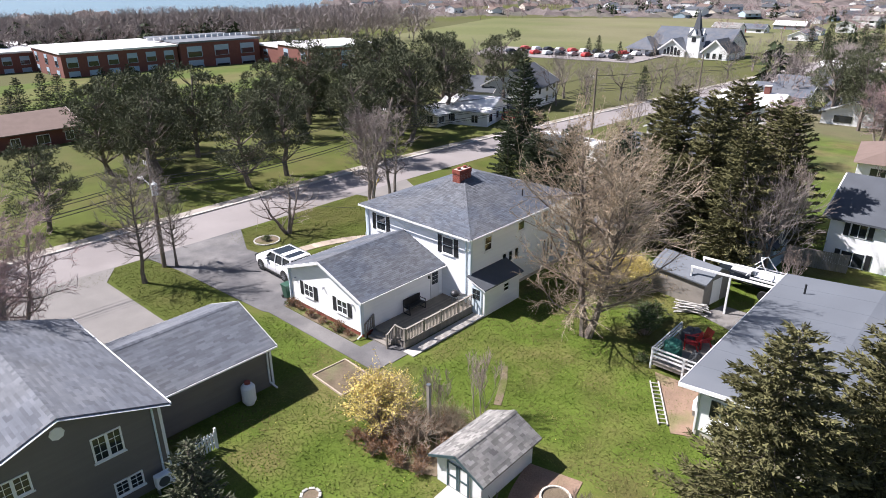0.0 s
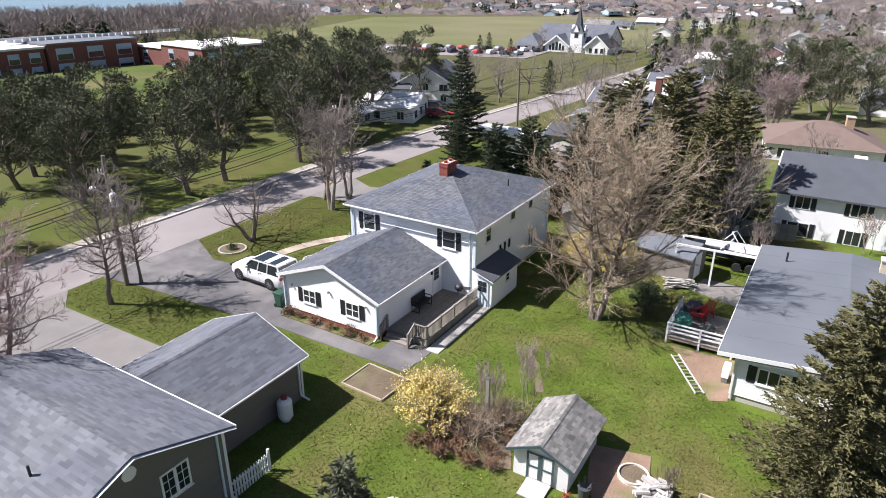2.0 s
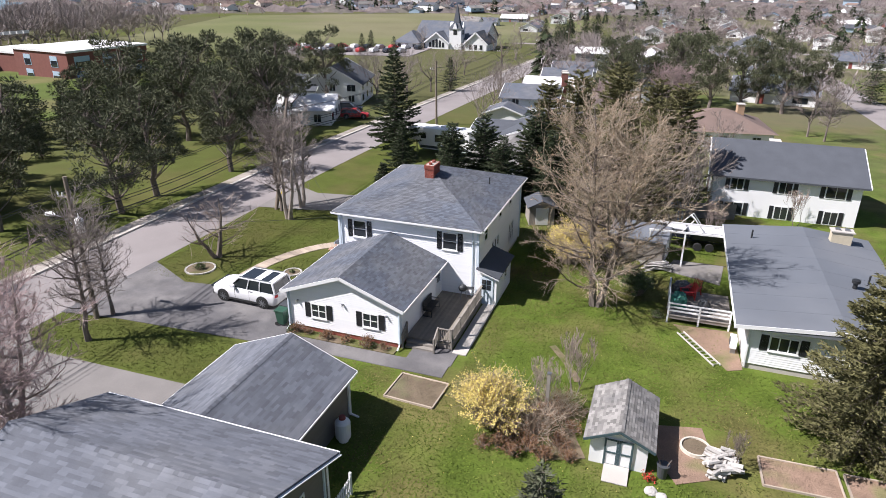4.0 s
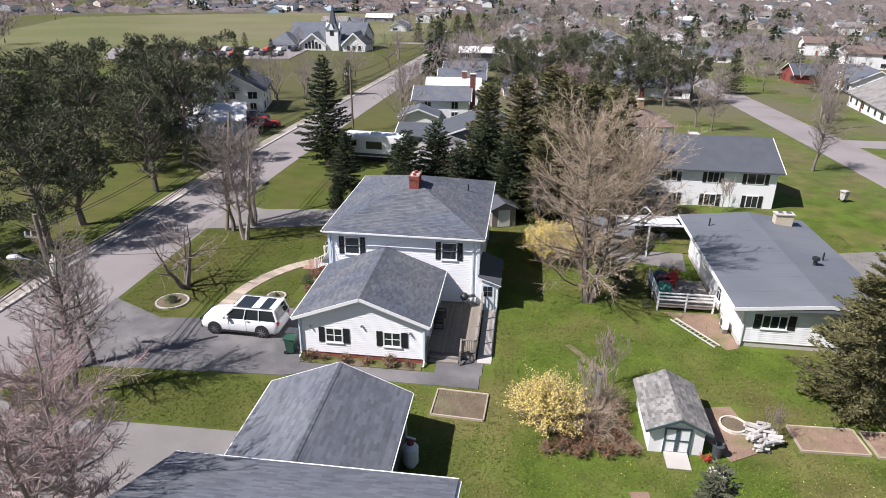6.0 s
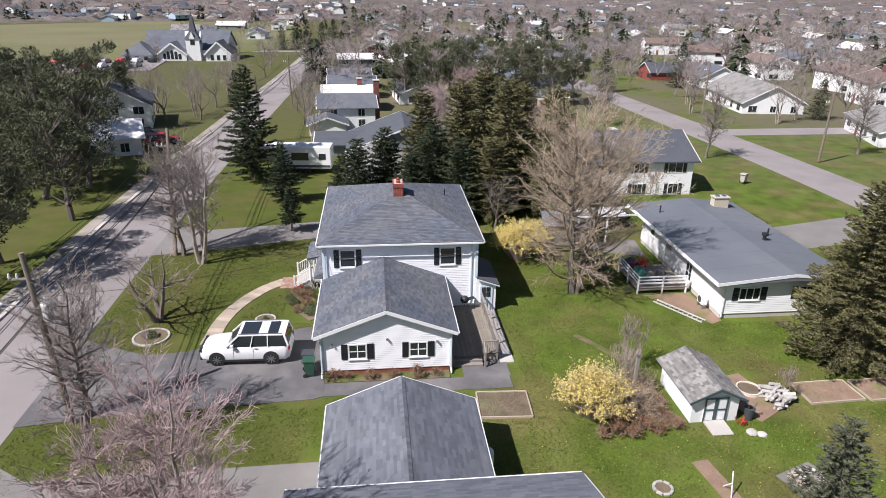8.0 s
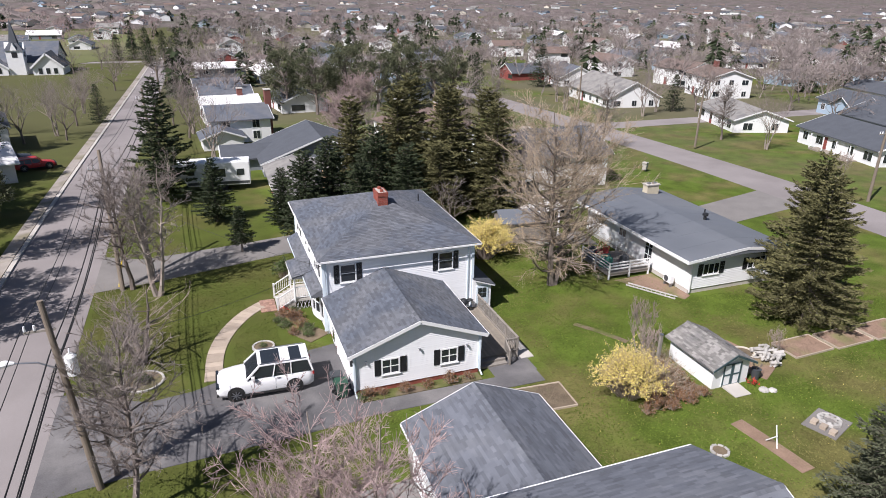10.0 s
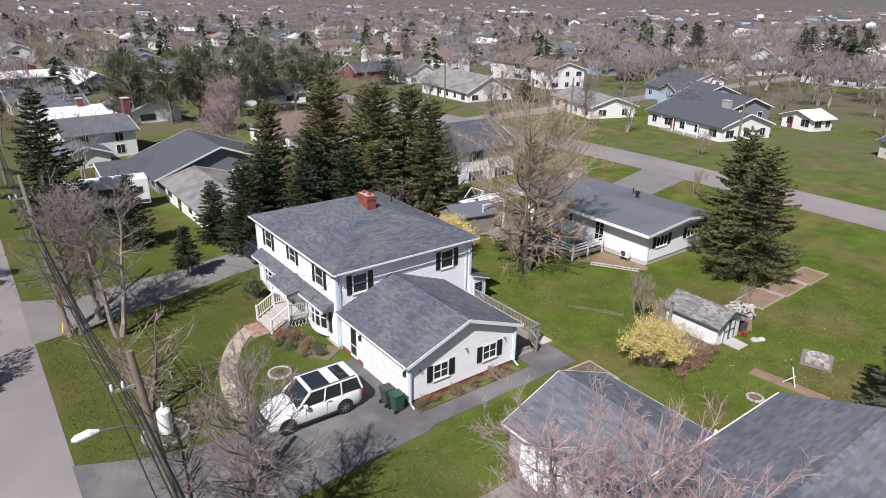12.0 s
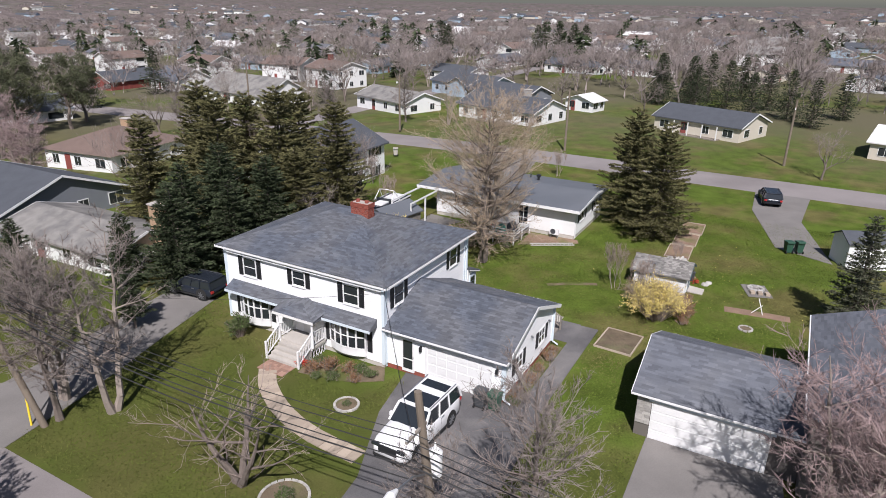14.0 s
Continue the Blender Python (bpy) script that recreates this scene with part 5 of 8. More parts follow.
def grow(seed, h, trunk_r, levels=5, fork=0.3, spread=0.7, kids=4, up=0.18, stems=1, shrink=0.68, crook=0.16, cuts=3):
    """Limbs of a bare tree, level by level: lists of segments, and the tips."""
    rng = random.Random(seed)
    out = [[] for _ in range(levels + 1)]
    tips = []

    def branch(p, d, length, r, lev):
        n = min(4, cuts + 1) if lev == 0 else cuts
        marks = []
        for k in range(n):
            d = (d + Vector((rng.gauss(0, crook), rng.gauss(0, crook), rng.gauss(0, crook * 0.6) + (up if lev else 0.25)))).normalized()
            q = p + d * length / n
            r2 = r * (0.86 if lev < levels else 0.7)
            out[lev].append((*p, *q, r, r2))
            marks.append((q, d, r2))
            p, r = q, r2
        if lev == levels:
            tips.append((p, d))
            return
        count = kids + (2 if lev == 0 else 0)
        for k in range(count):
            i = n - 1 if k < 2 else rng.randrange(min(n - 1, 1) if lev == 0 else 0, n)
            q, dd, rr = marks[i]
            az = rng.uniform(0, math.tau)
            side = dd.orthogonal().normalized()
            side.rotate(Matrix.Rotation(az, 3, dd))
            t = rng.uniform(0.45, 1.0) * spread
            nd = (dd * math.cos(t) + side * math.sin(t)).normalized()
            branch(q, nd, length * rng.uniform(shrink - 0.12, shrink + 0.1), rr * rng.uniform(0.5, 0.72), lev + 1)

    for k in range(stems):
        a = math.tau * k / stems + rng.uniform(-0.4, 0.4)
        lean_ = 0.0 if stems == 1 else rng.uniform(0.12, 0.32)
        branch(Vector((0.15 * math.cos(a), 0.15 * math.sin(a), -0.1)) if stems > 1 else Vector((0, 0, -0.1)), Vector((math.cos(a) * lean_, math.sin(a) * lean_, 1)).normalized(), h * fork, trunk_r, 0)
    return out, tips


def scaled(segs, h):
    """Brings the limbs to the wished height."""
    top = max(max(s[2], s[5]) for lev in segs for s in lev)
    return h / top


def bare_tree(name, seed, h, trunk_r, label, bark="bark", twig="twig", buds=0, bud_size=0.1, bud="bud", **kw):
    segs, tips = grow(seed, h, trunk_r, **kw)
    k = scaled(segs, h)
    e = thing(name, 0, 0, 0, 0, label, "tree")
    cut = 2 if len(segs) > 4 else 1
    thick = np.array([s for lev in segs[:cut + 1] for s in lev])
    thick[:, :6] *= k
    thin = np.array([s for lev in segs[cut + 1:] for s in lev])
    thin[:, :6] *= k
    thin[:, 6:] = np.maximum(thin[:, 6:], 0.009)
    a = new("trunk", np_mesh("trunk", *limb_mesh(thick, 6), M[bark]))
    a.parent = e
    b = new("crown", np_mesh("crown", *limb_mesh(thin, 3), M[twig]))
    b.parent = e
    if buds:
        rng = np.random.default_rng(seed)
        pos = thin[rng.integers(0, len(thin), buds)]
        t = rng.uniform(0, 1, buds)[:, None]
        c = pos[:, :3] * (1 - t) + pos[:, 3:6] * t + rng.normal(0, 0.03, (buds, 3))
        v, f = leaf_mesh(c, rng.normal(size=(buds, 3)) + [0, 0, -0.4], bud_size, bud_size * 0.3, rng)
        o = new("bud_spray", np_mesh("bud_spray", v, f, M[bud]))
        o.parent = e
    return e


def crown_tree(name, seed, h, width, trunk_r, label, bark="bark", twig="twig", clear=0.18, limbs=40, subs=9, twigs=7, rise=0.8, stems=1, lean_=0.2, low=0.42, thin_r=0.008, buds=0, bud_size=0.07, bud="bud"):
    """A bare tree with a fuzzy oval crown: stems, rising limbs, side shoots and fine twigs."""
    rng = np.random.default_rng(seed)
    e = thing(name, 0, 0, 0, 0, label, "tree")
    thick, thin = [], []

    def unit(v):
        return v / (np.linalg.norm(v) + 1e-9)

    for st in range(stems):
        a = math.tau * st / stems + rng.uniform(-0.4, 0.4)
        top = h * (1.0 if st == 0 else rng.uniform(0.82, 0.97))
        p = np.array([0.12 * math.cos(a), 0.12 * math.sin(a), -0.1]) if stems > 1 else np.array([0, 0, -0.1])
        tilt = np.array([math.cos(a), math.sin(a), 0]) * (lean_ * (1.4 if st else 0.5) if stems > 1 else 0.03)
        pts, n = [p], 10
        for k in range(n):
            p = p + unit(np.array([0, 0, 1.0]) + tilt * (1 - 0.7 * k / n) + rng.normal(0, 0.085, 3)) * top / n
            pts.append(p)
        rad = [trunk_r * (1.25 if k == 0 else 1.0) * (1 - 0.94 * (k / n) ** 0.85) + 0.008 for k in range(n + 1)]
        for k in range(n):
            thick.append((*pts[k], *pts[k + 1], rad[k], rad[k + 1]))
        m = limbs // stems
        for k in range(m):
            f = clear + (0.98 - clear) * ((k + rng.uniform(0, 1)) / m) ** 0.85
            u = (f - clear) / (1 - clear)
            L = width * math.sqrt(max(0.03, 1 - ((u - low) / (0.62 if u > low else 0.75)) ** 2)) * rng.uniform(0.6, 1.12)
            i = min(n - 1, int(f * n))
            q = pts[i] + (pts[i + 1] - pts[i]) * (f * n - i)
            q0 = pts[max(0, i - 1)] * 0.45 + q * 0.55
            az = k * 2.4 + st * 1.1 + rng.uniform(-0.5, 0.5)
            d = unit(np.array([math.cos(az), math.sin(az), rise * rng.uniform(0.35, 1.1) * (0.6 + 0.8 * u)]))
            r = min(rad[i] * 0.6, 0.018 + 0.016 * L)
            p = q0
            for j in range(4):
                d = unit(d + rng.normal(0, 0.16, 3) + [0, 0, 0.10])
                w = p + d * L / 4
                r2 = r * 0.72
                (thick if r > 0.03 else thin).append((*p, *w, r, r2))
                for s_ in range(max(2, subs // 4 + (1 if rng.uniform() < (subs % 4) / 4 else 0))):
                    t = rng.uniform(0, 1)
                    x = p + (w - p) * t
                    sd = unit(d + rng.normal(0, 0.62, 3) + [0, 0, 0.18])
                    sl = L * rng.uniform(0.22, 0.46) * (1.15 - 0.14 * j)
                    xm = x + sd * sl * 0.5
                    sd2 = unit(sd + rng.normal(0, 0.22, 3) + [0, 0, 0.1])
                    xe = xm + sd2 * sl * 0.5
                    r3 = max(thin_r * 1.2, r2 * 0.5)
                    thin.append((*x, *xm, r3, r3 * 0.75))
                    thin.append((*xm, *xe, r3 * 0.75, thin_r))
                    for t_ in range(twigs):
                        y_ = x + (xm - x) * rng.uniform(0.3, 1) if rng.uniform() < 0.4 else xm + (xe - xm) * rng.uniform(0, 1)
                        td = unit(sd2 + rng.normal(0, 0.6, 3) + [0, 0, 0.12])
                        thin.append((*y_, *(y_ + td * sl * rng.uniform(0.2, 0.55)), thin_r, thin_r * 0.6))
                p, r = w, r2
    thin = np.array(thin)
    new("trunk", np_mesh("trunk", *limb_mesh(thick, 6), M[bark])).parent = e
    new("crown", np_mesh("crown", *limb_mesh(thin, 3), M[twig])).parent = e
    if buds:
        pos = thin[rng.integers(0, len(thin), buds)]
        t = rng.uniform(0.3, 1, buds)[:, None]
        v, f = leaf_mesh(pos[:, :3] * (1 - t) + pos[:, 3:6] * t, rng.normal(size=(buds, 3)), bud_size, bud_size * 0.3, rng)
        new("bud_spray", np_mesh("bud_spray", v, f, M[bud])).parent = e
    return e


def spruce(seed, h, width, label, needle="needle", tufts=1.0, bare=0.08, fine=1.0, full=0.85):
    """A conifer of drooping whorled boughs, each a row of needle sprays."""
    rng = np.random.default_rng(seed)
    e = thing("spruce_tree", 0, 0, 0, 0, label, "tree")
    segs = [(0, 0, -0.1, 0, 0, h * 0.5, 0.018 * h + 0.03, 0.010 * h), (0, 0, h * 0.5, 0, 0, h * 0.98, 0.010 * h, 0.01)]
    cs, ws = [], []
    z = bare * h
    while z < h * 0.985:
        f = (z - bare * h) / (h * (1 - bare))
        reach = width * (1 - f) ** full * min(1.0, 0.55 + f * 4) + 0.12
        n = int(rng.integers(6, 9)) if f < 0.9 else 4
        a0 = rng.uniform(0, math.tau)
        for k in range(n):
            a = a0 + math.tau * k / n + rng.normal(0, 0.2)
            L = reach * rng.uniform(0.62, 1.15)
            rise = rng.uniform(0.05, 0.3) - 0.42 * (1 - f)
            out = np.array([math.cos(a), math.sin(a), 0.0])
            m = max(3, int(L * 7 * tufts))
            t = (np.arange(m) + rng.uniform(0, 1, m)) / m
            t = t ** 0.8
            sag = rise * L * t + 0.18 * L * t * t
            p = out[None] * (L * t)[:, None]
            p[:, 2] = z + sag
            tip = np.array([*(out * L)[:2], z + rise * L + 0.18 * L])
            segs.append((0, 0, z, *(out * L * 0.55)[:2], z + rise * L * 0.55 + 0.05 * L, 0.012 + 0.008 * L, 0.012))
            segs.append((*(out * L * 0.55)[:2], z + rise * L * 0.55 + 0.05 * L, *tip, 0.012, 0.006))
            side = np.array([-out[1], out[0], 0.0])
            for sg in (-1, 1, 0, 0):
                w = out[None] * rng.uniform(0.5, 1.2, m)[:, None] + side[None] * (sg * rng.uniform(0.4, 1.1, m))[:, None] + np.array([[0, 0, 1.0]]) * (rng.normal(0.05 if sg else 0.3, 0.3, m))[:, None]
                spread = side[None] * (rng.normal(0, 0.10 * L, m) * (1 - t * 0.5))[:, None]
                cs.append(p + spread + rng.normal(0, 0.035, (m, 3)))
                ws.append(w)
        z += max(0.10, 0.030 * h) * rng.uniform(0.7, 1.3)
    trunk = new("trunk", np_mesh("trunk", *limb_mesh(segs, 3), M["bark"]))
    trunk.parent = e
    size = (0.12 + 0.020 * h) * fine
    v, f = leaf_mesh(np.concatenate(cs), np.concatenate(ws), size, size * 0.22, rng, True)
    c = new("crown", np_mesh("crown", v, f, M[needle]))
    c.parent = e
    return e


def pine(seed, h, width, label, needle="needle_pine", clear=0.24, clumps=50, per=165):
    """A broad pine: crooked stems, open limbs and needle clumps with gaps between."""
    rng = np.random.default_rng(seed)
    e = thing("pine_tree", 0, 0, 0, 0, label, "tree")
    segs, cs, ws = [], [], []
    p = np.array([0, 0, -0.1])
    pts = [p]
    for k in range(6):
        p = p + np.array([rng.normal(0, 0.25), rng.normal(0, 0.25), h * 0.15])
        pts.append(p)
    for k in range(6):
        segs.append((*pts[k], *pts[k + 1], (0.030 * h) * (1 - k / 7), (0.030 * h) * (1 - (k + 1) / 7)))
    for k in range(clumps):
        f = rng.uniform(0, 1) ** 0.9
        z = h * (clear + (0.97 - clear) * f)
        reach = width * math.sqrt(max(0.02, 1 - ((f - 0.38) / 0.68) ** 2)) * rng.uniform(0.45, 1.0)
        a = rng.uniform(0, math.tau)
        i = min(5, max(1, int((z / h - 0.12) / 0.15)))
        c = np.array([reach * math.cos(a), reach * math.sin(a), z])
        base = np.array(pts[i])
        mid = (base + c) / 2 + [0, 0, -0.06 * reach]
        segs.append((*base, *mid, 0.05 + 0.012 * reach, 0.04))
        segs.append((*mid, *c, 0.04, 0.015))
        r = rng.uniform(0.5, 1.0) * width * 0.30
        q = rng.normal(size=(per, 3))
        q /= np.linalg.norm(q, axis=1)[:, None]
        q *= (rng.uniform(0.25, 1, per) ** 0.5)[:, None]
        q[:, 2] *= 0.7
        cs.append(c + q * r)
        ws.append(q * [1, 1, 0.8] + [0, 0, 0.45] + rng.normal(0, 0.35, (per, 3)))
    trunk = new("trunk", np_mesh("trunk", *limb_mesh(segs, 6), M["bark"]))
    trunk.parent = e
    v, f = leaf_mesh(np.concatenate(cs), np.concatenate(ws), 0.31, 0.062, rng, True)
    c = new("crown", np_mesh("crown", v, f, M[needle]))
    c.parent = e
    return e


def stand(ob, x, y, rz=0.0, s=1.0, z=None, sx=None):
    ob.matrix_basis = pose(x, y, land(x, y) if z is None else z, 0, 0, rz) @ Matrix.Diagonal((sx or s, sx or s, s, 1))
    return ob


def again(ob, x, y, rz=0.0, s=1.0, sx=None, label=""):
    m = pose(x, y, land(x, y), 0, 0, rz) @ Matrix.Diagonal((sx or s, sx or s, s, 1))
    keep = ob.matrix_basis.copy()
    ob.matrix_basis = Matrix()
    c = copy_thing(ob, m)
    ob.matrix_basis = keep
    return tagged(c, label)


# the big budding tree behind the house
big = crown_tree("maple_tree", 44, 13.4, 5.5, 0.25, "large budding tree with a forked trunk on the back lawn", "bark", "twig_tan", clear=0.17, limbs=92, subs=13, twigs=10, rise=0.55, stems=2, lean_=0.2, low=0.5, thin_r=0.0075, buds=22000, bud_size=0.085)
stand(big, -17.2, 31.9, 200)
# street trees
elm = crown_tree("street_tree", 2, 9.0, 3.0, 0.17, "bare grey tree on the lawn strip beside the driveway", "bark", "twig_grey", clear=0.26, limbs=46, subs=11, twigs=9, rise=0.75, thin_r=0.008, low=0.45)
stand(elm, -45.2, 16.9)
again(elm, -46.3, 19.9, 130, 0.72, label="slim bare tree beside the wooden pole")
low = crown_tree("apple_tree", 45, 5.6, 3.6, 0.21, "low spreading bare tree on the front lawn", "bark", "twig", clear=0.2, limbs=22, subs=8, twigs=4, rise=0.5, stems=3, lean_=0.5, low=0.5, thin_r=0.007)
stand(low, -45.8, 29.9, 0, 0.92)
clump = crown_tree("street_tree", 6, 9.6, 3.0, 0.19, "tall bare tree at the street edge", "bark_pale", "twig_grey", clear=0.30, limbs=44, subs=9, twigs=8, rise=0.7, stems=2, lean_=0.14, thin_r=0.010, low=0.55)
stand(clump, -45.2, 39.2)
again(clump, -45.8, 42.4, 100, 0.95)
again(elm, -47.0, 40.9, 200, 1.05, label="bare street tree with a grey trunk")
# reddish crowns near the brown garage
red = crown_tree("cherry_tree", 38, 10.8, 3.3, 0.21, "wide bare tree with reddish twigs beside the garage driveway", "bark_pale", "twig_red", clear=0.28, limbs=100, subs=13, twigs=11, rise=0.55, stems=4, lean_=0.30, low=0.5, thin_r=0.0095)
stand(red, -38.3, 6.4, 0, 0.95, sx=0.9)
# lighter bare trees of the streets further off
elmA = bare_tree("street_tree", 2, 6.6, 0.15, "bare grey street tree on a lawn", "bark", "twig_grey", levels=5, fork=0.24, spread=0.85, kids=3, up=0.10, shrink=0.74, cuts=2)
stand(elmA, -20.6, 45.3, 20, 0.8)
clumpA = bare_tree("street_tree", 6, 9.3, 0.14, "tall bare multi-stemmed street tree", "bark_pale", "twig_grey", levels=4, fork=0.3, spread=0.75, kids=3, up=0.12, stems=3, shrink=0.72)
stand(clumpA, -12.5, 47.5, 0, 0.9)
# birch and brush behind the house
birch = bare_tree("birch_tree", 65, 10.5, 0.13, "white-barked birch among dark firs", "birch_bark", "twig", levels=5, fork=0.4, spread=0.5, kids=3, up=0.25, stems=2)
stand(birch, -15.2, 58.5)
again(birch, -12.2, 50.0, 70, 0.85)

# conifers
fir = spruce(7, 12.8, 3.7, "tall olive-green fir behind the white house", "needle_olive", 1.45, 0.02, 0.9, 0.58)
stand(fir, -18.4, 51.8)
again(fir, -14.6, 48.4, 220, 0.88, label="brownish fir at the back hedge")
again(fir, -22.6, 54.8, 140, 0.97)
again(fir, -19.4, 60.5, 60, 1.0)
again(fir, -26.2, 59.8, 300, 0.84)
again(fir, -13.2, 54.0, 20, 0.93, label="brownish fir at the back hedge")
again(fir, -15.6, 58.6, 110, 0.9)
again(fir, -20.4, 48.4, 10, 0.62, 0.8)
dark = spruce(8, 7.8, 2.6, "dark spruce crowding the side of the white house", "needle", 1.4, 0.02, 0.95, 0.62)
stand(dark, -33.0, 48.6)
again(dark, -30.4, 50.4, 80, 1.08)
again(dark, -28.0, 48.4, 160, 0.9)
again(dark, -25.8, 51.4, 200, 1.15)
again(dark, -34.6, 52.2, 250, 0.7)
again(dark, -23.4, 48.8, 30, 1.0)
tall = spruce(9, 12.9, 4.0, "tall spruce on the lawn by the street", "needle", 1.0, 0.08)
stand(tall, -45.2, 63.4)
again(tall, -40.6, 54.6, 60, 0.5, 0.55)
small = spruce(10, 4.1, 1.15, "small spruce beside the neighbour driveway", "needle", 1.4, 0.22)
stand(small, -38.9, 45.9)
east = spruce(12, 10.6, 4.0, "full olive-green spruce beside the bungalow", "needle_olive", 2.3, 0.01, 0.76, 0.62)
stand(east, -3.8, 21.2, 0, 0.98, sx=0.95)
again(east, -0.9, 24.3, 140, 1.03, 0.95)
blue = spruce(13, 8.2, 2.25, "grey-green spruce on the lawn behind the brown house", "needle_blue", 2.2, 0.03, 0.65)
stand(blue, -16.1, 6.25)

plain = spruce(15, 9.0, 2.9, "dark spruce in the row below the school", "needle", 0.42, 0.04)
stand(plain, -104.0, 40.0)
# pines and spruces across the street
pin = pine(3, 10.5, 3.9, "dark rounded pine on the lawn across the street")
stand(pin, -60.3, 35.2)
pinb = pine(4, 11.0, 3.6, "dark open pine on the lawn across the street", clear=0.3)
stand(pinb, -60.8, 40.3)
for k, (x, y, rz, s, src) in enumerate([(-61.9, 16.0, 50, 0.74, 0), (-59.4, 50.2, 90, 0.98, 1), (-62.2, 61.3, 140, 1.12, 0), (-66.5, 28.0, 200, 1.0, 1), (-73.0, 31.5, 250, 1.12, 0), (-76.5, 38.0, 310, 1.05, 1), (-66.0, 63.5, 20, 1.1, 1),
                                        (-70.5, 69.0, 80, 1.2, 0), (-64.8, 57.0, 120, 1.0, 0), (-74.0, 61.0, 170, 1.15, 1), (-80.0, 72.0, 220, 1.25, 0), (-83.0, 60.0, 300, 1.2, 1), (-78.5, 50.5, 340, 1.0, 0), (-68.5, 76.0, 15, 1.2, 1), (-78.0, 84.0, 60, 1.25, 0), (-72.0, 95.0, 100, 1.2, 1), (-61.4, 5.0, 190, 0.95, 1), (-62.5, -8.0, 20, 1.0, 0)]):
    again((pin, pinb)[src], x, y, rz, s)
for k in range(14):
    again(plain, -116.0 - 2.5 * math.sin(k * 2.7), 18.0 + k * 2.6, k * 37, 0.85 + 0.12 * math.sin(k * 1.3), 1.0)
for k, (x, y, s_) in enumerate([(-77.0, 27.5, 0.95), (-80.5, 31.0, 1.0), (-83.0, 36.5, 0.95)]):
    again((pin, pinb)[k % 2], x, y, 83 * k, s_)
for k in range(24):
    again(plain, -94.0 + 2.0 * math.sin(k * 1.7), 31.0 + k * 2.3, k * 71, 0.74 + 0.12 * math.sin(k * 2.3), 0.85)
for k in range(13):
    again(plain, -86.5 + 2.5 * math.sin(k * 2.1), 36.0 + k * 2.9, k * 47, 0.72 + 0.14 * math.sin(k))


for k, (x, y, s_) in enumerate([(-92.0, 90.0, 1.25), (-77.0, 86.5, 1.2), (-88.0, 104.0, 1.3), (-91.0, 114.0, 1.2), (-97.0, 86.0, 1.2), (-84.0, 96.0, 1.1), (-104.0, 96.0, 1.3), (-57.7, 120.5, 0.85), (-113.0, 200.0, 0.9), (-115.5, 198.0, 0.8), (-102.0, 194.0, 0.75), (-24.0, 127.6, 1.2), (-98.0, 76.0, 1.2), (-92.0, 68.0, 1.1)]):
    if k in (2, 3, 5, 6, 12):
        again(elmA, x, y, 50 * k, s_ * 1.3)
    else:
        again(plain if k % 3 == 0 or k in (7, 8, 9, 10) else (pin, pinb)[k % 2], x, y, 50 * k, s_ * 0.88)
for k, (x, y, s_) in enumerate([(-87.0, 110.0, 1.5), (-62.5, 108.5, 1.4), (-66.0, 103.0, 1.3), (-82.0, 101.0, 1.5), (-45.6, 114.0, 1.2), (-42.4, 103.5, 1.3), (-51.0, 189.0, 1.6), (-47.0, 176.0, 1.5), (-60.0, 172.0, 1.5), (-62.0, 196.0, 1.4), (-40.0, 154.0, 1.5), (-70.0, 112.0, 1.3), (-94.0, 120.0, 1.4), (-76.0, 118.0, 1.3), (-63.0, 140.0, 1.3), (-100.0, 215.0, 1.3), (-76.0, 222.0, 1.3), (-108.0, 240.0, 1.4), (-70.0, 238.0, 1.4)]):
    again((elmA, clumpA)[k % 2], x, y, 77 * k, s_ if k % 2 == 0 else s_ * 0.75)


def bush(name, seed, r, h, label, twig_n, leaf_n, leaf="forsythia", twig="twig", leaf_size=0.12, category="shrub", droop=0.1):
    """A shrub of arching canes, its blades thick towards the outside."""
    rng = np.random.default_rng(seed)
    e = thing(name, 0, 0, 0, 0, label, category)
    segs, ends = [], []
    for k in range(twig_n):
        a, t = rng.uniform(0, math.tau), rng.uniform(0.05, 1.0)
        d = np.array([math.cos(a) * t * r, math.sin(a) * t * r, h * (1 - 0.45 * t * t) * rng.uniform(0.55, 1.08)])
        p = np.array([math.cos(a) * t * r * 0.25, math.sin(a) * t * r * 0.25, 0])
        q = p + (d - p) * 0.55 + [0, 0, 0.16 * h]
        w = d + rng.normal(0, 0.06 * r, 3)
        segs += [(*p, *q, 0.014, 0.010), (*q, *w, 0.010, 0.005)]
        ends.append((q, w))
        for j in range(2):
            x = q + (w - q) * rng.uniform(0.1, 0.8)
            y = x + rng.normal(0, 0.16 * r, 3) + [0, 0, 0.10 * h]
            segs.append((*x, *y, 0.008, 0.005))
            ends.append((x, y))
    c = new("cane_tangle", np_mesh("cane_tangle", *limb_mesh(segs, 3), M[twig]))
    c.parent = e
    if leaf_n:
        i = rng.integers(0, len(ends), leaf_n)
        A, B = np.array([q for q, _ in ends]), np.array([w for _, w in ends])
        t = rng.uniform(0.05, 1.0, leaf_n)[:, None]
        pos = A[i] * (1 - t) + B[i] * t + rng.normal(0, 0.05, (leaf_n, 3))
        pos[:, 2] = np.maximum(pos[:, 2], 0.05)
        v, f = leaf_mesh(pos, rng.normal(size=(leaf_n, 3)) + [0, 0, 0.2 - droop], leaf_size, leaf_size * 0.35, rng)
        o = new("blossom" if leaf == "forsythia" else "foliage", np_mesh("foliage", v, f, M[leaf]))
        o.parent = e
    return e


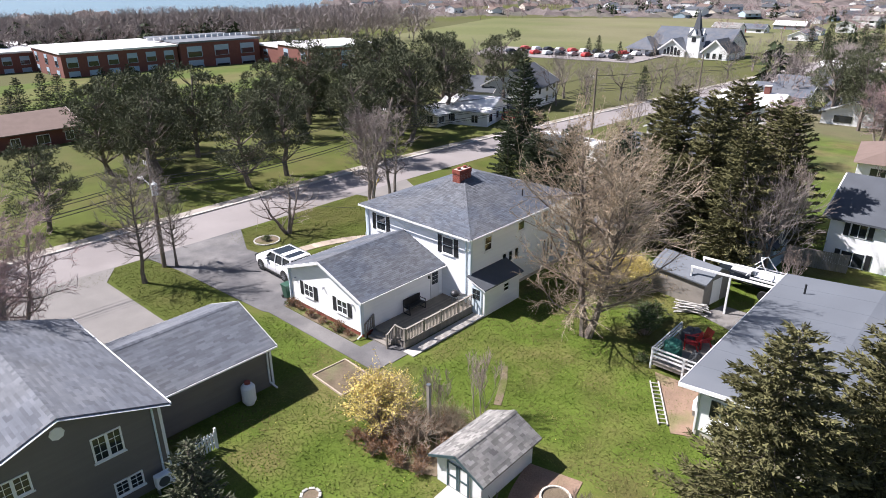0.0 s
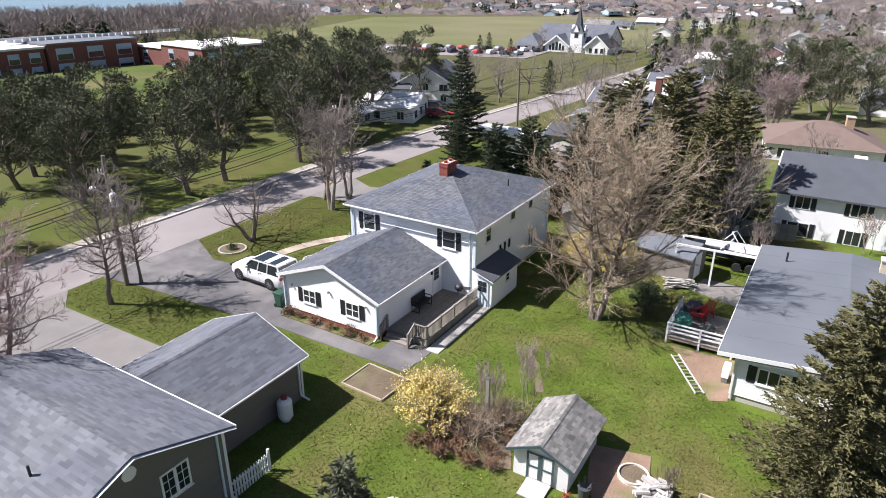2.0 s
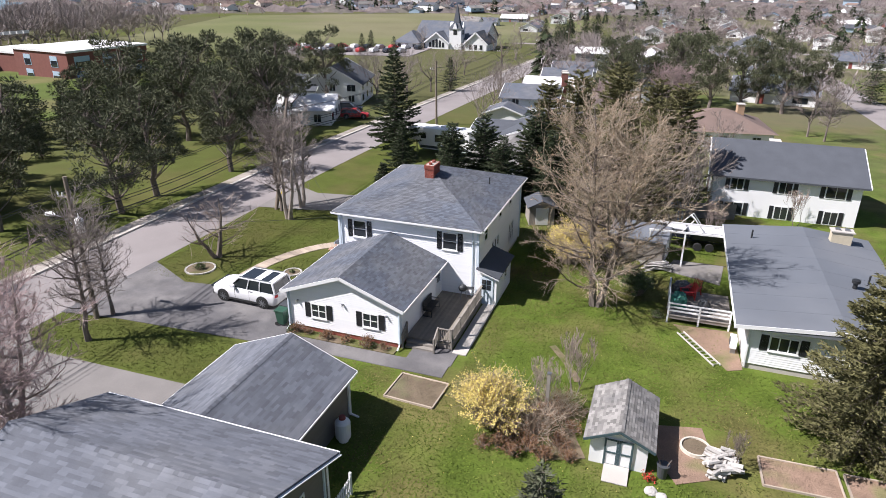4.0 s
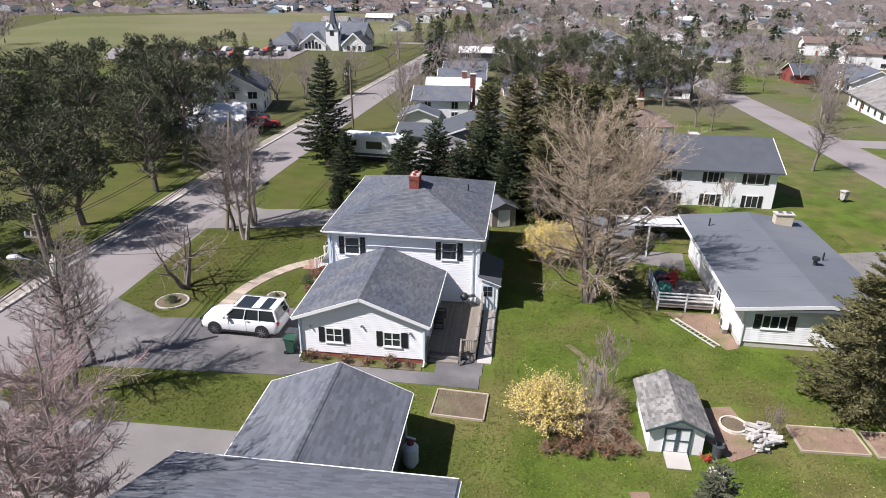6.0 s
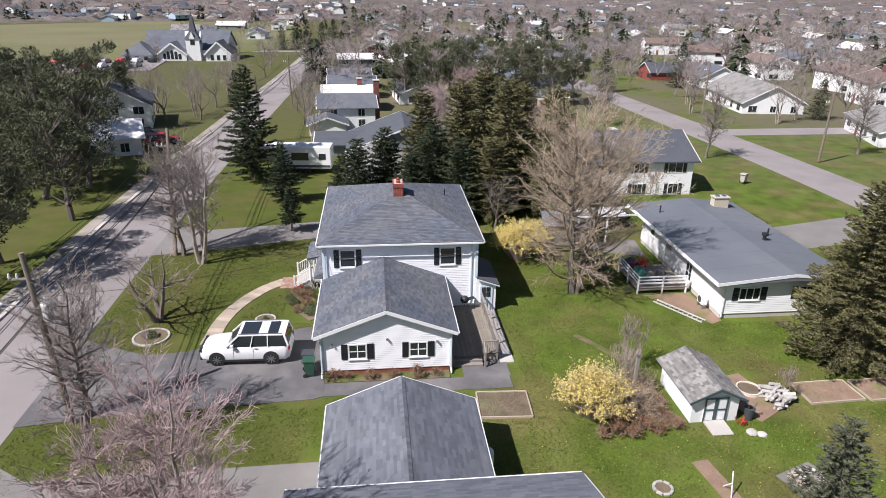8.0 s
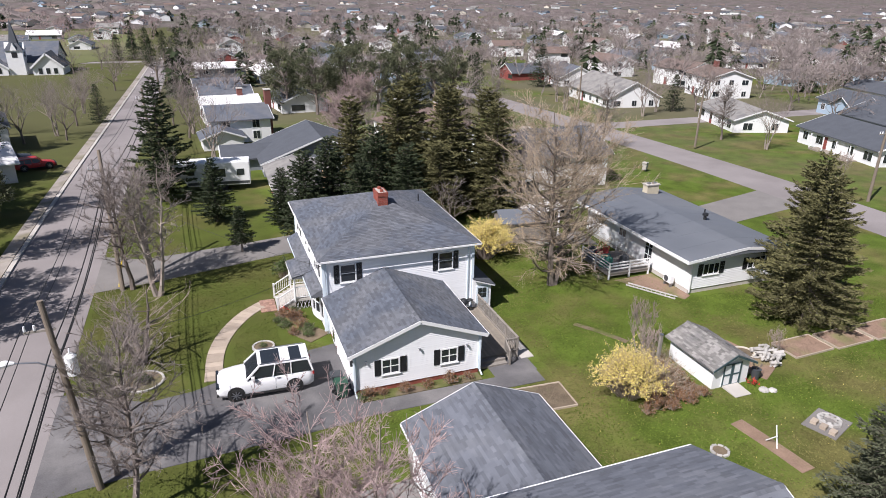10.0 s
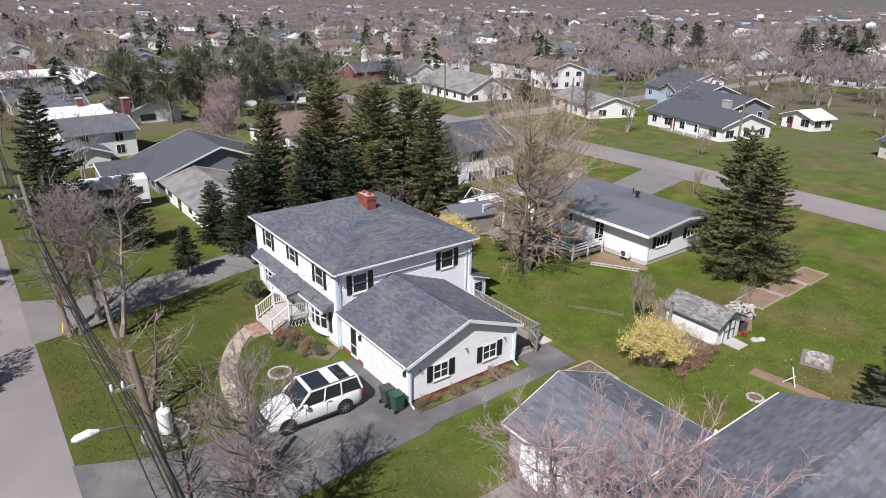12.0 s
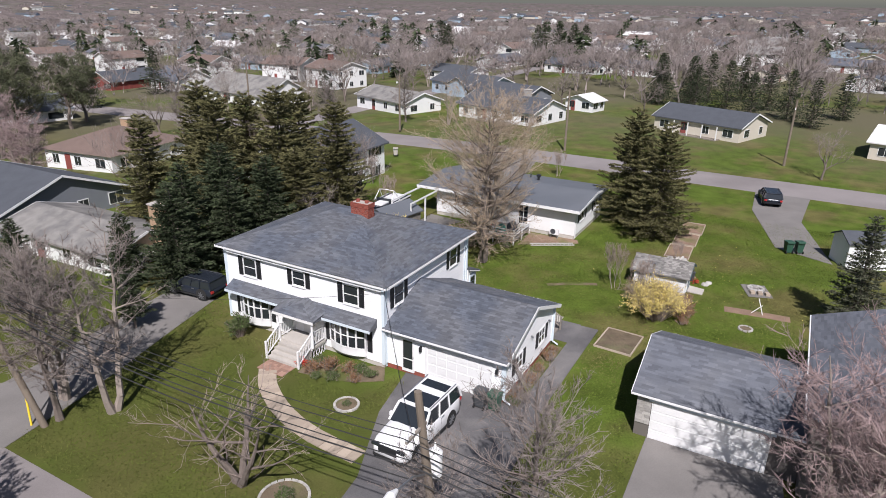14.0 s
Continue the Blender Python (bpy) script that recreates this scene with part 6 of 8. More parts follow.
fors = bush("forsythia", 5, 1.9, 2.5, "forsythia bush in yellow bloom beside the garden shed", 340, 12500, leaf_size=0.08)
stand(fors, -20.4, 17.6, 0, 1.08, sx=1.18)
full = bush("forsythia", 15, 2.0, 2.9, "forsythia in full yellow bloom behind the white house", 220, 15000, leaf_size=0.085)
stand(full, -20.0, 38.4, 90, 1.1, sx=1.2)
again(full, -18.6, 40.0, 190, 0.9, 0.95, label="forsythia in full yellow bloom behind the white house")
brush = bush("brush_pile", 6, 2.0, 1.6, "tangle of bare brown canes between bush and shed", 240, 1100, "russet", "twig_tan", 0.08)
stand(brush, -18.3, 17.7)
again(brush, -17.4, 19.4, 60, 0.8)
sap = bare_tree("sapling", 77, 3.8, 0.035, "thin bare sapling in the back garden", "bark_pale", "twig", levels=4, fork=0.3, spread=0.5, kids=3, up=0.3, stems=3)
stand(sap, -17.0, 21.2)
again(sap, -18.0, 19.2, 80, 0.9)
again(sap, -9.3, 18.3, 150, 0.55, label="thin bare sapling beside the woodpile")
again(sap, -9.5, 46.0, 40, 1.0)
again(sap, -2.5, 53.0, 100, 0.95, label="small bare tree against the neighbour house")
green = bush("evergreen_shrub", 8, 0.95, 1.5, "rounded evergreen shrub beside the front steps", 60, 3200, "shrub", "twig", 0.09)
stand(green, -36.3, 39.5)
again(green, -33.8, 59.0, 40, 0.6)
again(green, -14.6, 34.6, 70, 1.0, 1.5, label="low green shrubs under the big tree")
again(green, -15.2, 36.4, 10, 0.8, 1.4, label="low green shrubs under the big tree")
mixed = bush("garden_shrub", 9, 0.55, 0.6, "low garden shrub with russet leaves", 40, 700, "russet", "twig", 0.07)
stand(mixed, -34.0, 22.0)
for k, (x, y, s) in enumerate([(-33.2, 22.0, 0.7), (-31.9, 21.95, 0.9), (-30.6, 22.0, 0.75), (-29.3, 22.0, 1.0), (-28.2, 22.0, 0.7), (-36.6, 32.2, 1.3), (-37.2, 33.0, 1.0), (-36.2, 31.2, 1.0), (-36.9, 30.4, 0.8)]):
    again(mixed, x, y, k * 70, s)
leafy = bush("garden_shrub", 10, 0.6, 0.5, "low green perennials in the garden bed", 36, 900, "shrub", "twig", 0.08)
stand(leafy, -36.4, 33.2)
for k, (x, y, s) in enumerate([(-35.9, 30.6, 1.0), (-37.3, 31.6, 0.9), (-34.35, 22.0, 0.8), (-36.0, 29.8, 0.8), (-37.6, 32.4, 0.7), (-28.9, 22.0, 0.6), (-10.8, 32.0, 0.8), (-13.3, 31.6, 0.9)]):
    again(leafy, x, y, k * 70, s)
for k, (x, y, s) in enumerate([(-19.6, 16.0, 1.2), (-18.9, 15.7, 1.0), (-18.2, 16.3, 1.3), (-17.5, 16.0, 1.0), (-20.4, 15.9, 0.9), (-17.0, 17.0, 1.1), (-16.6, 18.2, 1.0), (-19.2, 16.7, 1.4), (-16.4, 16.2, 0.9)]):
    again(mixed, x, y, k * 50, s)
tulips = bush("tulips", 14, 0.45, 0.4, "clump of red tulips beside the front steps", 30, 160, "flower_red", "shrub", 0.10)
stand(tulips, -37.0, 33.9)


# ---- vehicles ----
def car(x, y, rz, paint, label, L=5.3, W=1.98, H=1.86, sunroof=False, name="car"):
    """A car that faces its own +x: lower body, glazed cabin, roof, pillars, wheels and lamps."""
    c = thing(name, x, y, land(x, y) + 0.03, rz, label, "car")
    belt, gc, h = 0.62 * H, 0.30, L / 2
    # stations along the car: place, half width, underside, shoulder height
    st = [(-h, 0.40, gc + 0.22, belt - 0.22), (-h + 0.05, 0.455, gc + 0.10, belt - 0.06), (-h + 0.30, 0.49, gc - 0.02, belt + 0.03), (-h * 0.5, 0.5, gc - 0.04, belt + 0.04), (h * 0.1, 0.5, gc - 0.04, belt + 0.03), (h * 0.40, 0.497, gc - 0.04, belt + 0.0), (h * 0.62, 0.49, gc - 0.03, belt - 0.05), (h * 0.84, 0.475, gc, belt - 0.12), (h * 0.95, 0.44, gc + 0.04, belt - 0.22), (h, 0.37, gc + 0.14, belt - 0.34)]
    bg = Geo()
    for x_, w_, z0, z1 in st:
        w_ *= W
        ring_ = [(w_ * 0.93, z0), (w_, z0 + 0.16), (w_ * 1.0, z0 + (z1 - z0) * 0.55), (w_ * 0.975, z1 - 0.10), (w_ * 0.90, z1 - 0.02), (w_ * 0.5, z1 + 0.025)]
        bg.v += [(x_, y_, z_) for y_, z_ in ring_] + [(x_, -y_, z_) for y_, z_ in reversed(ring_)]
    for k in range(len(st) - 1):
        bg.f += [(k * 12 + q, k * 12 + (q + 1) % 12, k * 12 + 12 + (q + 1) % 12, k * 12 + 12 + q) for q in range(12)]
    bg.f += [tuple(range(12)), tuple(range(len(st) * 12 - 12, len(st) * 12))]
    body = part("body", bg, paint, c, smooth=True)
    for s in (-1, 1):
        for dx in (-0.13, 0.09):
            part("door_handle", Geo().box(L * dx - 0.1, L * dx + 0.1, s * W / 2 - 0.015, s * W / 2 + 0.02, belt - 0.12, belt - 0.085), M["metal"], body)
            part("door_seam", Geo().box(L * dx + 0.16, L * dx + 0.172, s * W / 2 - 0.02, s * W / 2 + 0.003, gc + 0.1, belt - 0.1), M["rubber"], body)
    a0, a1, b0, b1 = -h + 0.06, h * 0.40, -h + 0.26, h * 0.12
    yb, yt, zt = W / 2 - 0.05, W / 2 - 0.16, H - 0.06
    P = {"rlb": (a0, yb, belt), "rrb": (a0, -yb, belt), "flb": (a1, yb, belt), "frb": (a1, -yb, belt), "rlt": (b0, yt, zt), "rrt": (b0, -yt, zt), "flt": (b1, yt, zt), "frt": (b1, -yt, zt)}
    cab = Geo()
    cab.v = [P[k] for k in ("rlb", "rrb", "frb", "flb", "rlt", "rrt", "frt", "flt")]
    cab.f = [(0, 1, 5, 4), (1, 2, 6, 5), (2, 3, 7, 6), (3, 0, 4, 7), (4, 5, 6, 7), (3, 2, 1, 0)]
    part("cabin_glass", cab, M["glass"], c, "dark tinted car glass")
    rf = part("roof", Geo().box(b0 - 0.06, b1 + 0.04, -yt - 0.03, yt + 0.03, zt - 0.03, H), paint, c, bevel=0.025)
    for s in (-1, 1):
        for k in (0.0, 0.36, 0.68, 1.0):
            lo = Vector((a0 + (a1 - a0) * (k if k in (0.0, 1.0) else k * 0.86 + 0.02), s * (yb + 0.012), belt))
            hi = Vector((b0 + (b1 - b0) * k, s * (yt + 0.012), zt))
            part("pillar", Geo().beam(lo, hi, 0.05 if 0 < k < 1 else 0.09, 0.10, (0, 1, 0)), paint, c)
        part("roof_rail", Geo().beam((b0 + 0.1, s * (yt - 0.02), H + 0.05), (b1 - 0.05, s * (yt - 0.02), H + 0.05), 0.035), M["metal"], c)
        part("mirror", Geo().box(a1 - 0.45, a1 - 0.28, s * (yb + 0.12) - 0.1, s * (yb + 0.12) + 0.1, belt + 0.02, belt + 0.18), paint, c)
        part("sill", Geo().box(-h * 0.5, h * 0.48, s * W / 2 - 0.03, s * W / 2 + 0.03, gc - 0.03, gc + 0.08), M["rubber"], c)
        part("headlight", Geo().box(h - 0.14, h + 0.005, s * (W / 2 - 0.32) - 0.2, s * (W / 2 - 0.32) + 0.2, belt - 0.32, belt - 0.2), M["glass"], c)
        part("tail_light", Geo().box(-h - 0.01, -h + 0.08, s * (W / 2 - 0.16) - 0.12, s * (W / 2 - 0.16) + 0.12, belt - 0.25, belt - 0.08), M["car_red"], c)
        for dx in (-0.29, 0.31):
            wx = L * dx
            ty = part("wheel", placed(Geo().tube([(0, 0, -0.12), (0, 0, -0.10), (0, 0, 0.10), (0, 0, 0.12)], [0.34, 0.39, 0.39, 0.34], 20), pose(wx, s * (W / 2 - 0.10), 0.39, 90, 0, 0)), M["rubber"], c)
            part("arch", placed(Geo().tube([(0, 0, -0.02), (0, 0, 0.02)], 0.46, 20), pose(wx, s * (W / 2 - 0.012), 0.43, 90, 0, 0)), M["rubber"], c)
            rim = Geo().tube([(0, 0, -0.02), (0, 0, 0.02)], 0.08, 10)
            for k in range(8):
                an = math.tau * k / 8
                rim.beam((0, 0, 0), (0.26 * math.cos(an), 0.26 * math.sin(an), 0), 0.05, 0.03)
            part("rim", placed(rim, pose(wx, s * (W / 2 + 0.03), 0.39, 90, 0, 0)), M["metal"], ty)
    part("grille", Geo().box(h - 0.05, h + 0.012, -0.5, 0.5, 0.62, belt - 0.2), M["dark_metal"], c)
    part("bumper", Geo().box(h - 0.12, h + 0.02, -W / 2 + 0.2, W / 2 - 0.2, gc + 0.02, gc + 0.16), M["rubber"], c)
    if sunroof:
        part("sunroof", Geo().box(b1 - 1.15, b1 - 0.15, -yt + 0.12, yt - 0.12, H - 0.01, H + 0.012), M["glass"], rf)
        part("sunroof", Geo().box(b0 + 0.35, b0 + 0.95, -yt + 0.14, yt - 0.14, H - 0.01, H + 0.012), M["glass"], rf)
    return c


car(-39.15, 24.88, 178.5, M["car_white"], "white sport utility car with dark roof windows on the driveway", 5.15, 2.0, 1.92, True, "sport_utility_car")
car(14.0, 12.9, 12, M["car_dark"], "dark blue car parked beside the back street", 4.5, 1.8, 1.5)
car(-37.7, 110.0, 170, M["car_white"], "white car parked in a driveway", 4.7, 1.85, 1.7)
car(-2.6, 72.5, 10, M["car_dark"], "dark car parked by the split-level house", 4.6, 1.8, 1.5)
car(-61.0, 84.0, 20, M["car_red"], "red car outside the white house across the street", 4.5, 1.8, 1.5)
car(-64.5, 88.5, 20, M["car_dark"], "dark car outside the white house across the street", 4.6, 1.85, 1.7)
car(-33.2, 46.8, 95, M["car_dark"], "dark car parked beside the spruces", 4.4, 1.8, 1.45)


def camper(x, y, rz):
    c = thing("camper_trailer", x, y, land(x, y), rz, "long white camper trailer with black trim", "camper")
    prof = [(-4.2, 0.6), (2.4, 0.6), (2.9, 1.6), (4.4, 1.6), (4.5, 2.2), (4.0, 3.2), (-4.2, 3.2)]
    part("body", Geo().prism(prof, -1.2, 1.2), M["white"], c, bevel=0.08)
    for s in (-1, 1):
        part("stripe", Geo().box(-4.1, 2.4, s * 1.2 - 0.008, s * 1.2 + 0.008, 0.75, 1.05), M["grey_plastic"], c)
        for x0, x1, z0, z1 in ((-3.6, -2.8, 1.7, 2.4), (-1.6, 0.4, 1.6, 2.5), (1.6, 2.3, 1.9, 2.4)):
            part("window", Geo().box(x0, x1, s * 1.2 - 0.02, s * 1.2 + 0.02, z0, z1), M["glass"], c)
        for dx in (-1.4, -0.5):
            part("wheel", placed(Geo().tube([(0, 0, -0.1), (0, 0, 0.1)], 0.36, 16), pose(dx, s * 1.08, 0.36, 90, 0, 0)), M["rubber"], c)
    part("door", Geo().box(1.0, 1.55, -1.225, -1.19, 0.8, 2.5), M["wall_grey"], c)
    part("roof_unit", Geo().box(-1.0, 0.0, -0.4, 0.4, 3.2, 3.45), M["white"], c, bevel=0.04)
    part("jack", Geo().box(3.4, 3.5, -0.05, 0.05, 0, 1.6), M["dark_metal"], c)


camper(-40.6, 67.2, 175)

boat = thing("motor_boat", -11.2, 45.2, 0, 185, "black and white motor boat on a trailer", "boat")
hull = Geo()
secs = []
for k in range(9):
    t = k / 8
    xx = -2.9 + 5.8 * t
    w = 1.1 * (1 - max(0, (t - 0.45) / 0.55) ** 2.2) + 0.03
    secs.append([(xx, -w, 1.35 + 0.2 * t), (xx, -w * 0.85, 0.85 + 0.1 * t), (xx, 0, 0.6 + 0.55 * t ** 3), (xx, w * 0.85, 0.85 + 0.1 * t), (xx, w, 1.35 + 0.2 * t)])
for s in secs:
    hull.v += s
for k in range(8):
    for j in range(4):
        hull.f.append((k * 5 + j, k * 5 + j + 1, (k + 1) * 5 + j + 1, (k + 1) * 5 + j))
    hull.f.append((k * 5 + 4, k * 5, (k + 1) * 5, (k + 1) * 5 + 4))
hull.f.append((0, 1, 2, 3, 4))
part("hull", hull, M["car_dark"], boat)
part("deck_panel", Geo().box(-2.6, 0.4, -0.75, 0.75, 1.38, 1.48).box(0.4, 2.0, -0.5, 0.5, 1.42, 1.60), M["car_white"], boat, bevel=0.03)
part("windscreen", Geo().beam((0.6, -0.8, 1.6), (0.6, 0.8, 1.6), 0.03, 0.5), M["glass"], boat)
for s in (-1, 1):
    part("tower_tube", Geo().tube([(-0.8, s * 0.95, 1.45), (0.0, s * 0.8, 2.5), (0.3, 0, 2.65)], 0.04, 6).tube([(0.9, s * 0.95, 1.5), (0.1, s * 0.8, 2.45)], 0.04, 6), M["white"], boat)
    part("gunwale", Geo().beam((-2.9, s * 1.12, 1.38), (0.6, s * 1.08, 1.46), 0.08, 0.12), M["car_white"], boat)
    for dx in (-1.3, -0.4):
        part("wheel", placed(Geo().tube([(0, 0, -0.1), (0, 0, 0.1)], 0.33, 16), pose(dx, s * 1.05, 0.33, 90, 0, 0)), M["rubber"], boat)
    part("trailer_rail", Geo().beam((-2.6, s * 0.6, 0.55), (3.2, s * 0.1, 0.6), 0.08), M["dark_metal"], boat)

# ---- poles, lamps and wires ----
def utility_pole(x, y, base, top, label, lamp=False, drum=False):
    p = thing("utility_pole", *base, 0, label, "utility pole")
    d = Vector(top) - Vector(base)
    part("pole", Geo().tube([(0, 0, -0.05), d * 0.5, d], [0.17, 0.145, 0.12], 12), M["pole_wood"], p)
    for f in (0.86,):
        q = d * f
        part("crossarm", Geo().beam(q + Vector((-0.9, 0, 0)), q + Vector((0.25, 0, 0)), 0.08, 0.1), M["grey_wood"], p)
        for k in (-0.85, -0.5):
            part("insulator", Geo().tube([q + Vector((k, 0, 0.05)), q + Vector((k, 0, 0.28))], [0.06, 0.04], 8), M["white"], p)
    if drum:
        q = d * 0.68 + Vector((0.42, -0.05, 0))
        part("transformer", Geo().tube([q + Vector((0, 0, -0.45)), q + Vector((0, 0, 0.4)), q + Vector((0, 0, 0.5))], [0.24, 0.24, 0.14], 16), M["white"], p, "pale grey drum transformer")
        part("bushing", Geo().tube([q + Vector((0, 0, 0.48)), q + Vector((0, 0, 0.75))], [0.05, 0.03], 8), M["white"], p)
    if lamp:
        q = d * 0.66
        arm = part("lamp_arm", Geo().tube([q, q + Vector((-0.8, 0.05, 0.45)), q + Vector((-1.7, 0.1, 0.55))], 0.035, 8), M["metal"], p)
        part("lamp_head", Geo().tube([q + Vector((-1.6, 0.1, 0.55)), q + Vector((-1.9, 0.1, 0.58)), q + Vector((-2.3, 0.1, 0.52)), q + Vector((-2.45, 0.1, 0.5))], [0.06, 0.15, 0.14, 0.05], 10), M["white"], p, "pale cobra-head street lamp")
    return Vector(top)


t1 = utility_pole(0, 0, (-46.9, 19.2, 0), (-47.66, 19.8, 9.1), "wooden utility pole with a street lamp and drum transformer", True, True)
t2 = utility_pole(0, 0, (-47.7, 41.0, 0), (-48.2, 45.2, 9.5), "leaning wooden utility pole at the street edge")
t0 = utility_pole(0, 0, (-47.4, -14.0, 0), (-47.6, -14.0, 9.3), "wooden utility pole at the street edge")
tops = [t0, t1, t2]
for k, y in enumerate((84.0, 122.0, 160.0, 205.0)):
    zz = land(-47.4, y)
    tops.append(utility_pole(0, 0, (-47.4, y, zz), (-47.6, y + 0.3, zz + 9.4), "wooden utility pole at the street edge"))
for k, y in enumerate((-20.0, 12.4, 40.0, 67.6, 100.0)):
    xx = 33.5 if y == 12.4 else 26.2
    utility_pole(0, 0, (xx, y, 0), (xx, y, 8.6), "pale wooden utility pole beside the back street")


def cable(a, b, sag, r=0.012, label="sagging black overhead wire"):
    a, b = Vector(a), Vector(b)
    g = Geo().tube([a.lerp(b, k / 14) - Vector((0, 0, sag * 4 * (k / 14) * (1 - k / 14))) for k in range(15)], r, 4)
    tagged(part("overhead_wire", g, M["wire"]), label, "wire")


for a, b in zip(tops, tops[1:]):
    for dx, dz, r in ((-0.85, -1.1, 0.02), (-0.5, -1.1, 0.018), (0.0, -2.2, 0.026), (-0.12, -2.45, 0.024), (0.1, -2.9, 0.036), (-0.1, -3.2, 0.028)):
        cable(a + Vector((dx, 0, dz)), b + Vector((dx, 0, dz)), 0.7, r)
cable(t1 + Vector((0, 0, -2.3)), (-34.9, 29.6, 4.9), 0.5, 0.012, "service wire to the white house")
cable(t2 + Vector((0, 0, -2.6)), (-34.9, 29.6, 4.8), 0.6, 0.010, "service wire to the white house")
stake = thing("guy_wire", -48.0, 41.6, 0, 0, "yellow guy-wire sleeve beside the pole", "guy wire")
part("sleeve", Geo().tube([(0, 0, 0), (0.5, 0.9, 2.2)], 0.05, 8), M["yellow"], stake)

# ---- bins, beds and garden things ----
def wheeled_bin(x, y, rz, material, label):
    b = thing("wheeled_bin", x, y, 0.03, rz, label, "bin")
    body = Geo()
    for z, r in ((0.08, 0.24), (0.95, 0.31)):
        body.v += [(-r, -r, z), (r, -r, z), (r, r, z), (-r, r, z)]
    body.f = [(3, 2, 1, 0), (4, 5, 6, 7), (0, 1, 5, 4), (1, 2, 6, 5), (2, 3, 7, 6), (3, 0, 4, 7)]
    part("body", body, material, b, bevel=0.03)
    part("lid", Geo().prism([(-0.36, 0.96), (0.34, 0.96), (0.30, 1.05), (-0.34, 1.09)], -0.33, 0.33), material, b, bevel=0.02)
    part("handle", Geo().beam((-0.4, -0.28, 0.98), (-0.4, 0.28, 0.98), 0.04), material, b)
    for y_ in (-0.27, 0.27):
        part("wheel", placed(Geo().tube([(0, 0, -0.03), (0, 0, 0.03)], 0.12, 12), pose(-0.26, y_, 0.12, 90, 0, 0)), M["rubber"], b)


wheeled_bin(-35.35, 22.55, 0, M["green_plastic"], "dark green wheeled bin at the garage corner")
wheeled_bin(-35.45, 23.3, 0, M["grey_plastic"], "dark grey wheeled bin at the garage corner")
wheeled_bin(-1.9, 10.4, 30, M["green_plastic"], "dark green wheeled bin beside a driveway")
wheeled_bin(-1.5, 9.6, 30, M["green_plastic"], "dark green wheeled bin beside a driveway")
wheeled_bin(10.6, 58.3, 30, M["concrete"], "pale round-shouldered bin on the lawn")


def edged_bed(name, x, y, w, d, rz, soil, edge, label, group=""):
    b = thing(name, x, y, 0, rz, label, "garden bed", group)
    top = Geo()
    nx_, ny_ = max(4, int(w / 0.22)), max(4, int(d / 0.22))
    top.v = [(-w / 2 + w * i / nx_, -d / 2 + d * j / ny_, 0.06 + 0.06 * noise.noise(Vector((i * 0.7 + x, j * 0.7 + y, 0)))) for j in range(ny_ + 1) for i in range(nx_ + 1)]
    top.f = [(j * (nx_ + 1) + i, j * (nx_ + 1) + i + 1, (j + 1) * (nx_ + 1) + i + 1, (j + 1) * (nx_ + 1) + i) for j in range(ny_) for i in range(nx_)]
    part("soil", top, soil, b)
    for a, c in (((-w / 2, -d / 2), (w / 2, -d / 2)), ((w / 2, -d / 2), (w / 2, d / 2)), ((w / 2, d / 2), (-w / 2, d / 2)), ((-w / 2, d / 2), (-w / 2, -d / 2))):
        part("edging", Geo().beam((*a, 0.05), (*c, 0.05), 0.075, 0.12), edge, b)


edged_bed("vegetable_bed", -24.85, 18.85, 2.75, 2.25, -3, M["soil"], M["paver"], "timber-edged vegetable bed with bare soil")
for k in range(3):
    edged_bed("vegetable_bed", -6.6 + k * 3.5, 18.5, 3.2, 1.9, 2, M["red_soil"], M["paver"], "timber-edged bed of bare red soil", "beds in a row")
strip("foundation_bed", ([(-34.5, 21.65), (-27.4, 21.65)], [(-34.5, 22.42), (-27.4, 22.42)]), M["leaf_litter"], 0.05, "planting bed of leaf litter along the garage", category="bed")
strip("front_bed", (ribbon([(-35.3, 29.4), (-36.4, 31.2), (-36.9, 33.8)], 1.6)), M["leaf_litter"], 0.04, "planting bed below the bow window", category="bed")
strip("side_bed", ([(-12.2, 31.0), (-10.6, 28.6), (-9.2, 26.5)], [(-8.7, 31.2), (-8.5, 28.6), (-8.4, 26.9)]), M["red_soil"], 0.03, "patch of bare reddish earth beside the bungalow", category="bed")
strip("brush_bed", (ribbon([(-17.0, 20.4), (-17.4, 18.2), (-16.6, 16.2)], 2.0)), M["leaf_litter"], 0.035, "patch of dead leaves beside the shed", category="bed")
strip("shed_yard", (ribbon([(-11.9, 20.4), (-11.4, 18.4), (-10.6, 16.9)], 2.6)), M["red_soil"], 0.035, "bare trodden earth beside the shed", category="bed")
strip("back_path", (ribbon([(-18.9, 25.8), (-17.9, 24.4), (-16.9, 22.6)], 0.4)), M["leaf_litter"], 0.03, "worn strip of earth in the back lawn", category="path")
strip("patio", ([(-13.0, 39.3), (-9.2, 38.0)], [(-12.4, 41.6), (-8.8, 41.6)]), M["pale_drive"], 0.04, "pale concrete patio by the bungalow", category="patio")


def stone_ring(x, y, r, n, label, rough=0.13, name="stone_ring"):
    s = thing(name, x, y, 0, 0, label, "flower bed")
    part("soil", Geo().tube([(0, 0, 0), (0, 0, 0.06)], r, 20), M["leaf_litter"], s)
    for k in range(n):
        a = math.tau * k / n
        part("stone", placed(Geo().box(-rough, rough, -0.06, 0.06, 0, 0.10), pose(r * math.cos(a), r * math.sin(a), 0, 0, 0, math.degrees(a) + 90)), M["stone"], s)


